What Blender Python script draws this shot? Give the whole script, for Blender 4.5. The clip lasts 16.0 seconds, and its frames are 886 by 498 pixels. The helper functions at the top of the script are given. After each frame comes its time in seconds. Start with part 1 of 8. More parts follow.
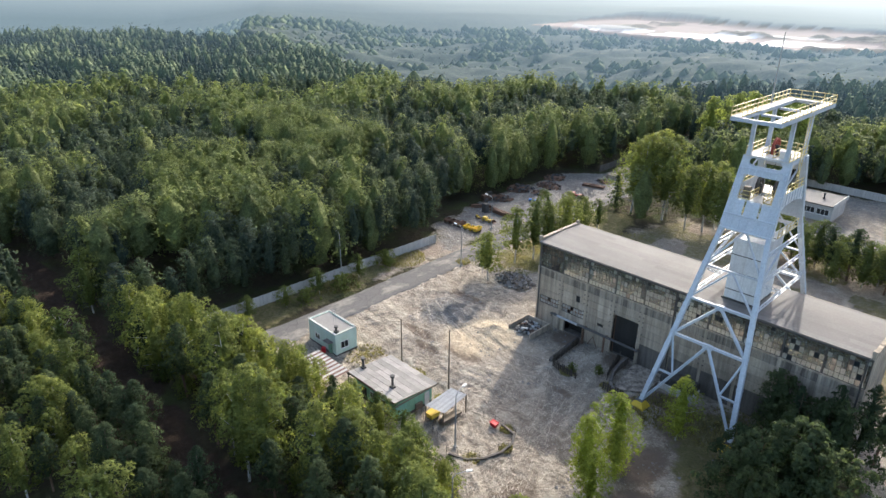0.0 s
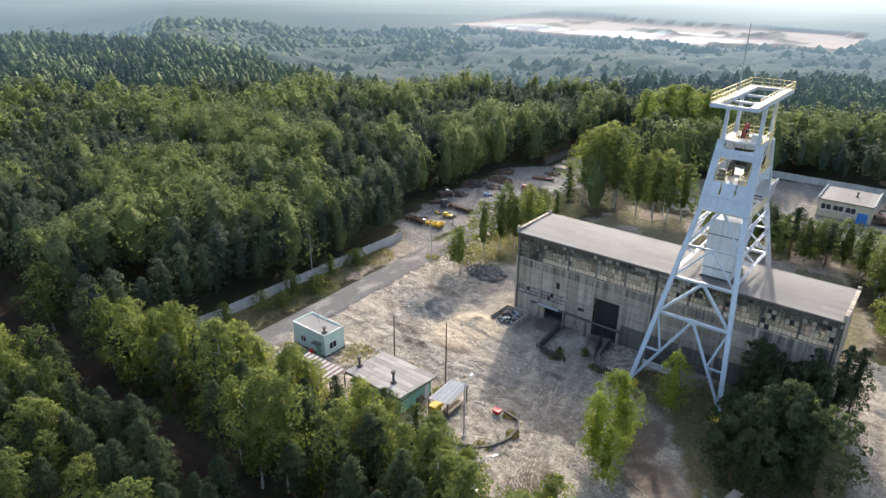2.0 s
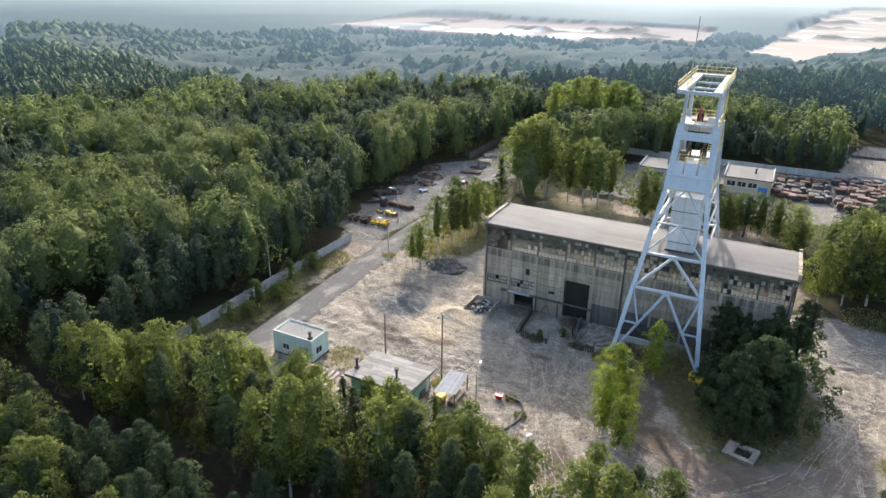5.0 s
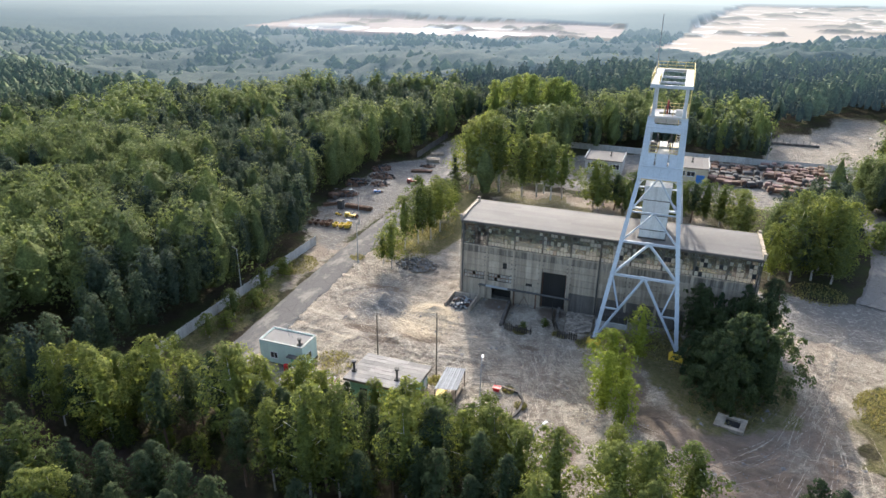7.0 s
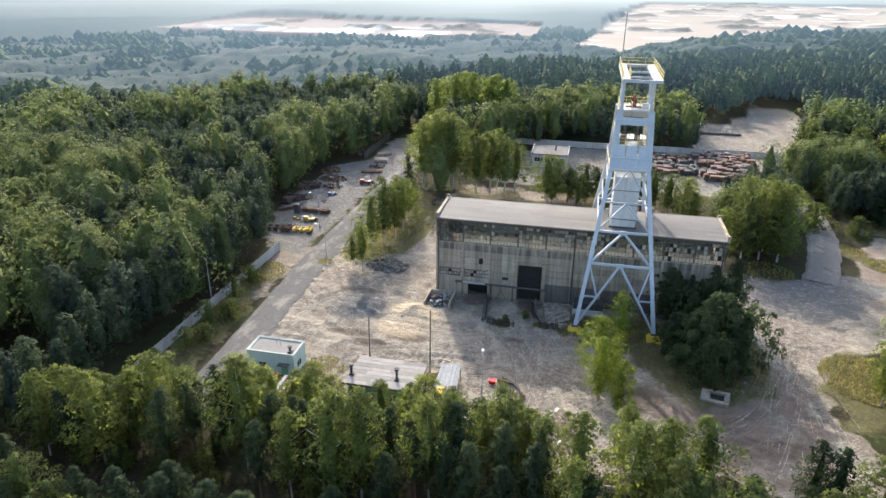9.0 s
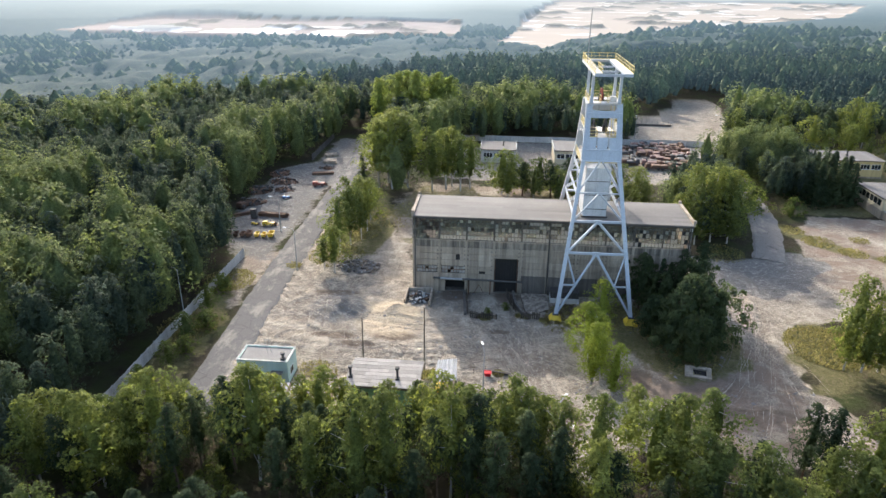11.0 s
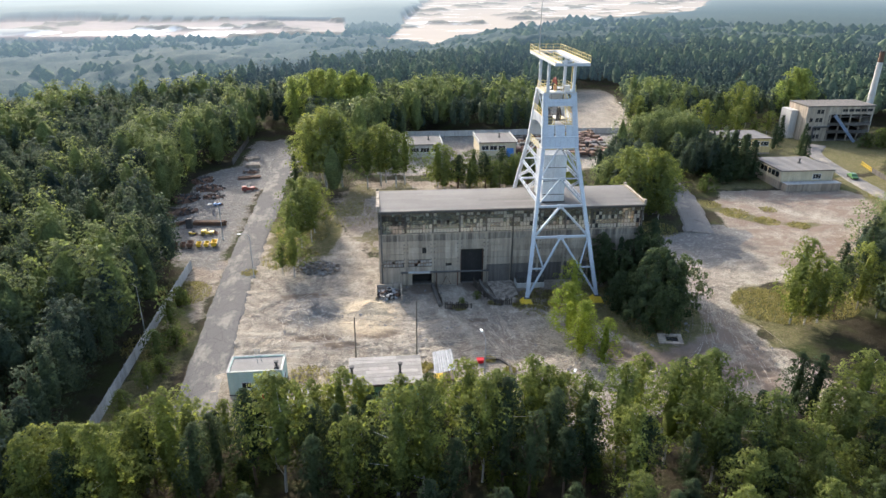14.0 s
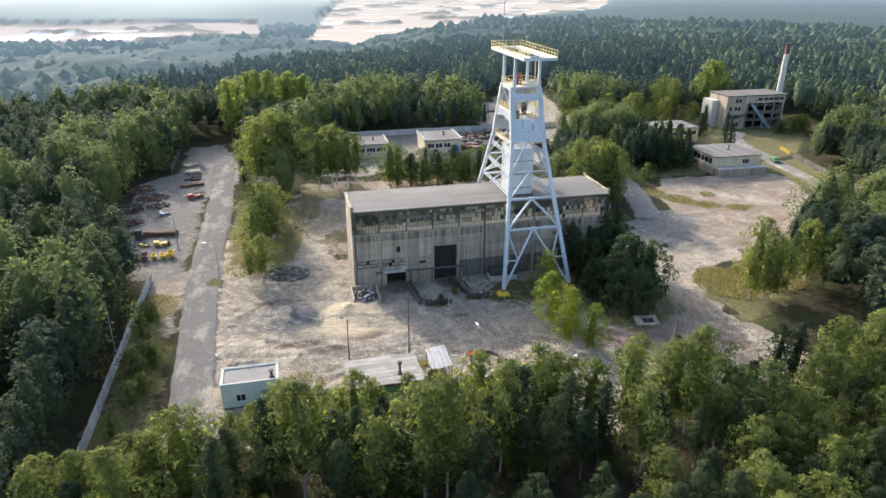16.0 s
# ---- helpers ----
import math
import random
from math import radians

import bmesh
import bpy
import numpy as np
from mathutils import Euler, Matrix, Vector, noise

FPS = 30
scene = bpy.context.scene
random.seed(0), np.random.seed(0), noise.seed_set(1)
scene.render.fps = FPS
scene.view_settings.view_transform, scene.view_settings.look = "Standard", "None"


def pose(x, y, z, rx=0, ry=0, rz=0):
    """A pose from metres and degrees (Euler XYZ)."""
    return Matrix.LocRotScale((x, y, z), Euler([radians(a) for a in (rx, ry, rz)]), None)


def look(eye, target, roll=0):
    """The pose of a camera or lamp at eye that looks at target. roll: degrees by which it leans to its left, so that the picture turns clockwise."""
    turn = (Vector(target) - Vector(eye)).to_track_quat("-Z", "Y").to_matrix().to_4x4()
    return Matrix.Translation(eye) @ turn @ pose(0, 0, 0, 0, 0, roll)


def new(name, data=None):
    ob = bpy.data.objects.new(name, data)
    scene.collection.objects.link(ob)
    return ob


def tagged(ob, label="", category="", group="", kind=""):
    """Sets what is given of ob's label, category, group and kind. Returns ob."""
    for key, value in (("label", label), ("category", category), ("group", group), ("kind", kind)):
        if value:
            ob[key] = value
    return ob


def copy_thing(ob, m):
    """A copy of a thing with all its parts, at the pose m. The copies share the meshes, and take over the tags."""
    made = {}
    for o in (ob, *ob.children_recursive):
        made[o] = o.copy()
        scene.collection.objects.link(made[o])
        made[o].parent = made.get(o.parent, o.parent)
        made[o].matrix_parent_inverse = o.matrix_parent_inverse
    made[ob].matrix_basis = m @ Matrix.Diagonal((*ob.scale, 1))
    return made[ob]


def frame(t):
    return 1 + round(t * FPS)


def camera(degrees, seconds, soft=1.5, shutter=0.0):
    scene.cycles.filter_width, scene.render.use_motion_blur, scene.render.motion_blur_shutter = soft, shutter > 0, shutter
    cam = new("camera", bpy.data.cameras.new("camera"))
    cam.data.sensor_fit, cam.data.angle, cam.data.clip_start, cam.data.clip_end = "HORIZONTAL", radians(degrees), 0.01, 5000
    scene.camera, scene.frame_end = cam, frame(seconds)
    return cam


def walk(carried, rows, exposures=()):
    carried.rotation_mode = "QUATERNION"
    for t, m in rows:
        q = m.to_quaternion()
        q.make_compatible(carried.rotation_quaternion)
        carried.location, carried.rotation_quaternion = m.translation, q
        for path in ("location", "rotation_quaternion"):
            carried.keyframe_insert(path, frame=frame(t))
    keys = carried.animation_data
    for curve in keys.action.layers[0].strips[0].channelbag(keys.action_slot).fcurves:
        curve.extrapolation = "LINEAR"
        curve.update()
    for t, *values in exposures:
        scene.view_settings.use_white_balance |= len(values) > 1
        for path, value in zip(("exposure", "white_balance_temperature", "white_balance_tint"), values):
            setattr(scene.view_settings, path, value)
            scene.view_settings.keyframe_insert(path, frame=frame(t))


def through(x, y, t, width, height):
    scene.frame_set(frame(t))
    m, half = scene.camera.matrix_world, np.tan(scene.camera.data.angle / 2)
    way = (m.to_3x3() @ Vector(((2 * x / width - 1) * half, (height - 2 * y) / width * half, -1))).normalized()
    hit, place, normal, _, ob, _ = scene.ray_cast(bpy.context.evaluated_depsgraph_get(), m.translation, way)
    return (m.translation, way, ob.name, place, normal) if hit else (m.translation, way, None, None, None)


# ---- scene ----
# ---- camera: a drone circling the yard at constant height and tilt ----
cam = camera(68.1, 16.0, soft=1.5)
ROWS = [
    (0.0, 61.527, -83.365, 57.426, 66.648, -0.461, 45.788),
    (0.5, 59.934, -85.356, 57.223, 66.688, -0.482, 43.868),
    (1.0, 58.275, -87.301, 57.033, 66.721, -0.498, 41.987),
    (1.5, 56.551, -89.190, 56.861, 66.750, -0.511, 40.133),
    (2.0, 54.763, -91.019, 56.708, 66.774, -0.523, 38.295),
    (2.5, 52.913, -92.782, 56.577, 66.794, -0.532, 36.466),
    (3.0, 51.002, -94.475, 56.468, 66.812, -0.540, 34.638),
    (3.5, 49.034, -96.095, 56.381, 66.826, -0.546, 32.808),
    (4.0, 47.012, -97.638, 56.315, 66.839, -0.552, 30.971),
    (4.5, 44.937, -99.103, 56.268, 66.850, -0.557, 29.127),
    (5.0, 42.815, -100.489, 56.239, 66.860, -0.561, 27.274),
    (5.5, 40.648, -101.794, 56.224, 66.868, -0.564, 25.412),
    (6.0, 38.441, -103.019, 56.222, 66.874, -0.566, 23.544),
    (6.5, 36.197, -104.164, 56.228, 66.879, -0.567, 21.671),
    (7.0, 33.919, -105.229, 56.239, 66.882, -0.566, 19.795),
    (7.5, 31.613, -106.213, 56.251, 66.884, -0.563, 17.918),
    (8.0, 29.280, -107.119, 56.262, 66.884, -0.559, 16.045),
    (8.5, 26.925, -107.947, 56.268, 66.882, -0.553, 14.176),
    (9.0, 24.551, -108.697, 56.266, 66.878, -0.545, 12.315),
    (9.5, 22.160, -109.369, 56.252, 66.872, -0.534, 10.464),
    (10.0, 19.756, -109.965, 56.225, 66.864, -0.522, 8.625),
    (10.5, 17.340, -110.483, 56.183, 66.855, -0.508, 6.797),
    (11.0, 14.914, -110.924, 56.124, 66.845, -0.492, 4.982),
    (11.5, 12.479, -111.287, 56.048, 66.833, -0.474, 3.177),
    (12.0, 10.036, -111.569, 55.954, 66.821, -0.455, 1.381),
    (12.5, 7.585, -111.770, 55.845, 66.810, -0.434, -0.412),
    (13.0, 5.125, -111.885, 55.721, 66.799, -0.412, -2.205),
    (13.5, 2.654, -111.912, 55.586, 66.791, -0.390, -4.008),
    (14.0, 0.170, -111.847, 55.445, 66.787, -0.367, -5.828),
    (14.5, -2.330, -111.683, 55.303, 66.787, -0.344, -7.678),
    (15.0, -4.850, -111.414, 55.166, 66.795, -0.321, -9.572),
    (15.5, -7.396, -111.032, 55.044, 66.812, -0.299, -11.525),
    (16.0, -9.973, -110.529, 54.946, 66.841, -0.277, -13.557),
]
walk(cam, [(t, pose(x, y, z, rx, ry, rz)) for t, x, y, z, rx, ry, rz in ROWS])

# ---- world, sun, exposure ----
SUN_ELEV, SUN_AZ = radians(28.0), math.atan2(-0.385, 0.923)   # the sun stands behind the hall, a little to the west
world = bpy.data.worlds.new("world")
scene.world = world
world.use_nodes = True
wn = world.node_tree
sky = wn.nodes.new("ShaderNodeTexSky")
sky.sky_type, sky.sun_disc = "NISHITA", False
sky.sun_elevation, sky.sun_rotation = SUN_ELEV, SUN_AZ
sky.air_density, sky.dust_density, sky.ozone_density = 1.0, 2.9, 1.0
wn.links.new(sky.outputs[0], wn.nodes["Background"].inputs[0])
wn.nodes["Background"].inputs[1].default_value = 0.315
sun_data = bpy.data.lights.new("sun", "SUN")
sun_data.energy, sun_data.angle, sun_data.color = 4.35, radians(0.6), (1.0, 0.955, 0.885)
sun_way = Vector((-0.385 * math.cos(SUN_ELEV), 0.923 * math.cos(SUN_ELEV), math.sin(SUN_ELEV)))
sun = new("sun", sun_data)
sun.matrix_world = look(sun_way * 300, (0, 0, 0))
scene.view_settings.exposure = 0.62

rng = np.random.default_rng(7)


# ---- materials ----
class Mat:
    """A node material with a Principled shader and short ways to wire noise, ramps and mixes."""

    def __init__(self, name, rough=0.8, metal=0.0, spec=0.3):
        self.mat = bpy.data.materials.new(name)
        self.mat.use_nodes = True
        self.t = self.mat.node_tree
        self.b = self.t.nodes["Principled BSDF"]
        self.b.inputs["Roughness"].default_value = rough
        self.b.inputs["Metallic"].default_value = metal
        self.b.inputs["Specular IOR Level"].default_value = spec

    def node(self, kind, **sets):
        n = self.t.nodes.new(kind)
        for k, v in sets.items():
            n.inputs[k.replace("_", " ")].default_value = v
        return n

    def link(self, a, b):
        self.t.links.new(a, b)

    def coords(self, scale=(1, 1, 1), world=True):
        m = self.node("ShaderNodeMapping")
        m.inputs["Scale"].default_value = scale
        if world:
            self.link(self.t.nodes.new("ShaderNodeNewGeometry").outputs["Position"], m.inputs[0])
        else:
            self.link(self.t.nodes.new("ShaderNodeTexCoord").outputs["Object"], m.inputs[0])
        return m.outputs[0]

    def noise(self, scale, detail=4, rough=0.6, stretch=(1, 1, 1), world=True, distort=0.0):
        n = self.node("ShaderNodeTexNoise", Scale=scale, Detail=detail, Roughness=rough, Distortion=distort)
        self.link(self.coords(stretch, world), n.inputs["Vector"])
        return n.outputs["Fac"]

    def ramp(self, fac, *stops):
        r = self.node("ShaderNodeValToRGB")
        e = r.color_ramp.elements
        while len(e) < len(stops):
            e.new(0.5)
        for el, (p, c) in zip(e, stops):
            el.position = p
            el.color = (*c, 1) if isinstance(c, tuple) else (c, c, c, 1)
        self.link(fac, r.inputs[0])
        return r.outputs[0]

    def mix(self, fac, a, b, mode="MIX"):
        m = self.t.nodes.new("ShaderNodeMix")
        m.data_type, m.blend_type = "RGBA", mode
        for socket, v in ((m.inputs[0], fac), (m.inputs[6], a), (m.inputs[7], b)):
            if isinstance(v, (int, float)):
                socket.default_value = v
            elif isinstance(v, tuple):
                socket.default_value = (*v, 1)
            else:
                self.link(v, socket)
        return m.outputs[2]

    def math(self, op, a, b=0.0, clamp=False):
        m = self.t.nodes.new("ShaderNodeMath")
        m.operation, m.use_clamp = op, clamp
        for socket, v in ((m.inputs[0], a), (m.inputs[1], b)):
            if isinstance(v, (int, float)):
                socket.default_value = v
            else:
                self.link(v, socket)
        return m.outputs[0]

    def attr(self, name):
        n = self.t.nodes.new("ShaderNodeAttribute")
        n.attribute_name = name
        return n

    def random(self):
        return self.t.nodes.new("ShaderNodeObjectInfo").outputs["Random"]

    def colour(self, c):
        if isinstance(c, tuple):
            self.b.inputs["Base Color"].default_value = (*c, 1)
        else:
            self.link(c, self.b.inputs["Base Color"])
        return self

    def bump(self, fac, strength=0.4, dist=0.05):
        n = self.node("ShaderNodeBump", Strength=strength, Distance=dist)
        self.link(fac, n.inputs["Height"])
        self.link(n.outputs[0], self.b.inputs["Normal"])
        return self


def worn(name, base, dark, rough=0.8, scale=0.6, fine=9.0, streak=0.0, metal=0.0, spec=0.3, vary=0.12, rust=None, rust_at=0.66):
    """A weathered surface: base colour, stains at two scales, optional run-down streaks and rust, varied from object to object."""
    m = Mat(name, rough, metal, spec)
    big = m.ramp(m.noise(scale, 5, 0.65), (0.3, 0.0), (0.72, 1.0))
    col = m.mix(big, dark, base)
    fine_n = m.noise(fine, 4, 0.7)
    col = m.mix(0.45, col, m.ramp(fine_n, (0.3, tuple(v * 0.6 for v in base)), (0.7, tuple(min(1, v * 1.25) for v in base))))
    if streak:
        s = m.ramp(m.noise(1.0, 5, 0.7, stretch=(1.1, 1.1, 0.06)), (0.38, 1.0), (0.60, 0.0))
        col = m.mix(m.math("MULTIPLY", m.math("SUBTRACT", 1.0, s), streak), col, tuple(v * 0.35 for v in dark))
    if rust:
        r = m.ramp(m.noise(1.7, 6, 0.7), (rust_at, 0.0), (rust_at + 0.08, 1.0))
        col = m.mix(r, col, rust)
    if vary:
        v = m.math("ADD", 1.0 - vary, m.math("MULTIPLY", m.random(), 2 * vary))
        col = m.mix(1.0, col, v, "MULTIPLY")
    m.colour(col)
    m.bump(fine_n, 0.35, 0.03)
    return m.mat


concrete = worn("weathered_concrete", (0.47, 0.388, 0.298), (0.24, 0.195, 0.148), 0.9, 0.45, 5.0, streak=0.52, vary=0.17)
concrete_stained = worn("stained_concrete", (0.41, 0.345, 0.27), (0.17, 0.145, 0.122), 0.9, 0.5, 5.0, streak=0.85, vary=0.1)
painted_glass = worn("painted_over_glass", (0.34, 0.315, 0.275), (0.20, 0.185, 0.165), 0.5, 1.5, 7.0, vary=0.3)
concrete_dark = worn("dark_concrete", (0.165, 0.145, 0.125), (0.085, 0.076, 0.067), 0.92, 0.5, 5.0, streak=0.5)
concrete_pale = worn("pale_concrete", (0.52, 0.50, 0.46), (0.36, 0.34, 0.31), 0.9, 0.5, 6.0, streak=0.25)
felt = worn("roofing_felt", (0.15, 0.139, 0.128), (0.10, 0.093, 0.086), 0.82, 0.22, 4.0, vary=0.14, spec=0.28)
felt_hut = worn("patched_roofing_felt", (0.27, 0.255, 0.235), (0.16, 0.15, 0.14), 0.9, 0.8, 7.0, vary=0.2, spec=0.1)
steel_paint = worn("pale_blue_steel_paint", (0.46, 0.495, 0.535), (0.34, 0.37, 0.41), 0.5, 0.8, 6.0, spec=0.45, rust=(0.22, 0.11, 0.06), rust_at=0.72, vary=0.06)
white_panel = worn("white_sheet_cladding", (0.66, 0.675, 0.68), (0.48, 0.495, 0.51), 0.5, 0.5, 5.0, streak=0.25, spec=0.4, rust=(0.30, 0.17, 0.10), rust_at=0.76)
deck_plate = worn("pale_deck_plate", (0.66, 0.64, 0.60), (0.44, 0.41, 0.37), 0.7, 1.2, 7.0)
yellow_rail = worn("yellow_rail_paint", (0.66, 0.52, 0.20), (0.48, 0.37, 0.14), 0.55, 1.5, 8.0)
yellow_paint = worn("yellow_paint", (0.68, 0.46, 0.04), (0.42, 0.27, 0.03), 0.55, 1.0, 6.0, rust=(0.20, 0.09, 0.04), rust_at=0.64)
red_paint = worn("faded_red_paint", (0.31, 0.07, 0.048), (0.19, 0.045, 0.032), 0.6, 1.0, 6.0, rust=(0.18, 0.08, 0.04), rust_at=0.62)
faded_brick = worn("faded_brown_red_sheet", (0.20, 0.115, 0.095), (0.13, 0.075, 0.062), 0.7, 1.0, 6.0)
bin_red = worn("bright_red_plastic", (0.62, 0.02, 0.03), (0.48, 0.015, 0.02), 0.4, 2.0, 8.0)
conveyor_blue = worn("faded_blue_gallery_paint", (0.20, 0.25, 0.34), (0.13, 0.16, 0.22), 0.7, 1.0, 6.0)
blue_paint = worn("blue_paint", (0.06, 0.20, 0.48), (0.05, 0.14, 0.33), 0.5, 1.0, 6.0)
rusty = worn("rusty_steel", (0.16, 0.092, 0.06), (0.07, 0.046, 0.035), 0.85, 1.2, 8.0, vary=0.35)
dark_metal = worn("dark_dirty_metal", (0.085, 0.08, 0.075), (0.04, 0.038, 0.036), 0.7, 1.5, 8.0, vary=0.3)
# near-black that stands in for the shade inside openings
black_shade = worn("opening_shade_black", (0.03, 0.028, 0.026), (0.018, 0.017, 0.016), 0.95, 1.0, 6.0)
mint = worn("mint_green_render", (0.68, 0.80, 0.68), (0.54, 0.66, 0.56), 0.85, 0.7, 6.0, streak=0.2)
mint_deep = worn("green_render", (0.30, 0.55, 0.38), (0.21, 0.40, 0.28), 0.85, 0.7, 6.0, streak=0.2)
cream = worn("cream_render", (0.62, 0.53, 0.36), (0.47, 0.40, 0.28), 0.85, 0.5, 5.0, streak=0.25)
ochre = worn("ochre_render", (0.62, 0.47, 0.22), (0.50, 0.37, 0.17), 0.85, 0.5, 5.0, streak=0.2)
timber = worn("weathered_timber", (0.20, 0.16, 0.12), (0.11, 0.09, 0.07), 0.85, 1.2, 8.0, vary=0.25)
timber_dark = worn("rotten_dark_planks", (0.085, 0.07, 0.056), (0.04, 0.034, 0.028), 0.9, 1.2, 8.0, vary=0.4)
timber_pole = worn("tarred_pole_timber", (0.16, 0.125, 0.095), (0.085, 0.07, 0.055), 0.85, 1.2, 8.0)
zinc = worn("corrugated_zinc", (0.40, 0.40, 0.39), (0.26, 0.25, 0.24), 0.75, 1.2, 6.0, spec=0.2, rust=(0.24, 0.13, 0.08), rust_at=0.66)
white_trim = worn("white_trim_paint", (0.78, 0.78, 0.75), (0.62, 0.61, 0.58), 0.6, 1.0, 6.0)
galvanised = worn("galvanised_lamp_steel", (0.34, 0.34, 0.33), (0.24, 0.24, 0.235), 0.6, 1.0, 6.0, spec=0.4)
rubble_mat = worn("broken_concrete_rubble", (0.26, 0.245, 0.225), (0.15, 0.14, 0.13), 0.95, 2.0, 9.0, vary=0.3)
bark_birch = worn("birch_bark", (0.52, 0.50, 0.46), (0.16, 0.14, 0.125), 0.85, 3.0, 9.0)
bark_pine = worn("pine_bark", (0.17, 0.11, 0.075), (0.085, 0.06, 0.045), 0.9, 2.0, 9.0)


def glass_mat(name, tint, rough, clear):
    """Old glazing: part of the light passes, part is caught by the dirt."""
    m = Mat(name, rough, 0.0, 0.5)
    dirt = m.ramp(m.noise(3.0, 5, 0.7), (0.3, tuple(v * 0.55 for v in tint)), (0.75, tint))
    m.colour(dirt)
    tr = m.node("ShaderNodeBsdfTransparent")
    tl = m.node("ShaderNodeBsdfTranslucent")
    m.link(dirt, tl.inputs[0])
    a, b = m.t.nodes.new("ShaderNodeMixShader"), m.t.nodes.new("ShaderNodeMixShader")
    a.inputs[0].default_value = 0.68
    m.link(m.b.outputs[0], a.inputs[1])
    m.link(tl.outputs[0], a.inputs[2])
    b.inputs[0].default_value = clear
    m.link(a.outputs[0], b.inputs[1])
    m.link(tr.outputs[0], b.inputs[2])
    m.link(b.outputs[0], m.t.nodes["Material Output"].inputs[0])
    return m.mat


glass_clear = glass_mat("thin_dirty_glass", (0.46, 0.50, 0.41), 0.2, 0.62)
glass_milky = glass_mat("milky_wired_glass", (0.78, 0.76, 0.68), 0.4, 0.25)
glass_dark = Mat("dark_window_glass", 0.12, 0.0, 0.5).colour((0.02, 0.023, 0.026)).mat


def leaf_mat(name, low, high, through, vary=0.75, share=0.45):
    """Foliage: colour varies from tree to tree and leaf to leaf, and light shines through the leaves."""
    m = Mat(name, 0.7, 0.0, 0.05)
    geo = m.t.nodes.new("ShaderNodeNewGeometry")
    tint = m.math("ADD", m.math("MULTIPLY", m.attr("tint").outputs["Fac"], 1.0), m.math("MULTIPLY", m.random(), vary))
    f = m.math("ADD", m.math("MULTIPLY", geo.outputs["Random Per Island"], 0.16), m.math("MULTIPLY", m.math("ADD", tint, 0.1), 0.88), clamp=True)
    col = m.ramp(f, (0.1, low), (0.95, high))
    patch = m.ramp(m.noise(0.35, 3, 0.6), (0.3, 0.75), (0.7, 1.15))
    col = m.mix(1.0, col, patch, "MULTIPLY")
    sprays = m.noise(2.4, 5, 0.75)
    col = m.mix(1.0, col, m.ramp(sprays, (0.34, 0.58), (0.66, 1.55)), "MULTIPLY")
    m.colour(col)
    m.bump(sprays, 0.8, 0.5)
    tl = m.node("ShaderNodeBsdfTranslucent")
    m.link(m.mix(1.0, col, through, "MULTIPLY"), tl.inputs[0])
    a = m.t.nodes.new("ShaderNodeMixShader")
    a.inputs[0].default_value = share
    m.link(m.b.outputs[0], a.inputs[1])
    m.link(tl.outputs[0], a.inputs[2])
    m.link(a.outputs[0], m.t.nodes["Material Output"].inputs[0])
    return m.mat


leaf_birch = leaf_mat("birch_leaves", (0.062, 0.086, 0.034), (0.195, 0.216, 0.062), (1.8, 1.8, 1.0), 0.75, 0.42)
leaf_pine = leaf_mat("pine_needles", (0.036, 0.054, 0.030), (0.078, 0.100, 0.046), (1.6, 1.65, 1.2), 0.75, 0.35)
leaf_willow = leaf_mat("willow_leaves", (0.045, 0.066, 0.036), (0.095, 0.12, 0.056), (1.9, 1.9, 1.3))
leaf_bright = leaf_mat("sunlit_poplar_leaves", (0.12, 0.155, 0.05), (0.20, 0.225, 0.07), (1.9, 1.95, 1.2))
leaf_young = leaf_mat("young_birch_leaves", (0.15, 0.185, 0.042), (0.225, 0.25, 0.055), (2.0, 2.0, 1.1), 0.75, 0.5)
leaf_wood = leaf_mat("mixed_wood_foliage", (0.035, 0.053, 0.050), (0.142, 0.168, 0.062), (1.6, 1.65, 1.2), 0.0, 0.36)
grass_mat = leaf_mat("dry_grass_blades", (0.12, 0.122, 0.052), (0.235, 0.205, 0.095), (1.6, 1.6, 1.2))


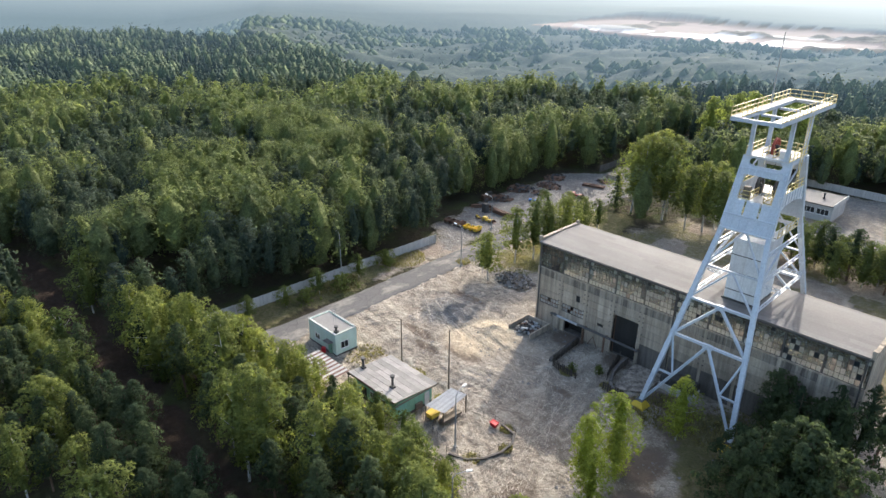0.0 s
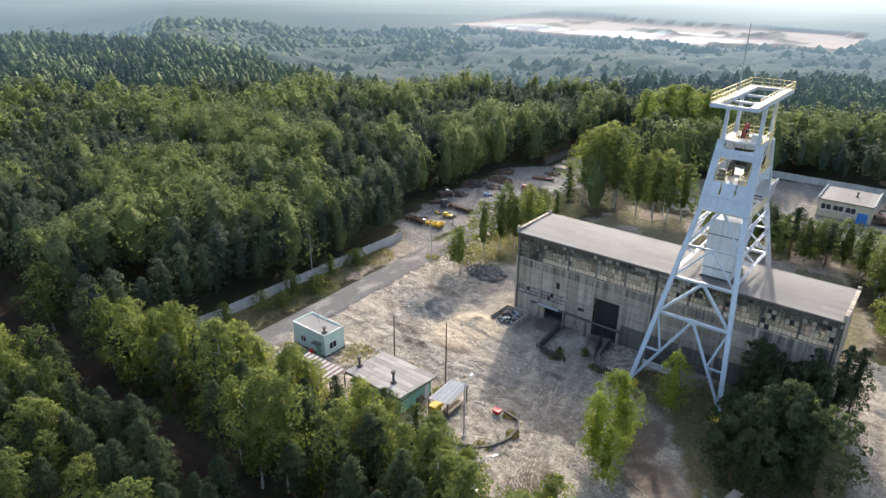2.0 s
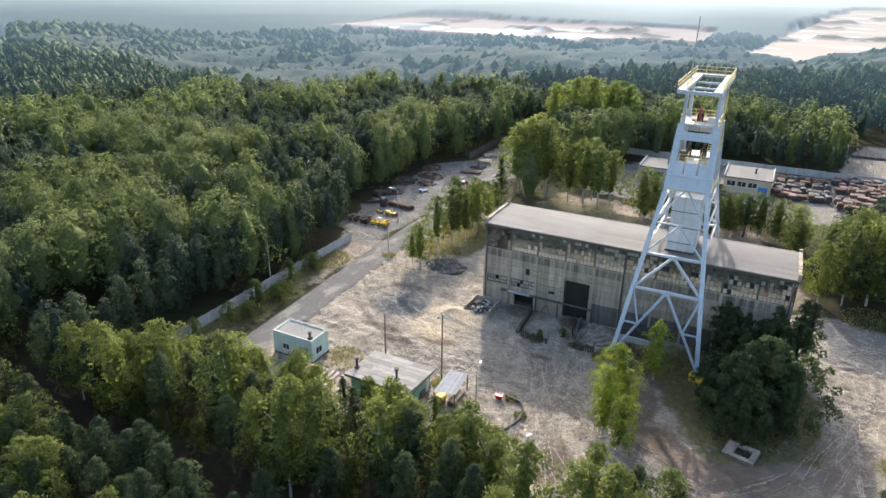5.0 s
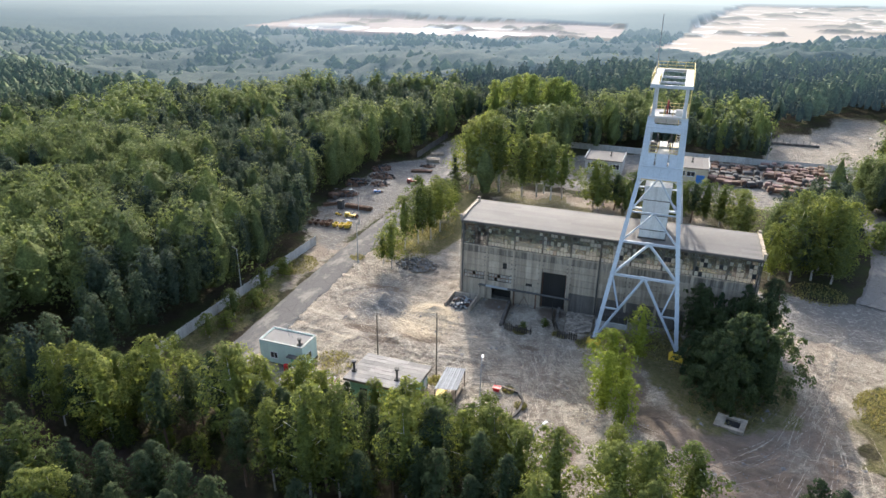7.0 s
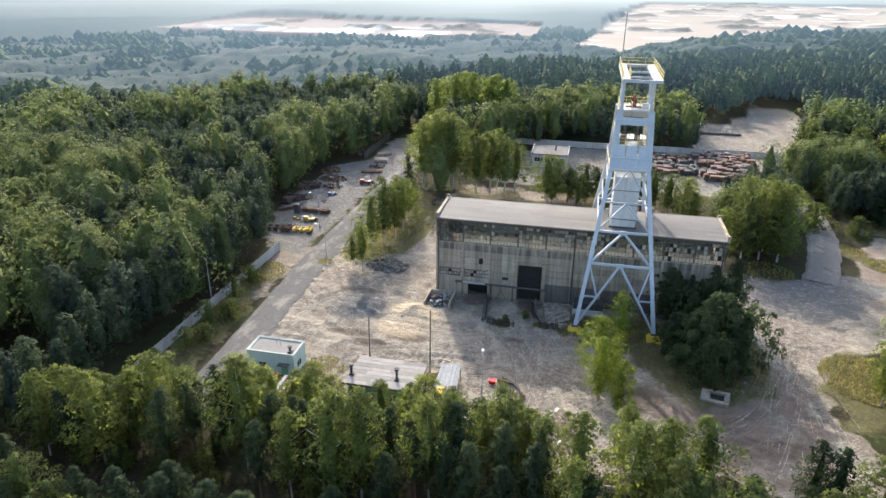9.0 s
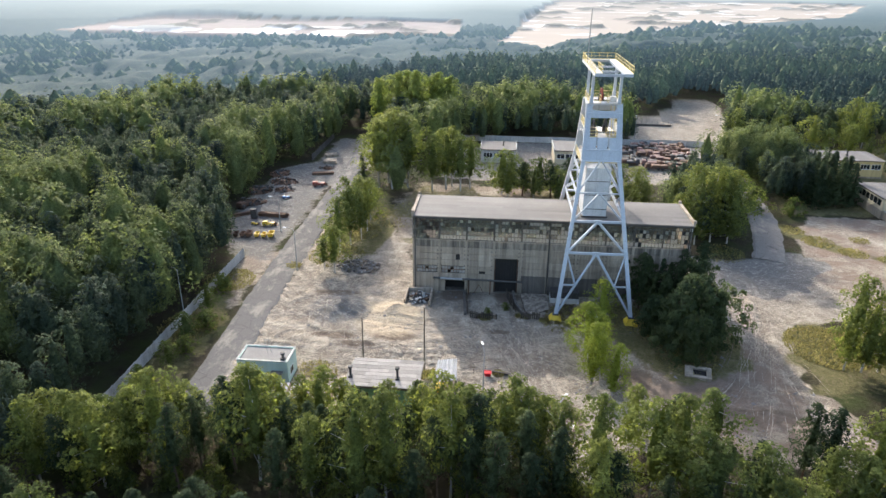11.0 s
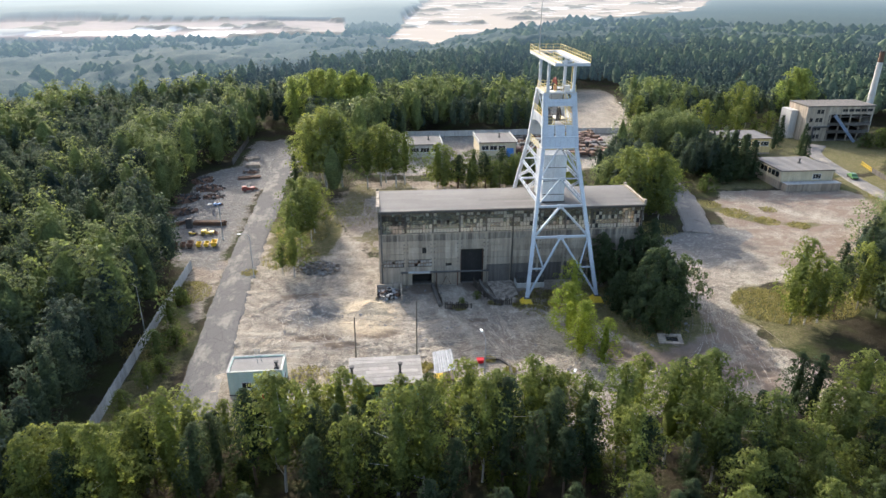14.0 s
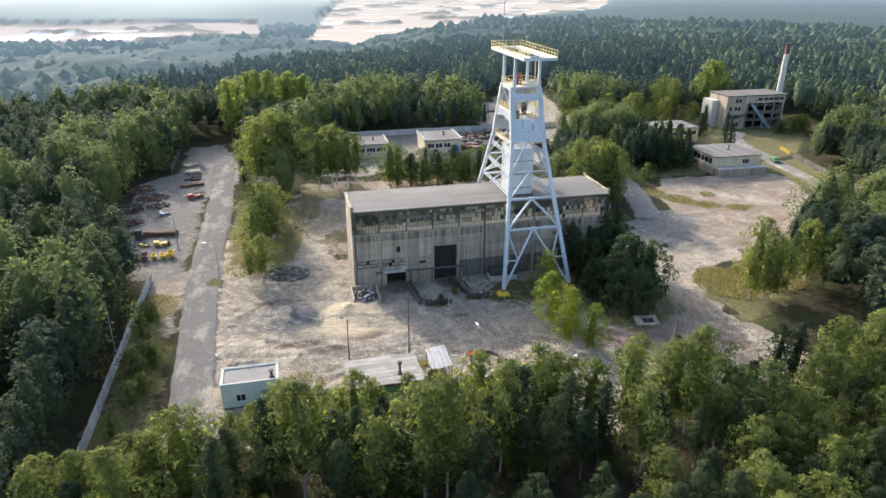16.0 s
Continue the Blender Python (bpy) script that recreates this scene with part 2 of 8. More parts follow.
# ---- mesh building ----
class MB:
    """Collects boxes, beams, tubes and sheets into one mesh."""

    def __init__(self):
        self.v, self.f = [], []

    def add(self, verts, faces):
        o = len(self.v)
        self.v.extend([tuple(p) for p in verts])
        self.f.extend([tuple(i + o for i in q) for q in faces])
        return self

    def box(self, x0, y0, z0, x1, y1, z1, c=0.0):
        """A box, its upright and top edges chamfered by c."""
        if c <= 0:
            vs = [(x, y, z) for z in (z0, z1) for x, y in ((x0, y0), (x1, y0), (x1, y1), (x0, y1))]
            return self.add(vs, [(3, 2, 1, 0), (4, 5, 6, 7), (0, 1, 5, 4), (1, 2, 6, 5), (2, 3, 7, 6), (3, 0, 4, 7)])
        vs = [(x0, y0, z0), (x1, y0, z0), (x1, y1, z0), (x0, y1, z0), (x0, y0, z1 - c), (x1, y0, z1 - c), (x1, y1, z1 - c), (x0, y1, z1 - c),
              (x0 + c, y0 + c, z1), (x1 - c, y0 + c, z1), (x1 - c, y1 - c, z1), (x0 + c, y1 - c, z1)]
        fs = [(3, 2, 1, 0), (8, 9, 10, 11)]
        for i in range(4):
            j = (i + 1) % 4
            fs += [(i, j, 4 + j, 4 + i), (4 + i, 4 + j, 8 + j, 8 + i)]
        return self.add(vs, fs)

    def beam(self, p, q, w, h=None, up=(0, 0, 1)):
        """A rectangular bar from p to q."""
        h = w if h is None else h
        p, q = Vector(p), Vector(q)
        d = (q - p).normalized()
        s = d.cross(Vector(up))
        if s.length < 1e-4:
            s = d.cross(Vector((1, 0, 0)))
        s.normalize()
        u = s.cross(d)
        vs = [e + s * a * w / 2 + u * b * h / 2 for e in (p, q) for a, b in ((-1, -1), (1, -1), (1, 1), (-1, 1))]
        return self.add(vs, [(0, 1, 2, 3), (7, 6, 5, 4), (4, 5, 1, 0), (5, 6, 2, 1), (6, 7, 3, 2), (7, 4, 0, 3)])

    def tube(self, p, q, r0, r1=None, n=8):
        r1 = r0 if r1 is None else r1
        p, q = Vector(p), Vector(q)
        d = (q - p).normalized()
        s = d.cross(Vector((0, 0, 1)))
        if s.length < 1e-4:
            s = Vector((1, 0, 0))
        s.normalize()
        u = s.cross(d)
        vs = [e + (s * math.cos(2 * math.pi * i / n) + u * math.sin(2 * math.pi * i / n)) * r for e, r in ((p, r0), (q, r1)) for i in range(n)]
        fs = [(i, (i + 1) % n, n + (i + 1) % n, n + i) for i in range(n)] + [tuple(range(n))[::-1], tuple(range(n, 2 * n))]
        return self.add(vs, fs)

    def quad(self, a, b, c, d):
        return self.add((a, b, c, d), [(0, 1, 2, 3)])

    def mesh(self, name, mat=None):
        me = bpy.data.meshes.new(name)
        me.from_pydata(self.v, [], self.f)
        if mat:
            me.materials.append(mat)
        me.update()
        return me


def part(name, mb, mat, parent=None, label="", at=None):
    """Links a mesh as one object, as a part of its parent."""
    ob = new(name, mb.mesh(name, mat) if isinstance(mb, MB) else mb)
    if parent is not None:
        ob.parent = parent
    if at is not None:
        ob.matrix_basis = at
    return tagged(ob, label)


def thing(name, label, category, group="", kind="", at=None):
    """An empty at a thing's base, to carry its parts."""
    ob = new(name)
    ob.empty_display_size = 0.5
    if at is not None:
        ob.matrix_basis = at
    return tagged(ob, label, category, group, kind)


def fast_mesh(name, v, f, mat, tint=None):
    """A triangle mesh from arrays."""
    me = bpy.data.meshes.new(name)
    me.vertices.add(len(v))
    me.vertices.foreach_set("co", np.ascontiguousarray(v, dtype=np.float32).ravel())
    me.loops.add(f.size)
    me.loops.foreach_set("vertex_index", np.ascontiguousarray(f, dtype=np.int32).ravel())
    me.polygons.add(len(f))
    me.polygons.foreach_set("loop_start", np.arange(0, f.size, f.shape[1], dtype=np.int32))
    if tint is not None:
        at = me.attributes.new("tint", "FLOAT", "POINT")
        at.data.foreach_set("value", np.ascontiguousarray(tint, dtype=np.float32))
    me.materials.append(mat)
    me.update(calc_edges=True)
    return me


# ---- ground ----
def poly_distance(px, py, pts):
    """Distance to a polygon's outline, negative inside."""
    pts = np.asarray(pts, float)
    best = np.full(px.shape, 1e9)
    inside = np.zeros(px.shape, bool)
    for (ax, ay), (bx, by) in zip(pts, np.roll(pts, -1, 0)):
        dx, dy = bx - ax, by - ay
        t = np.clip(((px - ax) * dx + (py - ay) * dy) / (dx * dx + dy * dy), 0, 1)
        best = np.minimum(best, np.hypot(px - ax - t * dx, py - ay - t * dy))
        cross = ((ay > py) != (by > py)) & (px < (bx - ax) * (py - ay) / (by - ay + 1e-12) + ax)
        inside ^= cross
    return np.where(inside, -best, best)


def value_noise(x, y, cell, seed):
    """Smooth random values between 0 and 1 on the plane."""
    r = np.random.default_rng(seed).random((128, 128))
    fx, fy = x / cell, y / cell
    ix, iy = np.floor(fx).astype(int), np.floor(fy).astype(int)
    tx, ty = fx - ix, fy - iy
    tx, ty = tx * tx * (3 - 2 * tx), ty * ty * (3 - 2 * ty)
    g = lambda a, b: r[a % 128, b % 128]
    return (g(ix, iy) * (1 - tx) + g(ix + 1, iy) * tx) * (1 - ty) + (g(ix, iy + 1) * (1 - tx) + g(ix + 1, iy + 1) * tx) * ty


YARD = [(-25.5, -40), (-5, -40), (14, -38), (24, -42), (26, -50), (29, -50), (31, -43), (46, -41), (52, -44), (66, -46), (64, -30), (62, -20), (67, -8), (80, -4), (84, 18), (76, 24), (72, 22), (58, 19), (52, 20), (50, 12), (0, 12), (-8, 30), (-16, 32), (-26, 30)]
STORE = [(-46, 18), (-40, 13), (-31, 8), (-31, 60), (-24, 66), (-22, 84), (-30, 118), (-42, 116), (-42, 86), (-50, 78), (-50, 34)]
BACK = [(0, 12), (50, 12), (54, 30), (44, 60), (20, 66), (-6, 68), (-14, 40)]
SHEDS = [(-2, 72), (50, 72), (90, 78), (92, 118), (18, 118), (-4, 100)]
GRAVEL = [(62, 122), (90, 119), (104, 150), (116, 206), (98, 204), (84, 176), (66, 160)]
FIELD = [(80, 14), (82, -3), (94, 0), (102, 6), (122, 4), (131, 40), (129, 49), (104, 50), (92, 50), (86, 40)]
MEADOW = [(63, -27), (68, -27), (76, -22), (88, -16), (86, -5), (68, -8), (62, -18)]
VERGE = [(-38, -42), (-31, -42), (-30.6, 8), (-38, 11)]
ISLAND = [(-24, 14), (-10, 16), (-9, 34), (-14, 58), (-24, 58)]
TRACK = [(-95, -63), (-40, -62.5), (20, -62), (32, -62.5), (32, -57.5), (20, -58), (-40, -57), (-95, -57)]
APRON = [(53, 20), (57, 6), (66, 2), (78, 10), (84, 20), (77, 30), (70, 21)]
EASTLAWN = [(126, 30), (140, 20), (146, 60), (134, 60)]


def far_edge(a):
    """How far the near woods reach along a bearing, to the crest that hides the valley."""
    return np.interp(a, [-90, -66, -58, -47, -42, -26, -18, -8, 5, 13, 24, 60], [560, 540, 470, 330, 286, 278, 310, 362, 385, 440, 480, 520])


def soft(px, py, pts, edge, seed):
    d = poly_distance(px, py, pts)
    d = d + (value_noise(px, py, 3.0, seed) - 0.5) * 3.2 + (value_noise(px, py, 0.9, seed + 1) - 0.5) * 1.2
    return np.clip(0.5 - d / edge, 0, 1)


PILES = [(-12.2, -9.0, 7.0, 1.9), (-2.0, -8.8, 4.2, 1.3), (-8.5, -15.0, 6.0, 0.25), (40.0, -27.0, 6.0, 0.7), (25.5, -13.0, 4.5, 0.8), (33.0, -33.0, 4.0, 0.5)]


DRIVEN = [((28, -44), (22, -24), (11, -6)), ((27, -43), (17, -22), (17.5, -3)), ((28.5, -42), (20, -30), (-6, -22)), ((-24, -20), (-8, -24), (14, -20)), ((-25, -4), (-18, -16), (-4, -22)),
          ((-23, 8), (-14, -4), (-12, -18)), ((60, -8), (56, -30), (30, -42)), ((63, 4), (58, -18), (50, -38)), ((-25, -12), (-10, -2), (-8, 12)), ((22, -22), (34, -34), (46, -38)),
          ((20, -40), (24, -26), (20, -12)), ((-22, -26), (-12, -30), (8, -24)), ((-20, -6), (-6, -14), (10, -12)), ((58, 2), (62, -16), (58, -40))]


def wheel_tracks():
    """Curved ways that lorries have driven over the yard."""
    g = np.random.default_rng(19)
    ways = DRIVEN
    out = []
    for a, m, b in ways:
        a, m, b = np.array(a, float), np.array(m, float) + g.normal(0, 1, 2), np.array(b, float)
        t = np.linspace(0, 1, 70)[:, None]
        line = (1 - t) ** 2 * a + 2 * t * (1 - t) * m + t * t * b
        d = np.gradient(line, axis=0)
        n = np.stack([-d[:, 1], d[:, 0]], -1) / (np.linalg.norm(d, axis=1, keepdims=True) + 1e-9)
        for s in (-0.95, 0.95):
            out.append(line + n * s)
    return out


TRACKS = wheel_tracks()


def churn(px, py):
    """Relief of the driven soil: ridged clods, and ruts; both between 0 and 1."""
    wx, wy = px + 2.4 * value_noise(px, py, 3.1, 61), py + 2.4 * value_noise(px, py, 3.1, 62)
    ridge = 0.5 * (1 - np.abs(2 * value_noise(wx, wy, 2.6, 63) - 1)) ** 2 + 0.35 * (1 - np.abs(2 * value_noise(wx * 1.3, wy, 1.2, 64) - 1)) ** 2 + 0.25 * value_noise(px, py, 0.6, 65)
    rut = np.zeros_like(px)
    near = (px > -28) & (px < 66) & (py > -44) & (py < 14)
    if near.any():
        x, y = px[near], py[near]
        best = np.zeros_like(x)
        for line in TRACKS:
            d = np.full(x.shape, 9.0)
            for qx, qy in line[::2]:
                d = np.minimum(d, np.hypot(x - qx, y - qy))
            best = np.maximum(best, np.clip(1.2 - d / 0.62, 0, 1))
        rut[near] = best
    return ridge, rut


def ground_height(px, py):
    h = (value_noise(px, py, 40.0, 3) - 0.5) * 0.25 + (value_noise(px, py, 6.0, 4) - 0.5) * 0.14 + (value_noise(px, py, 1.6, 5) - 0.5) * 0.07
    for x, y, r, top in PILES:
        d = np.hypot(px - x, (py - y) * 1.15) / r
        h = h + top * np.clip(1 - d, 0, 1) ** 1.4 * (0.75 + 0.5 * value_noise(px, py, 1.3, 9))
    return h


def axis(lo, fine_lo, fine_hi, hi, step, fine_step, far):
    """Grid lines: fine across the yard, coarser round it, then ever wider to the horizon."""
    mid = np.concatenate([np.arange(lo, fine_lo, step), np.arange(fine_lo, fine_hi, fine_step), np.arange(fine_hi, hi + step, step)])
    out, s, e = [], step, mid[-1]
    while e < far:
        s *= 1.35
        e += s
        out.append(e)
    low, s, e = [], step, mid[0]
    while e > -far:
        s *= 1.35
        e -= s
        low.append(e)
    return np.concatenate([low[::-1], mid, out])


gx, gy = axis(-62, -30, 66, 150, 1.8, 0.34, 4600), axis(-72, -44, 14, 126, 1.8, 0.34, 4600)
GX, GY = np.meshgrid(gx, gy, indexing="ij")
PXY = GX.ravel(), GY.ravel()
far_r, far_a = np.hypot(PXY[0] - 20, PXY[1] + 100), np.degrees(np.arctan2(PXY[0] - 20, PXY[1] + 100))
near = np.clip(1.6 - np.maximum(np.abs(PXY[0] - 40) / 160, np.abs(PXY[1] - 30) / 140), 0, 1)
RIDGE, RUT = churn(*PXY)
IN_YARD = np.clip(0.3 - poly_distance(*PXY, YARD) / 4, 0, 1)
GZ = ground_height(*PXY) * near + IN_YARD * (0.42 * (RIDGE - 0.4) - 0.20 * RUT) - 70 * np.clip((far_r - far_edge(far_a) - 2) / 60, 0, 1) * np.clip((40 - far_a) / 20, 0, 1)
GZ = np.where((PXY[0] > -1) & (PXY[0] < 51) & (PXY[1] > -0.5) & (PXY[1] < 11), -0.08, GZ)
sand_m = np.maximum.reduce([soft(*PXY, YARD, 2.5, 11), soft(*PXY, GRAVEL, 5, 33), 0.75 * soft(*PXY, BACK, 6, 13), 0.8 * soft(*PXY, SHEDS, 5, 17), soft(*PXY, FIELD, 4, 15), 0.6 * soft(*PXY, STORE, 4, 29), 0.8 * soft(*PXY, [(-37.5, -6), (-31, -12), (-30, 14), (-37.5, 14)], 4, 75)])
grass_m = np.maximum.reduce([soft(*PXY, [(-38, -42), (-31, -42), (-30.8, -12), (-34, -5), (-38, 2)], 3, 19), soft(*PXY, MEADOW, 9, 21) * (0.45 + 0.8 * value_noise(*PXY, 5, 79)), soft(*PXY, ISLAND, 4, 23), soft(*PXY, EASTLAWN, 3, 25), 0.55 * soft(*PXY, BACK, 5, 27) * (value_noise(*PXY, 7, 31) > 0.5), 0.9 * soft(*PXY, [(79, 42), (88, 28), (100, 22), (104, 24), (96, 27), (88, 36), (84, 46)], 4.5, 57), 0.8 * soft(*PXY, [(88, 52), (108, 50), (128, 64), (136, 60), (152, 64), (175, 90), (190, 120), (150, 124), (92, 120)], 4, 53), soft(*PXY, [(52, -4), (57, -8), (55, -22), (44, -27), (39, -22), (34, -14), (31, -6), (36, -3)], 4, 49)])
gray_m = np.maximum.reduce([0.42 * soft(*PXY, GRAVEL, 5, 33), soft(*PXY, APRON, 1.5, 35), 0.6 * soft(*PXY, STORE, 4, 29), 0.5 * soft(*PXY, SHEDS, 4, 17)])
for x, y, r, top in PILES[:1]:
    gray_m = np.maximum(gray_m, np.clip(1.25 - np.hypot(PXY[0] - x, PXY[1] - y) / r, 0, 1))
track_m = soft(*PXY, TRACK, 3, 37)
nx, ny = len(gx), len(gy)
idx = np.arange(nx * ny).reshape(nx, ny)
quads = np.stack([idx[:-1, :-1], idx[1:, :-1], idx[1:, 1:], idx[:-1, 1:]], -1).reshape(-1, 4)


def ground_material():
    m = Mat("ground_soil_sand_grass", 0.97, 0.0, 0.05)
    zones = m.attr("zones").outputs["Color"]
    sep = m.t.nodes.new("ShaderNodeSeparateColor")
    m.link(zones, sep.inputs[0])
    fine, mid, big = m.noise(7.0, 6, 0.7), m.noise(0.9, 6, 0.65), m.noise(0.13, 5, 0.6)
    litter = m.mix(mid, (0.026, 0.026, 0.018), (0.085, 0.068, 0.045))
    litter = m.mix(m.ramp(big, (0.45, 0.0), (0.65, 1.0)), litter, m.mix(fine, (0.04, 0.05, 0.02), (0.08, 0.09, 0.035)))
    ruts = m.noise(1.0, 5, 0.75, stretch=(0.25, 1.6, 1), distort=1.5)
    rough_n = m.noise(2.6, 6, 0.8, distort=0.8)
    swirl = m.noise(0.42, 8, 0.74, distort=2.2)
    lines = m.noise(1.3, 7, 0.78, distort=3.0)
    veins = m.noise(0.15, 3.5, 0.52, distort=1.8)
    arcs = m.noise(0.24, 2.6, 0.5, stretch=(1.0, 1.6, 1), distort=2.2)
    ridge, rut = m.attr("ridge").outputs["Fac"], m.attr("rut").outputs["Fac"]
    pale = m.ramp(m.math("ADD", m.math("MULTIPLY", ridge, 0.7), m.math("MULTIPLY", swirl, 0.5)), (0.25, (0.15, 0.12, 0.095)), (0.42, (0.28, 0.235, 0.182)), (0.60, (0.42, 0.36, 0.282)), (0.82, (0.58, 0.50, 0.395)))
    pale = m.mix(m.ramp(big, (0.44, 0.0), (0.60, 0.6)), pale, m.ramp(rough_n, (0.3, (0.21, 0.177, 0.14)), (0.7, (0.40, 0.343, 0.275))))
    pale = m.mix(m.math("MULTIPLY", rut, m.ramp(rough_n, (0.30, 0.35), (0.55, 0.9))), pale, (0.19, 0.16, 0.128))
    pale = m.mix(m.ramp(lines, (0.45, 0.0), (0.495, 0.6), (0.54, 0.0)), pale, (0.145, 0.12, 0.098))
    pale = m.mix(m.ramp(lines, (0.54, 0.0), (0.60, 0.65)), pale, (0.70, 0.62, 0.51))
    pale = m.mix(m.ramp(arcs, (0.48, 0.0), (0.497, 0.8), (0.515, 0.0)), pale, (0.70, 0.62, 0.50))
    pale = m.mix(m.ramp(veins, (0.488, 0.0), (0.50, 0.8), (0.518, 0.0)), pale, (0.15, 0.118, 0.088))
    pale = m.mix(m.ramp(arcs, (0.555, 0.0), (0.57, 0.7), (0.59, 0.0)), pale, (0.16, 0.13, 0.10))
    pale = m.mix(m.ramp(veins, (0.60, 0.0), (0.68, 0.6)), pale, (0.60, 0.525, 0.42))
    pale = m.mix(m.ramp(veins, (0.34, 0.55), (0.42, 0.0)), pale, (0.22, 0.18, 0.14))
    pale = m.mix(0.3, pale, m.ramp(fine, (0.25, (0.14, 0.12, 0.098)), (0.75, (0.46, 0.40, 0.325))))
    # brown of the wet soil and of the painted bush shade
    pale = m.mix(m.ramp(m.math("ADD", m.attr("wet_and_shade").outputs["Fac"], m.math("MULTIPLY", m.math("SUBTRACT", rough_n, 0.5), 1.2)), (0.30, 0.0), (0.62, 0.9)), pale, (0.155, 0.118, 0.09))
    pale = m.mix(m.ramp(m.math("ADD", m.attr("heap").outputs["Fac"], m.math("MULTIPLY", m.math("SUBTRACT", rough_n, 0.5), 0.8)), (0.35, 0.0), (0.7, 0.9)), pale, m.ramp(lines, (0.3, (0.42, 0.33, 0.225)), (0.7, (0.72, 0.60, 0.43))))
    soil = m.mix(rough_n, (0.20, 0.15, 0.115), (0.33, 0.255, 0.20))
    pale = m.mix(m.math("MULTIPLY", m.attr("field").outputs["Fac"], m.ramp(m.noise(0.16, 5, 0.7, stretch=(1, 1.5, 1), distort=0.6), (0.44, 1.0), (0.58, 0.25))), pale, soil)
    gray = m.mix(mid, (0.125, 0.116, 0.105), (0.245, 0.226, 0.20))
    gray = m.mix(0.4, gray, m.ramp(fine, (0.3, (0.11, 0.105, 0.098)), (0.7, (0.32, 0.305, 0.28))))
    gray = m.mix(m.ramp(arcs, (0.47, 0.0), (0.50, 0.6), (0.53, 0.0)), gray, (0.46, 0.43, 0.385))
    green = m.mix(m.ramp(mid, (0.3, 0.0), (0.7, 1.0)), (0.125, 0.118, 0.054), (0.265, 0.228, 0.118))
    green = m.mix(0.6, green, m.ramp(rough_n, (0.32, (0.04, 0.045, 0.018)), (0.68, (0.22, 0.195, 0.09))))
    green = m.mix(m.ramp(swirl, (0.52, 0.0), (0.62, 0.55)), green, (0.27, 0.215, 0.14))
    earth = m.mix(mid, (0.030, 0.023, 0.018), (0.085, 0.058, 0.042))

    def edge(mask, lo=0.35, hi=0.6):
        return m.ramp(m.math("ADD", mask, m.math("MULTIPLY", m.math("SUBTRACT", mid, 0.5), 0.7)), (lo, 0.0), (hi, 1.0))

    col = m.mix(edge(m.attr("track").outputs["Fac"]), litter, earth)
    col = m.mix(edge(sep.outputs[0]), col, pale)
    col = m.mix(edge(sep.outputs[2]), col, gray)
    col = m.mix(edge(sep.outputs[1]), col, green)
    m.colour(col)
    relief = m.math("ADD", m.math("MULTIPLY", fine, 0.12), m.math("MULTIPLY", m.math("ADD", m.math("ADD", swirl, lines), m.math("ADD", m.math("MULTIPLY", ruts, 0.5), m.math("MULTIPLY", m.math("ADD", veins, arcs), 1.3))), 0.5))
    m.bump(relief, 1.0, 0.8)
    return m.mat


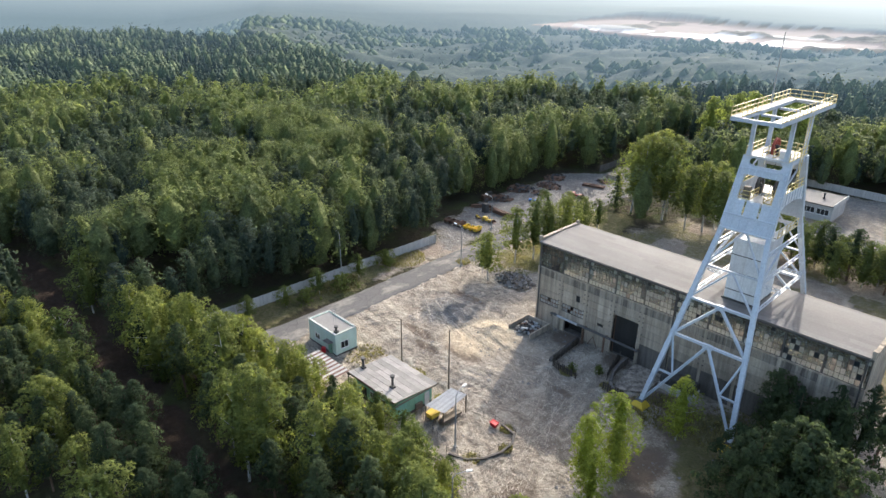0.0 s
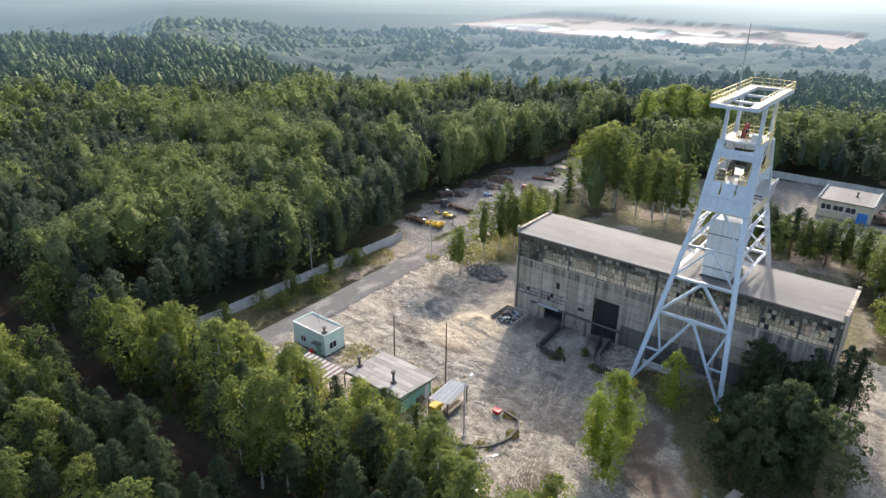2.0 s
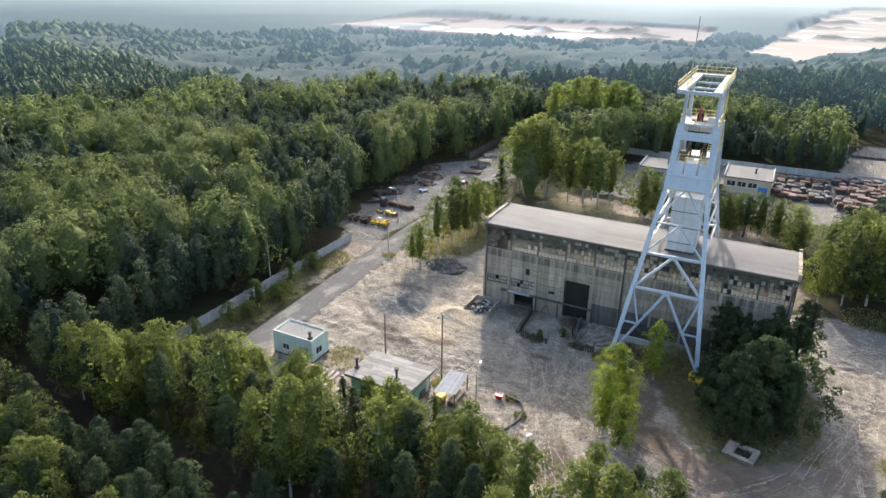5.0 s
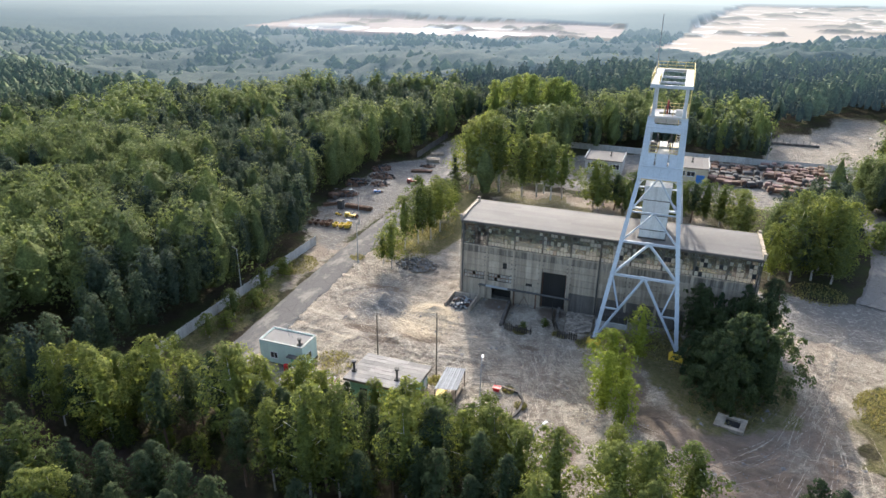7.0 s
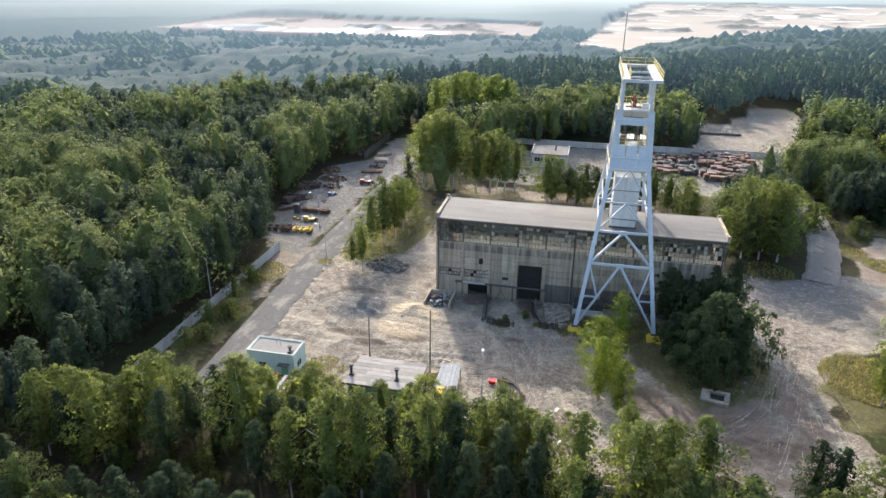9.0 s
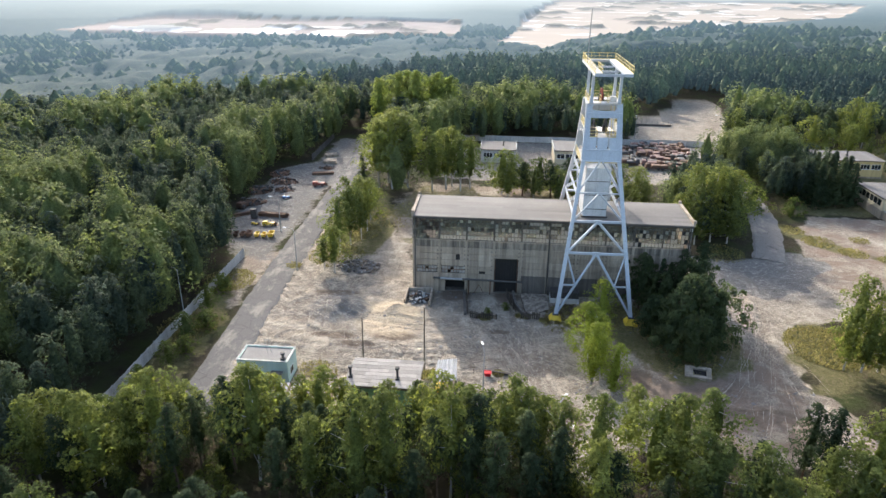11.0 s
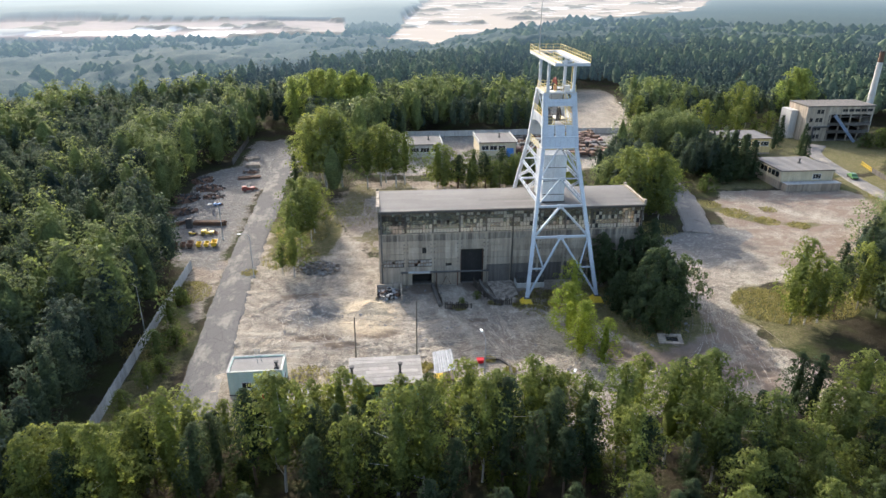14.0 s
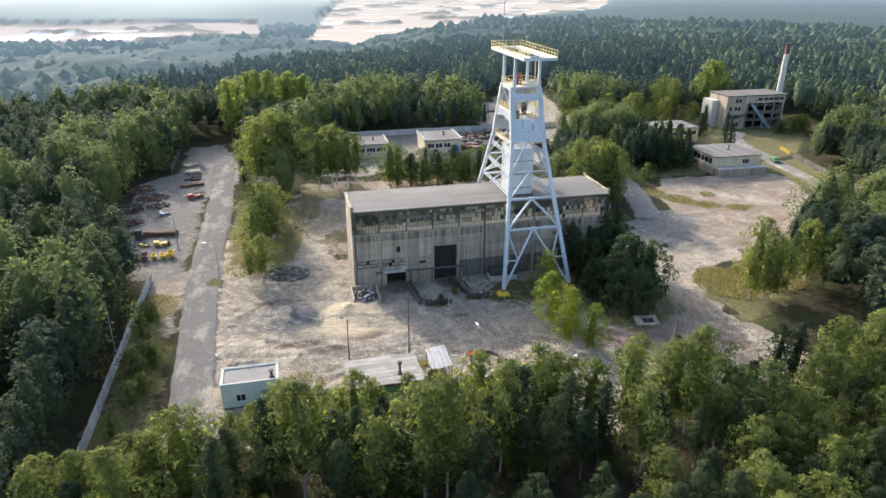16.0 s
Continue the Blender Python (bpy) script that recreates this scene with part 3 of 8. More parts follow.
def ground():
    me = fast_mesh("ground", np.stack([PXY[0], PXY[1], GZ], -1), quads, ground_material())
    at = me.attributes.new("zones", "FLOAT_COLOR", "POINT")
    at.data.foreach_set("color", np.stack([sand_m, grass_m, gray_m, np.ones_like(sand_m)], -1).astype(np.float32).ravel())
    at = me.attributes.new("track", "FLOAT", "POINT")
    at.data.foreach_set("value", track_m.astype(np.float32))
    # dark wet soil, plus shade painted under the bushes near (37, -9)
    wet_and_shade = np.zeros_like(track_m)
    for x, y, rx, ry in ((-1.0, -17.6, 4.5, 1.8), (-11, -18.2, 4.5, 1.3), (-6.5, -20.3, 3.5, 1.0), (25.5, -37, 3, 5), (36, -27, 4, 4), (-13, -12.5, 5, 1.0), (16.5, -14.3, 2.2, 0.8), (51, -10, 5, 9), (47, -27, 7, 4), (37, -9, 9, 8), (45, -17, 8, 8), (44, -30, 9, 2.5), (13.6, -9.4, 2.4, 1.0), (20.5, -8.4, 1.8, 1.4), (24.6, -10.0, 1.2, 3.0), (8, -1.6, 3.4, 2.6), (17.4, -1.5, 2.6, 2.4), (28.5, -5.5, 4.0, 2.6), (33, -20, 3, 6), (-14, -3, 5, 1.6), (52, -34, 8, 2.5)):
        wet_and_shade = np.maximum(wet_and_shade, np.clip(1.3 - np.hypot((PXY[0] - x) / rx, (PXY[1] - y) / ry), 0, 1))
    plot = np.clip(soft(*PXY, FIELD, 3, 15) - soft(*PXY, [(90, 46), (97, 36), (112, 20), (128, 6), (132, 12), (116, 24), (100, 40), (94, 48)], 2.5, 55), 0, 1)
    plot = np.maximum(plot, soft(*PXY, [(38, -24), (50, -25), (55, -14), (59, -20), (60, -44), (40, -42)], 3, 67))
    plot = np.maximum(plot, 0.8 * soft(*PXY, [(66, -25), (74, -22), (90, -20), (92, -44), (62, -46)], 4, 69))
    plot = np.maximum(plot, 0.55 * np.maximum.reduce([soft(*PXY, BACK, 4, 71), soft(*PXY, STORE, 4, 73), soft(*PXY, [(-38, -6), (-31, -12), (-30, 14), (-38, 14)], 4, 75)]))
    for key, values in (("ridge", RIDGE), ("rut", RUT), ("field", plot)):
        at = me.attributes.new(key, "FLOAT", "POINT")
        at.data.foreach_set("value", values.astype(np.float32))
    heap = np.clip(1.25 - np.hypot(PXY[0] + 2.5, (PXY[1] + 11.5) * 0.9) / 7.5, 0, 1)
    at = me.attributes.new("heap", "FLOAT", "POINT")
    at.data.foreach_set("value", heap.astype(np.float32))
    at = me.attributes.new("wet_and_shade", "FLOAT", "POINT")
    at.data.foreach_set("value", wet_and_shade.astype(np.float32))
    me.polygons.foreach_set("use_smooth", np.ones(len(quads), bool))
    tagged(new("ground", me), "sandy mine yard with dirt, dry grass and forest floor", "ground", kind="structure")


ground()


def yard_z(x, y):
    """Height of the ground sheet at a place, by its grid."""
    i, j = int(np.searchsorted(gx, x)) - 1, int(np.searchsorted(gy, y)) - 1
    u, v = (x - gx[i]) / (gx[i + 1] - gx[i]), (y - gy[j]) / (gy[j + 1] - gy[j])
    Z = GZ.reshape(nx, ny)
    return (Z[i, j] * (1 - u) + Z[i + 1, j] * u) * (1 - v) + (Z[i, j + 1] * (1 - u) + Z[i + 1, j + 1] * u) * v


def asphalt_material(name, a, b, dust):
    m = Mat(name, 0.95, 0.0, 0.06)
    fine, mid = m.noise(11.0, 5, 0.7), m.noise(0.5, 6, 0.7)
    col = m.mix(mid, a, b)
    col = m.mix(0.4, col, m.ramp(fine, (0.3, tuple(v * 0.6 for v in a)), (0.7, tuple(v * 1.3 for v in b))))
    cracks = m.node("ShaderNodeTexVoronoi", Scale=0.45)
    cracks.feature = "DISTANCE_TO_EDGE"
    m.link(m.coords(), cracks.inputs["Vector"])
    col = m.mix(m.ramp(cracks.outputs[0], (0.0, 0.6), (0.02, 0.0)), col, (0.05, 0.048, 0.045))
    col = m.mix(m.ramp(m.noise(0.22, 6, 0.75, stretch=(1, 0.5, 1)), (0.50, 0.0), (0.62, 0.6)), col, dust)
    m.colour(col)
    return m.bump(fine, 0.3, 0.03).mat


asphalt = asphalt_material("worn_gray_asphalt", (0.100, 0.095, 0.089), (0.155, 0.146, 0.136), (0.33, 0.295, 0.25))
asphalt_dusty = asphalt_material("dusty_concrete_paving", (0.15, 0.14, 0.128), (0.215, 0.20, 0.18), (0.36, 0.315, 0.25))


def road(name, pts, width, mat, label):
    """A cambered strip with uneven edges that follows the plan points."""
    pts = [Vector((x, y, 0)) for x, y in pts]
    line = []
    for i in range(len(pts) - 1):
        p0, p1, p2, p3 = pts[max(i - 1, 0)], pts[i], pts[i + 1], pts[min(i + 2, len(pts) - 1)]
        n = max(2, int((p2 - p1).length / 1.5))
        for k in range(n):
            t = k / n
            line.append(0.5 * ((2 * p1) + (p2 - p0) * t + (2 * p0 - 5 * p1 + 4 * p2 - p3) * t * t + (3 * p1 - p0 - 3 * p2 + p3) * t ** 3))
    line.append(pts[-1])
    r = random.Random(len(name))
    vs, fs = [], []
    for i, p in enumerate(line):
        d = (line[min(i + 1, len(line) - 1)] - line[max(i - 1, 0)]).normalized()
        s = Vector((d.y, -d.x, 0))
        for k, a in enumerate((-0.5, -0.42, 0, 0.42, 0.5)):
            e = r.uniform(-0.25, 0.25) if k in (0, 4) else 0
            z = 0.17 if k == 2 else (0.14 if k in (1, 3) else -0.05)
            vs.append(p + s * (a * width + e) + Vector((0, 0, z)))
        if i:
            for k in range(4):
                o = (i - 1) * 5 + k
                fs.append((o, o + 1, o + 6, o + 5))
    mb = MB()
    mb.add(vs, fs)
    return tagged(part(name, mb, mat), label, "road", kind="structure")


road("road", [(-25.8, -46), (-26.0, -30), (-27.3, 0), (-27.7, 20), (-27.6, 50), (-28.2, 76), (-29, 92)], 6.4, asphalt, "worn gray asphalt road with drifted sand along the yard")
road("road_back", [(73, 21), (75.5, 28), (80.5, 46), (83, 66), (84, 80)], 6.5, asphalt_dusty, "dusty concrete service road behind the hall")
road("road_east", [(100, -40), (120, -4), (132, 27), (137.5, 58), (143, 84), (152, 96)], 5.2, asphalt_dusty, "pale narrow access road beside a grass verge")


# ---- the winding hall ----
L, D, H = 50.0, 10.5, 15.1
hall = thing("mine_hall", "long weathered concrete panel hall with broken window bands", "building")
BAY = 5.0
box_cache = {}


def panel(name, x0, z0, x1, z1, y, thick, mat, parent):
    """A wall panel; alike panels share one mesh."""
    key = (name, round(x1 - x0, 2), round(z1 - z0, 2), thick, mat.name)
    if key not in box_cache:
        box_cache[key] = MB().box(0, 0, 0, x1 - x0, thick, z1 - z0).mesh(name, mat)
    return part(name, box_cache[key], None, parent, at=Matrix.Translation((x0, y, z0)))


def hall_walls():
    r = random.Random(3)
    rows = [(3.74, 5.16), (5.21, 6.40), (6.45, 7.66), (7.71, 8.96), (9.01, 10.28)]
    holes = [(5.7, -1, 10.2, 2.25), (15.25, -1, 19.65, 7.05), (8.0, 6.44, 8.8, 7.6), (12.4, 3.72, 13.6, 4.3), (0.7, 3.72, 4.6, 5.18), (5.4, 3.72, 9.9, 5.18)]
    for side, y in (("front", 0.0), ("back", D - 0.25)):
        for b in range(10):
            x0, x1 = b * BAY + 0.22, (b + 1) * BAY - 0.22
            for z0, z1 in [(0.0, 3.7)] + rows:
                cuts = [(x0, x1, z0, z1)]
                if side == "front":
                    for hx0, hz0, hx1, hz1 in holes:
                        nxt = []
                        for a, c, lo, hi in cuts:
                            if hx1 <= a or hx0 >= c or hz1 <= lo or hz0 >= hi:
                                nxt.append((a, c, lo, hi))
                                continue
                            if hx0 > a + 0.05:
                                nxt.append((a, hx0, lo, hi))
                            if hx1 < c - 0.05:
                                nxt.append((hx1, c, lo, hi))
                            if hz1 < hi - 0.05:
                                nxt.append((max(a, hx0), min(c, hx1), hz1, hi))
                            if hz0 > lo + 0.05:
                                nxt.append((max(a, hx0), min(c, hx1), lo, hz0))
                        cuts = nxt
                for a, c, lo, hi in cuts:
                    # ground-floor panels from the fifth bay eastward take the darker concrete
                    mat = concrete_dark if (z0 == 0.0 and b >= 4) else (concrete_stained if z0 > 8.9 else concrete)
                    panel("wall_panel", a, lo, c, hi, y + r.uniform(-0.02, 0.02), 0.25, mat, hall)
    for b in range(11):
        for y in (-0.06, D - 0.3):
            x = min(max(b * BAY, 0.2), L - 0.2)
            part("column", MB().box(x - 0.21, y, 0, x + 0.21, y + 0.36, 10.28), concrete, hall)
            part("upper_column", MB().box(x - 0.18, y + (0.42 if y < 1 else -0.36), 9.0, x + 0.18, y + (0.72 if y < 1 else -0.06), 14.7), concrete_dark, hall)
    # end walls, in courses of panels
    for x in (0.0, L - 0.25):
        for k in range(2):
            y0, y1 = 0.32 + k * 4.95, 0.32 + (k + 1) * 4.93
            z = 0.0
            while z < 14.6:
                part("end_panel", MB().box(x + r.uniform(-0.015, 0.015), y0, z, x + 0.25, y1, min(z + 1.84, 14.75)), concrete, hall)
                z += 1.86
    for x in (-0.12, L - 0.28):
        part("parapet", MB().box(x, -0.15, 14.75, x + 0.40, D + 0.15, 15.45, 0.04), concrete, hall, "pale concrete parapet with a crumbling cap")
        y = -0.2
        while y < D + 0.1:
            n = r.uniform(0.8, 1.6)
            part("cap_stone", MB().box(x - 0.06, y, 15.45, x + 0.46, min(y + n - 0.04, D + 0.2), 15.53 + r.uniform(0, 0.06)), concrete, hall)
            y += n
        for yy in (-0.12, D - 0.1):
            part("parapet_block", MB().box(x - 0.05, yy - 0.12, 15.4, x + 0.45, yy + 0.4, 15.95, 0.05), concrete, hall)
    part("floor_slab", MB().box(0.3, 0.3, -0.1, L - 0.3, D - 0.3, 0.05), concrete_dark, hall)
    part("upper_floor", MB().box(0.3, 0.32, 8.7, L - 0.3, D - 0.32, 9.0), concrete_dark, hall)
    part("ceiling_slab", MB().box(0.3, 0.32, 14.70, L - 0.3, D - 0.32, 14.80), concrete_dark, hall)
    # ribs under the window band and the cornice above
    part("sill_band", MB().box(0.0, -0.12, 10.28, L, 0.3, 10.46), concrete, hall)
    part("lintel_band", MB().box(0.0, -0.04, 14.42, L, 0.3, 14.8), concrete_dark, hall)
    part("lintel_band", MB().box(0.0, D - 0.3, 14.42, L, D + 0.04, 14.8), concrete_dark, hall)
    part("sill_band", MB().box(0.0, D - 0.3, 10.28, L, D + 0.12, 10.46), concrete, hall)


hall_walls()


def hall_roof():
    roof = part("roof", MB().add([(0.25, -0.55, 14.82), (L - 0.25, -0.55, 14.82), (L - 0.25, D + 0.5, 15.0), (0.25, D + 0.5, 15.0), (0.25, -0.55, 15.08), (L - 0.25, -0.55, 15.08), (L - 0.25, D / 2, 15.32), (0.25, D / 2, 15.32), (L - 0.25, D + 0.5, 15.2), (0.25, D + 0.5, 15.2)],
                                 [(0, 3, 2, 1), (0, 1, 5, 4), (4, 5, 6, 7), (7, 6, 8, 9), (3, 9, 8, 2), (0, 4, 7, 9, 3), (1, 2, 8, 6, 5)]), concrete_dark, hall)
    r = random.Random(5)
    # overlapping felt strips laid along the eaves
    y, k = -0.56, 0
    while y < D + 0.4:
        y1 = min(y + 1.0, D + 0.5)

        def z(v):
            return 15.09 + (v + 0.55) / (D / 2 + 0.55) * 0.24 if v < D / 2 else 15.33 - (v - D / 2) / (D / 2 + 0.5) * 0.12

        x = 0.26
        while x < L - 0.3:
            x1 = min(x + r.uniform(7, 12), L - 0.26)
            part("felt_strip", MB().add([(x, y, z(y) + 0.012), (x1, y, z(y) + 0.012), (x1, y1 + 0.06, z(y1) + 0.03), (x, y1 + 0.06, z(y1) + 0.03), (x, y, z(y) - 0.02), (x1, y, z(y) - 0.02)], [(0, 1, 2, 3), (4, 5, 1, 0)]), felt, roof)
            x = x1 + 0.004
        y = y1
    part("gutter", MB().box(0.3, -0.68, 14.82, L - 0.3, -0.555, 14.97), dark_metal, hall, "dented dark metal gutter")
    for x in (25.0, 0.5, 49.5):
        part("downpipe", MB().tube((x, -0.22, 0.4), (x, -0.22, 14.8), 0.11, n=8), dark_metal, hall)


hall_roof()


def hall_windows():
    """Steel-barred window bands, some panes milky, some clear, some gone."""
    r = random.Random(11)
    cols, zs = 8, [10.5, 11.35, 12.2, 13.05, 13.75, 14.38]
    pane_mesh = {}
    for side, y in (("front", 0.1), ("back", D - 0.14)):
        for b in range(10):
            x0, x1 = b * BAY + 0.03, (b + 1) * BAY - 0.03
            win = part("window", MB().box(x0, y - 0.03, 10.47, x0 + 0.09, y + 0.07, 14.41).box(x1 - 0.09, y - 0.03, 10.47, x1, y + 0.07, 14.41).box(x0 + 0.09, y - 0.03, 14.33, x1 - 0.09, y + 0.07, 14.41).box(x0 + 0.09, y - 0.03, 10.47, x1 - 0.09, y + 0.07, 10.55), dark_metal, hall)
            w = (x1 - x0 - 0.18) / cols
            bars = MB()
            for c in range(1, cols):
                bars.box(x0 + 0.09 + c * w - 0.03, y - 0.02, 10.55, x0 + 0.09 + c * w + 0.03, y + 0.04, 14.33)
            for z in zs[1:-1]:
                bars.box(x0 + 0.09, y - 0.028, z - 0.035, x1 - 0.09, y + 0.048, z + 0.035)
            part("glazing_grid", bars, dark_metal, win)
            for k, (z0, z1) in enumerate(zip(zs, zs[1:])):
                for c in range(cols):
                    if side == "back" and r.random() < 0.85:
                        continue
                    pick = r.random()
                    if b == 0:
                        kind = "none" if pick < 0.5 else "clear"
                    elif b >= 6:
                        kind = "none" if pick < 0.07 else ("dark" if pick < 0.13 else ("milky" if k == 0 or pick > 0.86 else "clear"))
                    else:
                        kind = "none" if pick < 0.05 else ("dark" if pick < 0.06 else ("milky" if k == 0 or pick > (0.93 if b < 3 else 0.55) else "clear"))
                    if kind == "none":
                        continue
                    mat = {"dark": glass_dark, "milky": glass_milky, "clear": glass_clear}[kind]
                    key = (kind, round(z1 - z0, 2))
                    if key not in pane_mesh:
                        pane_mesh[key] = MB().box(0, 0, 0, w - 0.07, 0.012, z1 - z0 - 0.08).mesh("pane", mat)
                    p = part("pane", pane_mesh[key], None, win, at=Matrix.Translation((x0 + 0.09 + c * w + 0.035, y + 0.004, z0 + 0.04)) @ pose(0, 0, 0, r.uniform(-0.6, 0.6), 0, r.uniform(-0.6, 0.6)))
                    p.visible_shadow = kind == "dark"
    # lower windows beside the doorway
    for x0, x1, z0, z1, n in ((0.72, 4.58, 3.74, 5.16, 7), (5.42, 9.88, 3.74, 5.16, 8)):
        win = part("low_window", MB().box(x0, 0.02, z0, x0 + 0.08, 0.14, z1).box(x1 - 0.08, 0.02, z0, x1, 0.14, z1).box(x0 + 0.08, 0.02, z1 - 0.08, x1 - 0.08, 0.14, z1).box(x0 + 0.08, 0.02, z0, x1 - 0.08, 0.14, z0 + 0.08), concrete_dark, hall)
        w = (x1 - x0 - 0.16) / n
        bars = MB()
        for c in range(1, n):
            bars.box(x0 + 0.08 + c * w - 0.035, 0.03, z0 + 0.08, x0 + 0.08 + c * w + 0.035, 0.1, z1 - 0.08)
        bars.box(x0 + 0.08, 0.022, (z0 + z1) / 2 - 0.04, x1 - 0.08, 0.108, (z0 + z1) / 2 + 0.04)
        part("glazing_grid", bars, rusty, win)
        for k in range(2):
            for c in range(n):
                if r.random() < 0.2:
                    continue
                zz0 = z0 + 0.08 + k * (z1 - z0 - 0.08) / 2
                part("pane", MB().box(x0 + 0.12 + c * w, 0.06, zz0 + 0.03, x0 + 0.04 + (c + 1) * w, 0.072, zz0 + 0.56), painted_glass, win)
    # gate, doorway and small openings, their inner shade painted as black boards and plates
    gate = part("hall_gate", MB().box(15.27, 0.55, 0.05, 15.45, 0.8, 7.0).box(19.45, 0.55, 0.05, 19.63, 0.8, 7.0).box(15.45, 0.55, 6.8, 19.45, 0.8, 7.0), rusty, hall, "tall recessed steel gate, boards painted black as the opening's shade")
    for k in range(8):
        part("gate_leaf_board", MB().box(15.47 + k * 0.497, 0.62, 0.05, 15.95 + k * 0.497, 0.7, 6.78), black_shade, gate)
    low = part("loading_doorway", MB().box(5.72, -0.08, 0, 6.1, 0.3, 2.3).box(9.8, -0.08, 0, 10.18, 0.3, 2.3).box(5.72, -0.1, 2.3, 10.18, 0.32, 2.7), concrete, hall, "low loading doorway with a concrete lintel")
    part("back_plate", MB().box(6.1, 1.6, 0.06, 9.8, 1.7, 2.3), black_shade, low)
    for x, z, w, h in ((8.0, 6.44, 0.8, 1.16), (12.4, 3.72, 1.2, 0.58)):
        part("vent_opening", MB().box(x, 0.14, z, x + w, 0.24, z + h), black_shade, hall)
    # rows of small anchor marks and repair slabs on the panels
    for x in (5.0, 10.0, 15.0, 20.0, 30.0, 35.0):
        anchors = MB()
        for z in (4.6, 5.4, 6.7, 7.5, 8.3, 9.1):
            for s in (-0.34, 0.34):
                anchors.box(x + s - 0.09, -0.05, z - 0.08, x + s + 0.09, 0.0, z + 0.08)
        part("anchor_strip", anchors, dark_metal, hall)


hall_windows()


def pipe_run():
    run = thing("overhead_pipe", "rusty lagged pipe on posts along the hall front", "pipe")
    part("pipe", MB().tube((3.9, -1.0, 3.05), (20.6, -1.0, 2.9), 0.16, n=10).tube((3.9, -0.66, 3.0), (20.6, -0.66, 2.85), 0.10, n=8), dark_metal, run)
    part("lagging", MB().tube((5.3, -1.0, 3.04), (9.4, -1.0, 3.0), 0.22, n=10), zinc, run, "pale sheet lagging")
    for x in (4.2, 10.6, 14.6, 20.3):
        part("post", MB().box(x - 0.12, -1.12, 0, x + 0.12, -0.88, 2.86), concrete if x in (4.2, 20.3) else rusty, run)
        part("bracket", MB().box(x - 0.06, -1.3, 2.72, x + 0.06, 0.0, 2.86), rusty, run)
    for x in (11.6, 13.4):
        part("brace", MB().beam((x, -0.9, 0.2), (12.5, -0.9, 2.0), 0.08), rusty, run)


pipe_run()


# ---- the headframe ----
CX, CY = 32.6, 4.9
head = thing("headframe", "tall pale blue steel mine headframe straddling the hall", "mine tower")


def leg_at(z, sx, sy):
    """A point on a leg's axis: sx -1 west, +1 east; sy -1 front, +1 back."""
    if z <= 26.5:
        t = (z - 0.4) / 26.1
        hx, hy = 6.46 + (2.96 - 6.46) * t, 14.09 + (5.2 - 14.09) * t
    else:
        t = (z - 26.5) / 8.8
        hx, hy = 2.96 + (2.58 - 2.96) * t, 5.2 + (2.6 - 5.2) * t
    return Vector((CX + sx * hx, CY + sy * hy, z))


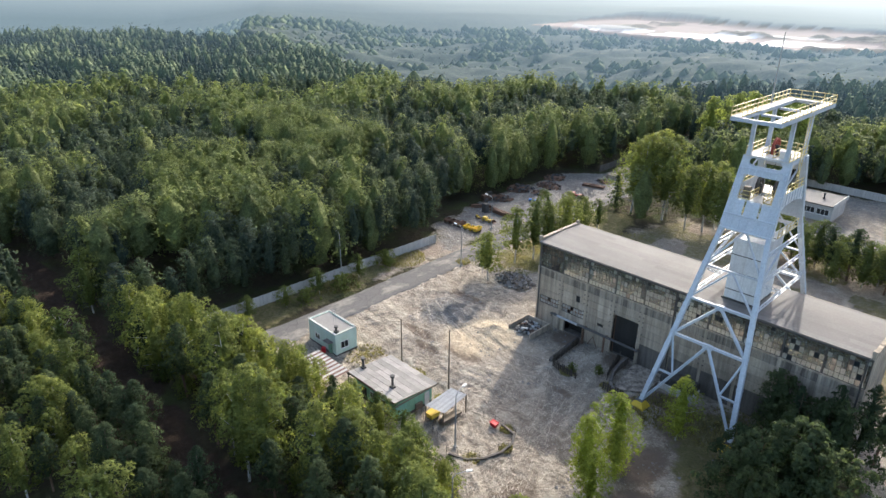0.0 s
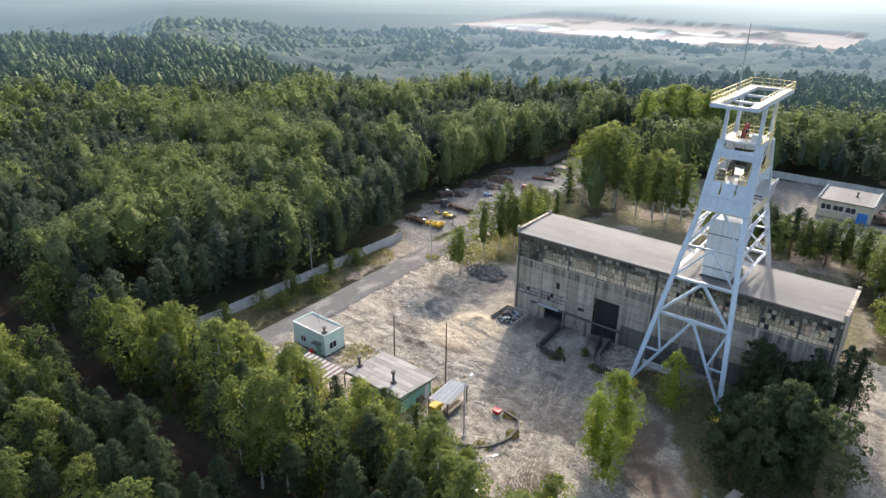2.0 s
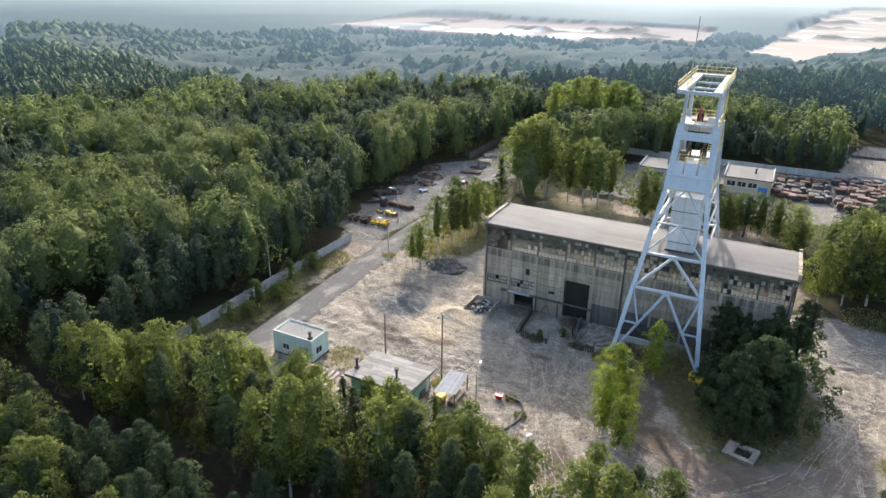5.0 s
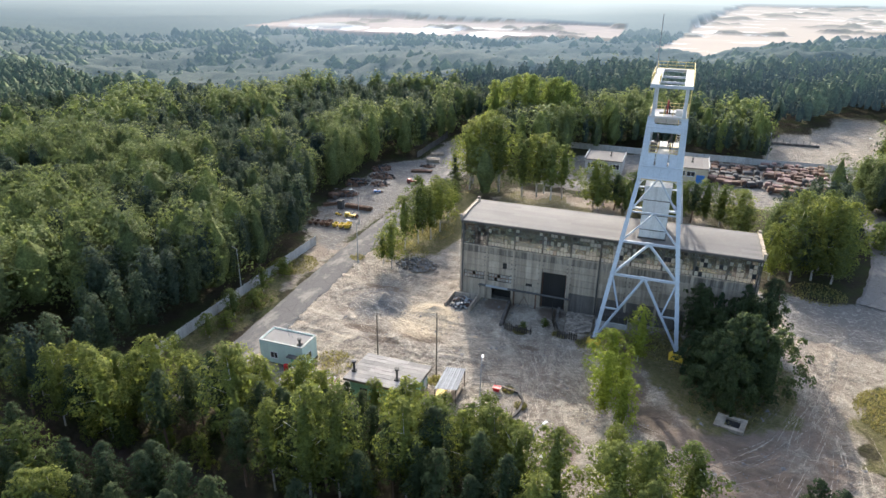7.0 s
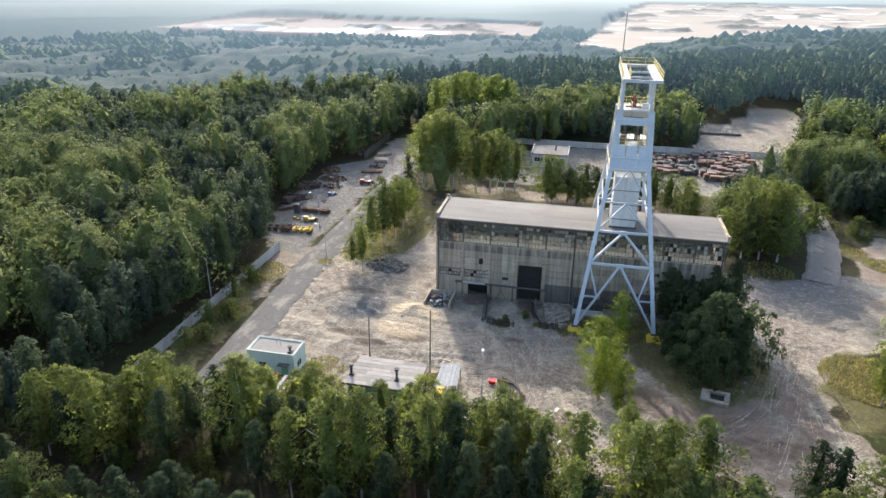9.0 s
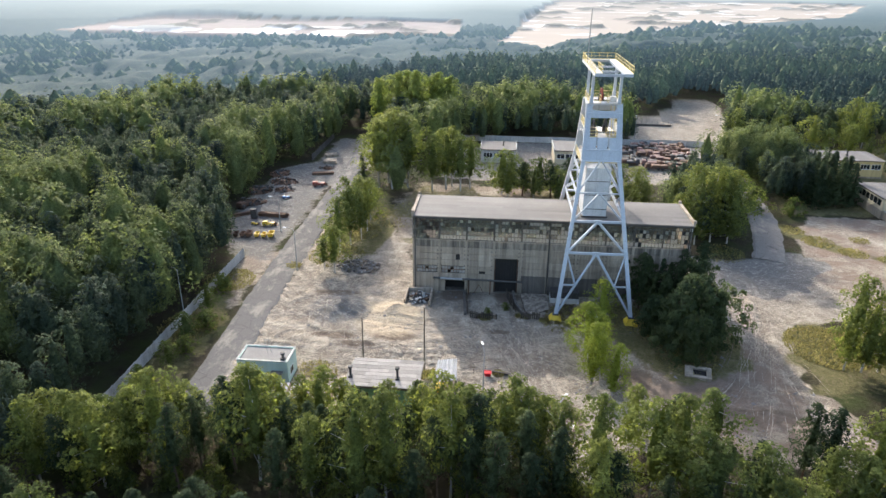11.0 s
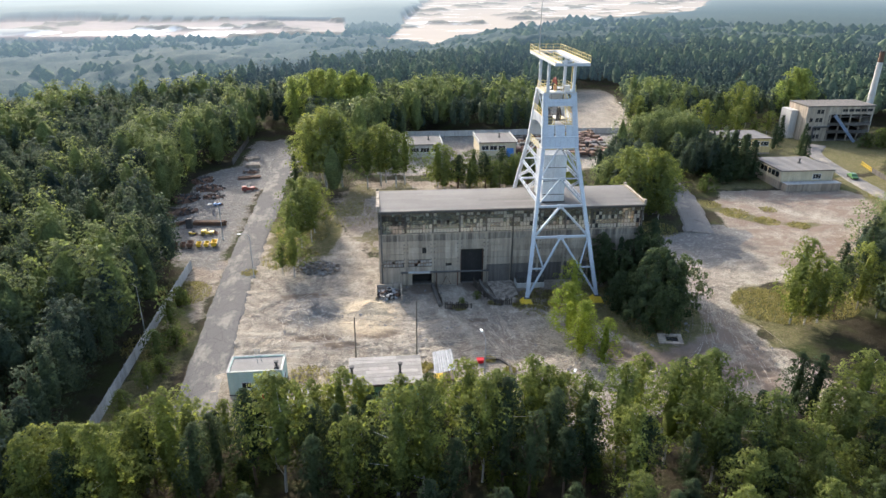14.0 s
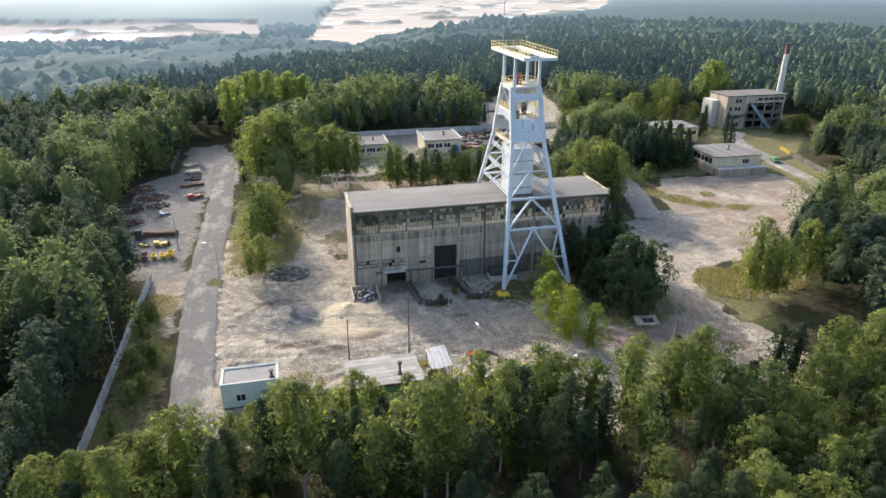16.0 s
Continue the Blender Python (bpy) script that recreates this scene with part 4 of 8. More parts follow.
def headframe():
    for sx in (-1, 1):
        for sy in (-1, 1):
            leg = part("leg", MB().beam(leg_at(0.4, sx, sy), leg_at(26.6, sx, sy), 0.52, 0.62, up=(1, 0, 0)), steel_paint, head)
            for k in range(13):
                z = 1.6 + k * 1.95
                a, b = leg_at(z, sx, sy), leg_at(z + 0.22, sx, sy)
                part("batten_plate", MB().beam(a, b, 0.60, 0.70, up=(1, 0, 0)), steel_paint, leg)
            part("leg_column", MB().beam(leg_at(26.5, sx, sy), leg_at(35.4, sx, sy), 0.62, 0.85, up=(1, 0, 0)), steel_paint, head)
            f = leg_at(0.4, sx, sy)
            foot = MB()
            foot.add([(f.x - 1.15, f.y - 1.15, -0.4), (f.x + 1.15, f.y - 1.15, -0.4), (f.x + 1.15, f.y + 1.15, -0.4), (f.x - 1.15, f.y + 1.15, -0.4),
                      (f.x - 1.1, f.y - 1.1, 0.1), (f.x + 1.1, f.y - 1.1, 0.1), (f.x + 1.1, f.y + 1.1, 0.1), (f.x - 1.1, f.y + 1.1, 0.1),
                      (f.x - 0.5, f.y - 0.45, 1.05), (f.x + 0.5, f.y - 0.45, 1.05), (f.x + 0.5, f.y + 0.55, 1.05), (f.x - 0.5, f.y + 0.55, 1.05)],
                     [(3, 2, 1, 0), (8, 9, 10, 11)] + [(i, (i + 1) % 4, 4 + (i + 1) % 4, 4 + i) for i in range(4)] + [(4 + i, 4 + (i + 1) % 4, 8 + (i + 1) % 4, 8 + i) for i in range(4)])
            part("footing", foot, yellow_paint, head, "yellow-painted concrete footing")
            part("base_plate", MB().box(f.x - 0.55, f.y - 0.5, 1.05, f.x + 0.55, f.y + 0.6, 1.13), dark_metal, head)
    for sy in (-1, 1):
        w = 0.3

        def bar(name, p, q, size=w):
            b = part(name, MB().beam(p, q, size, size), steel_paint, head)
            return b

        def mid(z):
            a, b = leg_at(z, -1, sy), leg_at(z, 1, sy)
            return (a + b) / 2

        for z in (11.2, 16.4):
            bar("tie", leg_at(z, -1, sy), leg_at(z, 1, sy), 0.36)
        bar("tie", leg_at(21.0, -1, sy), leg_at(21.0, 1, sy), 0.22)
        for sx in (-1, 1):
            bar("brace", mid(11.2), leg_at(1.0, sx, sy), 0.3)
            bar("brace", mid(16.4), leg_at(11.2, sx, sy), 0.32)
            bar("brace", mid(21.0), leg_at(16.4, sx, sy), 0.22)
            bar("brace", mid(26.4), leg_at(21.0, sx, sy), 0.22)
            j = mid(11.2).lerp(leg_at(1.0, sx, sy), 0.52)
            bar("strut", j, leg_at(j.z, sx, sy), 0.24)
            bar("strut", j, leg_at(11.2, sx, sy), 0.22)
            part("gusset", MB().beam(leg_at(10.6, sx, sy), leg_at(11.8, sx, sy), 0.25, 0.95, up=(0, 1, 0)), steel_paint, head)
        part("gusset", MB().box(CX - 0.6, mid(11.2).y - 0.2, 10.7, CX + 0.6, mid(11.2).y + 0.2, 11.45), steel_paint, head)
        part("gusset", MB().box(CX - 0.6, mid(16.4).y - 0.2, 15.95, CX + 0.6, mid(16.4).y + 0.2, 16.65), steel_paint, head)
    # side lattice between front and back legs
    for sx in (-1, 1):
        for z in (17.2, 20.6, 23.8):
            a, b = leg_at(z, sx, -1), leg_at(z, sx, 1)
            lat = MB()
            for dz in (-0.28, 0.28):
                lat.beam(a + Vector((0, 0, dz)), b + Vector((0, 0, dz)), 0.14, 0.12)
            n = 14
            for k in range(n):
                p, q = a.lerp(b, k / n), a.lerp(b, (k + 1) / n)
                lat.beam(p + Vector((0, 0, -0.24 if k % 2 else 0.24)), q + Vector((0, 0, 0.24 if k % 2 else -0.24)), 0.10, 0.08)
            part("lattice_tie", lat, steel_paint, head)
        for z0, z1, s in ((17.2, 20.6, 1), (20.6, 23.8, -1), (20.6, 17.2, -1)):
            a, b = leg_at(z0, sx, s), (leg_at(z1, sx, -1) + leg_at(z1, sx, 1)) / 2
            lat = MB()
            for dz in (-0.22, 0.22):
                lat.beam(a + Vector((0, 0, dz)), b + Vector((0, 0, dz)), 0.12, 0.10)
            for k in range(8):
                p, q = a.lerp(b, k / 8), a.lerp(b, (k + 1) / 8)
                lat.beam(p + Vector((0, 0, -0.2 if k % 2 else 0.2)), q + Vector((0, 0, 0.2 if k % 2 else -0.2)), 0.09, 0.07)
            part("lattice_brace", lat, steel_paint, head)
        # deep ribbed side girder with an arched underside
        xs = CX + sx * 2.98
        gird, n = MB(), 16
        for k in range(n + 1):
            t = k / n
            y = leg_at(29.0, sx, -1).y * (1 - t) + leg_at(29.0, sx, 1).y * t
            z = 28.9 + 1.0 * math.sin(math.pi * t) ** 0.6
            gird.v += [(xs - 0.06, y, z), (xs + 0.06, y, z), (xs + 0.06, y, 31.4), (xs - 0.06, y, 31.4)]
        for k in range(n):
            gird.f += [(4 * k + i, 4 * k + (i + 1) % 4, 4 * k + 4 + (i + 1) % 4, 4 * k + 4 + i) for i in range(4)]
        gird.f += [(0, 1, 2, 3), (4 * n + 3, 4 * n + 2, 4 * n + 1, 4 * n)]
        side = part("side_girder", gird, white_panel, head)
        for k in range(1, 9):
            y = leg_at(30, sx, -1).y + k * 0.95
            part("rib", MB().box(xs + sx * 0.07 - 0.06, y - 0.05, 29.9, xs + sx * 0.07 + 0.06, y + 0.05, 31.35), steel_paint, side)
        part("side_rail_beam", MB().beam(leg_at(35.1, sx, -1), leg_at(35.1, sx, 1), 0.35, 0.5), steel_paint, head)
        part("side_brace", MB().beam(leg_at(31.4, sx, -1), leg_at(35.0, sx, 1), 0.18), steel_paint, head)

    # front and back plate faces, set on the inclined legs
    for sy in (-1, 1):
        def yy(z, off=0.0):
            return leg_at(z, 1, sy).y + sy * off

        def plate(name, x0, z0, x1, z1, thick=0.25, off=0.0, parent=head):
            a, b = yy(z0, off), yy(z1, off)
            return part(name, MB().add([(x0, a, z0), (x1, a, z0), (x1, a - sy * thick, z0), (x0, a - sy * thick, z0), (x0, b, z1), (x1, b, z1), (x1, b - sy * thick, z1), (x0, b - sy * thick, z1)],
                                       [(3, 2, 1, 0), (4, 5, 6, 7), (0, 1, 5, 4), (1, 2, 6, 5), (2, 3, 7, 6), (3, 0, 4, 7)]), steel_paint, parent)

        low = plate("lower_girder", CX - 3.15, 26.35, CX + 3.15, 28.0, 0.3, 0.42)
        for k in range(7):
            x = CX - 2.75 + k * 0.92
            plate("rib", x - 0.05, 26.5, x + 0.05, 27.85, 0.12, 0.52, low)
        plate("flange", CX - 3.25, 28.0, CX + 3.25, 28.16, 0.5, 0.56)
        plate("flange", CX - 3.25, 26.2, CX + 3.25, 26.35, 0.5, 0.56)
        for x0, x1 in ((-2.3, -1.12), (-0.85, 0.85), (1.12, 2.3)):
            plate("web_plate", CX + x0, 28.16, CX + x1, 30.0, 0.2, 0.36)
        for s in (-1, 1):
            plate("cheek_plate", CX + min(s * 2.2, s * 2.95), 28.16, CX + max(s * 2.2, s * 2.95), 33.3, 0.3, 0.40)
        up = plate("upper_girder", CX - 2.95, 33.2, CX + 2.95, 34.0, 0.3, 0.46)
        for k in range(7):
            x = CX - 2.55 + k * 0.85
            plate("rib", x - 0.05, 33.28, x + 0.05, 33.92, 0.12, 0.54, up)
        # top plate with a long round-ended slot
        outer, inner = [], []
        for k in range(48):
            a = 2 * math.pi * k / 48
            c, s = math.cos(a), math.sin(a)
            m = max(abs(c) / 2.78, abs(s) / 0.8)
            outer.append((c / m, s / m))
            ex = 1.62 * (1 if c >= 0 else -1) if abs(c) > 0.30 else 1.62 * c / 0.30
            inner.append((ex + 0.42 * c, 0.46 * s))
        mb, n = MB(), 48
        for off in (0.36, 0.14):
            for ring in (outer, inner):
                mb.v.extend([(CX + u, yy(34.8 + v, off), 34.8 + v) for u, v in ring])
        for k in range(n):
            j = (k + 1) % n
            mb.f += [(k, j, n + j, n + k), (2 * n + k, 3 * n + k, 3 * n + j, 2 * n + j), (n + k, n + j, 3 * n + j, 3 * n + k), (k, 2 * n + k, 2 * n + j, j)]
        part("slotted_plate", mb, steel_paint, head)

    def rail(x0, y0, x1, y1, z, parent=head, mat=yellow_rail):
        mb = MB()
        a, b = Vector((x0, y0, z)), Vector((x1, y1, z))
        for h in (0.55, 1.1):
            mb.beam(a + Vector((0, 0, h)), b + Vector((0, 0, h)), 0.07)
        n = max(1, round((b - a).length / 1.3))
        for k in range(n + 1):
            p = a.lerp(b, k / n)
            mb.beam(p, p + Vector((0, 0, 1.12)), 0.07)
        mb.box(min(x0, x1) - 0.02, min(y0, y1) - 0.02, z, max(x0, x1) + 0.02, max(y0, y1) + 0.02, z + 0.12)
        return part("handrail", mb, mat, parent)

    # decks
    lowdeck = part("lower_deck", MB().box(CX - 2.9, CY - 4.6, 25.6, CX + 2.9, CY - 3.4, 25.72).box(CX - 2.9, CY + 3.4, 25.6, CX + 2.9, CY + 4.6, 25.72).box(CX - 3.4, CY - 3.4, 25.6, CX - 2.3, CY + 3.4, 25.72).box(CX + 2.3, CY - 3.4, 25.6, CX + 3.4, CY + 3.4, 25.72), deck_plate, head)
    rail(CX - 2.9, CY - 4.6, CX + 2.9, CY - 4.6, 25.72, lowdeck)
    rail(CX - 3.4, CY - 3.4, CX - 3.4, CY + 3.4, 25.72, lowdeck)
    rail(CX + 3.4, CY - 3.4, CX + 3.4, CY + 3.4, 25.72, lowdeck)
    middeck = part("sheave_deck", MB().box(CX - 2.6, CY - 4.1, 29.85, CX + 2.6, CY - 0.9, 30.0).box(CX - 2.6, CY + 0.9, 29.85, CX + 2.6, CY + 4.0, 30.0), deck_plate, head)
    rail(CX - 2.2, CY - 3.9, CX - 0.9, CY - 3.9, 30.0, middeck)
    rail(CX + 0.9, CY - 3.9, CX + 2.2, CY - 3.9, 30.0, middeck)
    rail(CX - 0.9, CY - 3.9, CX - 0.9, CY - 1.0, 30.0, middeck)
    rail(CX + 0.9, CY - 3.9, CX + 0.9, CY - 1.0, 30.0, middeck)
    for s in (-1, 1):
        rail(CX + s * 3.0, CY - 3.6, CX + s * 3.0, CY + 3.6, 31.4, head)
    topdeck = part("upper_deck", MB().box(CX - 2.75, CY - 3.1, 35.42, CX + 2.75, CY - 0.8, 35.56).box(CX - 2.75, CY + 0.8, 35.42, CX + 2.75, CY + 3.1, 35.56).box(CX - 2.75, CY - 0.8, 35.42, CX - 1.5, CY + 0.8, 35.56).box(CX + 1.5, CY - 0.8, 35.42, CX + 2.75, CY + 0.8, 35.56), deck_plate, head)
    rail(CX - 2.7, CY - 3.05, CX - 2.7, CY + 3.05, 35.56, topdeck)
    rail(CX + 2.7, CY - 3.05, CX + 2.7, CY + 3.05, 35.56, topdeck)
    rail(CX - 2.7, CY + 3.05, CX + 2.7, CY + 3.05, 35.56, topdeck)
    rail(CX - 0.7, CY - 2.8, CX - 0.7, CY - 0.9, 35.56, topdeck)
    rail(CX + 0.6, CY - 2.8, CX + 0.6, CY - 0.9, 35.56, topdeck)

    # pulley wheels
    def sheave(x, y, z, rad, mat=dark_metal, label="dark steel sheave wheel"):
        rim, n = MB(), 36
        ring = []
        for k in range(n):
            c, s = math.cos(2 * math.pi * k / n), math.sin(2 * math.pi * k / n)
            ring += [(x - 0.14, y + c * (rad - 0.2), z + s * (rad - 0.2)), (x + 0.14, y + c * (rad - 0.2), z + s * (rad - 0.2)), (x + 0.14, y + c * rad, z + s * rad), (x, y + c * (rad - 0.09), z + s * (rad - 0.09)), (x - 0.14, y + c * rad, z + s * rad)]
        rim.add(ring, [(5 * k + i, 5 * k + (i + 1) % 5, 5 * ((k + 1) % n) + (i + 1) % 5, 5 * ((k + 1) % n) + i) for k in range(n) for i in range(5)])
        wheel = part("sheave_wheel", rim, mat, head, label)
        for k in range(8):
            a = math.pi * k / 4
            part("spoke", MB().beam((x, y, z), (x, y + math.cos(a) * (rad - 0.15), z + math.sin(a) * (rad - 0.15)), 0.12), mat, wheel)
        part("hub", MB().tube((x - 0.35, y, z), (x + 0.35, y, z), 0.25, n=12), dark_metal, wheel)
        part("bearing_stand", MB().box(x - 0.45, y - 0.25, z - 1.0, x - 0.25, y + 0.25, z + 0.1).box(x + 0.25, y - 0.25, z - 1.0, x + 0.45, y + 0.25, z + 0.1), dark_metal, wheel)

    sheave(CX - 0.3, CY + 0.1, 36.5, 1.15, red_paint, "faded red sheave wheel")
    sheave(CX - 1.2, CY - 0.2, 31.1, 1.2)
    sheave(CX + 0.9, CY + 0.2, 31.1, 1.2)
    part("winch_box", MB().box(CX + 1.0, CY - 1.9, 35.56, CX + 2.0, CY - 1.0, 36.5, 0.05), deck_plate, head)
    part("control_cabinet", MB().box(CX - 2.0, CY - 3.4, 30.0, CX - 1.2, CY - 2.7, 31.5, 0.04), timber, head)
    # stair between the decks
    st = MB()
    for s in (-0.3, 0.3):
        st.beam((CX + 1.9 + s, CY - 3.2, 30.0), (CX + 1.9 + s, CY + 1.2, 35.4), 0.08, 0.2)
    stair = part("stair", st, yellow_rail, head)
    for k in range(18):
        t = (k + 0.5) / 18
        part("tread", MB().box(CX + 1.62, CY - 3.3 + 4.4 * t, 30.0 + 5.4 * t, CX + 2.18, CY - 3.08 + 4.4 * t, 30.04 + 5.4 * t), deck_plate, stair)
    # posts and crown platform
    for sx in (-1, 1):
        for sy in (-1, 1):
            x, y = CX + sx * 2.3, CY + sy * 3.0
            part("crown_post", MB().box(x - 0.22, y - 0.22, 35.56, x + 0.22, y + 0.22, 40.8), steel_paint, head)
            part("post_foot", MB().add([(x - 0.3, y - 0.3, 35.56), (x + 0.3, y - 0.3, 35.56), (x + 0.3, y + 0.3, 35.56), (x - 0.3, y + 0.3, 35.56), (x - 0.23, y - 0.23, 36.6), (x + 0.23, y - 0.23, 36.6), (x + 0.23, y + 0.23, 36.6), (x - 0.23, y + 0.23, 36.6)],
                                       [(0, 1, 5, 4), (1, 2, 6, 5), (2, 3, 7, 6), (3, 0, 4, 7)]), steel_paint, head)
    y0, y1, x0, x1 = -4.33, 14.05, 29.62, 35.56
    crown = part("crown_platform", MB().box(x0, y0, 40.8, x0 + 0.16, y1, 41.25).box(x1 - 0.16, y0, 40.8, x1, y1, 41.25).box(x0 + 1.1, y0 + 0.2, 40.85, x0 + 1.22, y1 - 0.2, 41.22).box(x1 - 1.22, y0 + 0.2, 40.85, x1 - 1.1, y1 - 0.2, 41.22)
                .box(x0 + 0.16, y0, 40.8, x1 - 0.16, y0 + 0.25, 41.25).box(x0 + 0.16, y1 - 0.25, 40.8, x1 - 0.16, y1, 41.25), steel_paint, head)
    for y in (CY - 3.0, CY + 3.0):
        part("cross_beam", MB().box(x0 + 1.22, y - 0.12, 40.6, x1 - 1.22, y + 0.12, 40.9), steel_paint, crown)
    for xa, xb in ((x0 + 0.02, x0 + 1.16), (x1 - 1.16, x1 - 0.02)):
        y = y0 + 0.02
        while y < y1 - 0.3:
            part("grating_panel", MB().box(xa, y, 41.255, xb, min(y + 1.5, y1), 41.31), deck_plate, crown)
            y += 1.53
    part("grating_panel", MB().box(x0 + 1.17, y1 - 0.9, 41.255, x1 - 1.17, y1 - 0.02, 41.31), deck_plate, crown)
    rail(x0 + 0.05, y0, x0 + 0.05, y1, 41.31, crown)
    rail(x1 - 0.05, y0, x1 - 0.05, y1, 41.31, crown)
    rail(x0 + 0.1, y1 - 0.05, x1 - 0.1, y1 - 0.05, 41.31, crown)
    rail(x0 + 1.18, y0 + 0.4, x0 + 1.18, y0 + 6.0, 41.31, crown)
    ladder = MB()
    for s in (-0.25, 0.25):
        ladder.beam((CX + 2.9 + s * 0.2, CY + 0.6 + s, 31.2), (CX + 2.9 + s * 0.2, CY + 0.6 + s, 41.4), 0.06)
    for k in range(30):
        ladder.beam((CX + 2.9, CY + 0.35, 31.5 + k * 0.33), (CX + 2.9, CY + 0.85, 31.5 + k * 0.33), 0.04)
    part("ladder", ladder, yellow_rail, head)
    rod = part("lightning_rod", MB().tube((29.75, 7.5, 41.2), (29.75, 7.5, 46.5), 0.11, 0.09, 6).tube((29.75, 7.5, 46.5), (29.75, 7.5, 50.2), 0.085, 0.06, 6), galvanised, head)
    # shaft casing rising from the roof
    r = random.Random(8)
    cas = part("shaft_casing", MB().box(30.68, 1.95, 15.0, 34.72, 7.95, 24.25), white_panel, head, "white sheet-clad shaft casing")
    zs = [15.3, 16.75, 19.35, 21.9, 24.3]
    for z0, z1 in zip(zs, zs[1:]):
        for k in range(2):
            part("clad_panel", MB().box(30.66 + k * 2.05, 1.86 + r.uniform(-0.01, 0.01), z0 + 0.03, 32.67 + k * 2.05, 1.94, z1 - 0.03), white_panel, cas)
        for k in range(3):
            for x in (30.59, 34.73):
                part("clad_panel", MB().box(x, 1.97 + k * 2.0, z0 + 0.03, x + 0.08, 3.93 + k * 2.0, z1 - 0.03), white_panel, cas)
        part("seam_angle", MB().box(30.6, 1.80, z0 - 0.06, 34.8, 1.86, z0 + 0.06), dark_metal, cas)
    part("casing_skirt", MB().box(30.4, 1.65, 15.1, 35.0, 8.2, 15.42), dark_metal, cas)
    # hoisting ropes
    for x in (CX - 1.2, CX + 0.9, CX - 0.3):
        part("rope", MB().tube((x, CY + 1.2, 24.2), (x, CY + 1.45, 36.2 if x == CX - 0.3 else 31.0), 0.035, n=5), dark_metal, head)


headframe()


# ---- trees ----
def rand_unit(n, g):
    v = g.normal(size=(n, 3))
    return v / np.linalg.norm(v, axis=1, keepdims=True)


def unit(v):
    return v / (np.linalg.norm(v, axis=1, keepdims=True) + 1e-9)


def leaf_tris(p, size, g, out, slim=0.42, stray=0.6):
    """One small pointed leaf clump, a triangle, at each point, wound so that it faces out of its crown."""
    n = len(p)
    nrm = unit(out + stray * rand_unit(n, g))
    a = unit(np.cross(nrm, rand_unit(n, g)))
    b = np.cross(nrm, a)
    s = (size * g.uniform(0.6, 1.4, n))[:, None]
    v = np.stack([p + a * s * 0.62, p - a * s * 0.38 + b * s * slim, p - a * s * 0.38 - b * s * slim], 1)
    flip = np.einsum("ij,ij->i", np.cross(v[:, 1] - v[:, 0], v[:, 2] - v[:, 0]), out) < 0
    v[flip] = v[flip][:, ::-1]
    return v.reshape(-1, 3), np.repeat(out, 3, 0)


def limb(mb, p, q, r0, r1, n=5):
    mb.tube(p, q, r0, r1, n)


# crown kinds: clumps, crown base, radius, clump size, clump stretch upward
CROWNS = {"birch": (84, 0.13, 0.255, 0.068, 1.2), "belt_birch": (74, 0.24, 0.225, 0.068, 1.15), "wood_birch": (50, 0.32, 0.235, 0.082, 1.15), "wood_pine": (44, 0.44, 0.18, 0.066, 0.8), "poplar": (80, 0.14, 0.25, 0.075, 1.2), "willow": (80, 0.06, 0.52, 0.10, 0.95),
          "spruce": (90, 0.05, 0.21, 0.050, 0.6), "pine": (58, 0.30, 0.185, 0.062, 0.75)}


def profile(kind, t):
    """Crown radius at the share t of its height."""
    if kind == "spruce":
        return (1 - t) ** 0.9 + 0.03
    if kind.endswith("pine"):
        return min(1.0, 0.55 + 1.6 * t) * (1 - t ** 1.7) ** 0.8 + 0.03
    if kind == "willow":
        return math.sqrt(max(0.0, 1 - (t * 0.97) ** 2))
    return 1.88 * (t + 0.06) ** 0.52 * (1.0 - 0.98 * t) ** 0.74 + 0.02


def crown_points(kind, h, n, g, clumps=0):
    """Leaf places, limb ends and facing of a crown of height h: rounded clumps on limbs with gaps between."""
    usual, base, rad, cr, tall = CROWNS[kind]
    woods_far = clumps > 0
    grow = math.sqrt(usual / clumps) if clumps else 1.0
    clumps = clumps or usual
    ends = []
    lobes = [(g.uniform(0, 6.28), g.uniform(0.15, 0.34)) for _ in range(3)]
    lean = g.uniform(-0.05, 0.05, 2) * h
    for k in range(clumps):
        t = (k + g.random()) / clumps
        z = base + (1 - base) * t * 0.97
        prof = profile(kind, t)
        a = k * 2.399 + g.uniform(-0.5, 0.5)
        side = 1 + sum(s * math.cos(a * (j + 1) + o) for j, (o, s) in enumerate(lobes)) * (0.4 if kind in ("spruce", "pine") else 1.0)
        rr = rad * h * prof * (0.35 + 0.65 * math.sqrt(g.random())) * g.uniform(0.85, 1.15) * side
        ends.append((rr * math.cos(a) + lean[0] * t, rr * math.sin(a) + lean[1] * t, z * h, prof))
    ends = np.array(ends)
    pick = g.integers(0, clumps, n)
    size = h * cr * grow * (0.5 + 0.55 * ends[pick, 3]) * np.array(g.uniform(0.7, 1.3, clumps))[pick]
    way = rand_unit(n, g)
    way[:, 2] = np.where(way[:, 2] < -0.35, -way[:, 2], way[:, 2])
    off = way * (size * g.uniform(0.72, 1.05, n))[:, None]
    off[:, 2] *= tall
    p = ends[pick, :3] + off
    p[:, 2] = np.clip(p[:, 2], h * base * 0.8, h * 1.02)
    crown_out = np.stack([p[:, 0], p[:, 1], 0.7 * (p[:, 2] - h * (base + 0.45 * (1 - base)))], -1)
    whole, part_of = (0.82, 0.46) if woods_far else (0.55, 0.64)
    return p, ends, unit(whole * unit(crown_out) + part_of * way + np.array([0, 0, 0.14]))


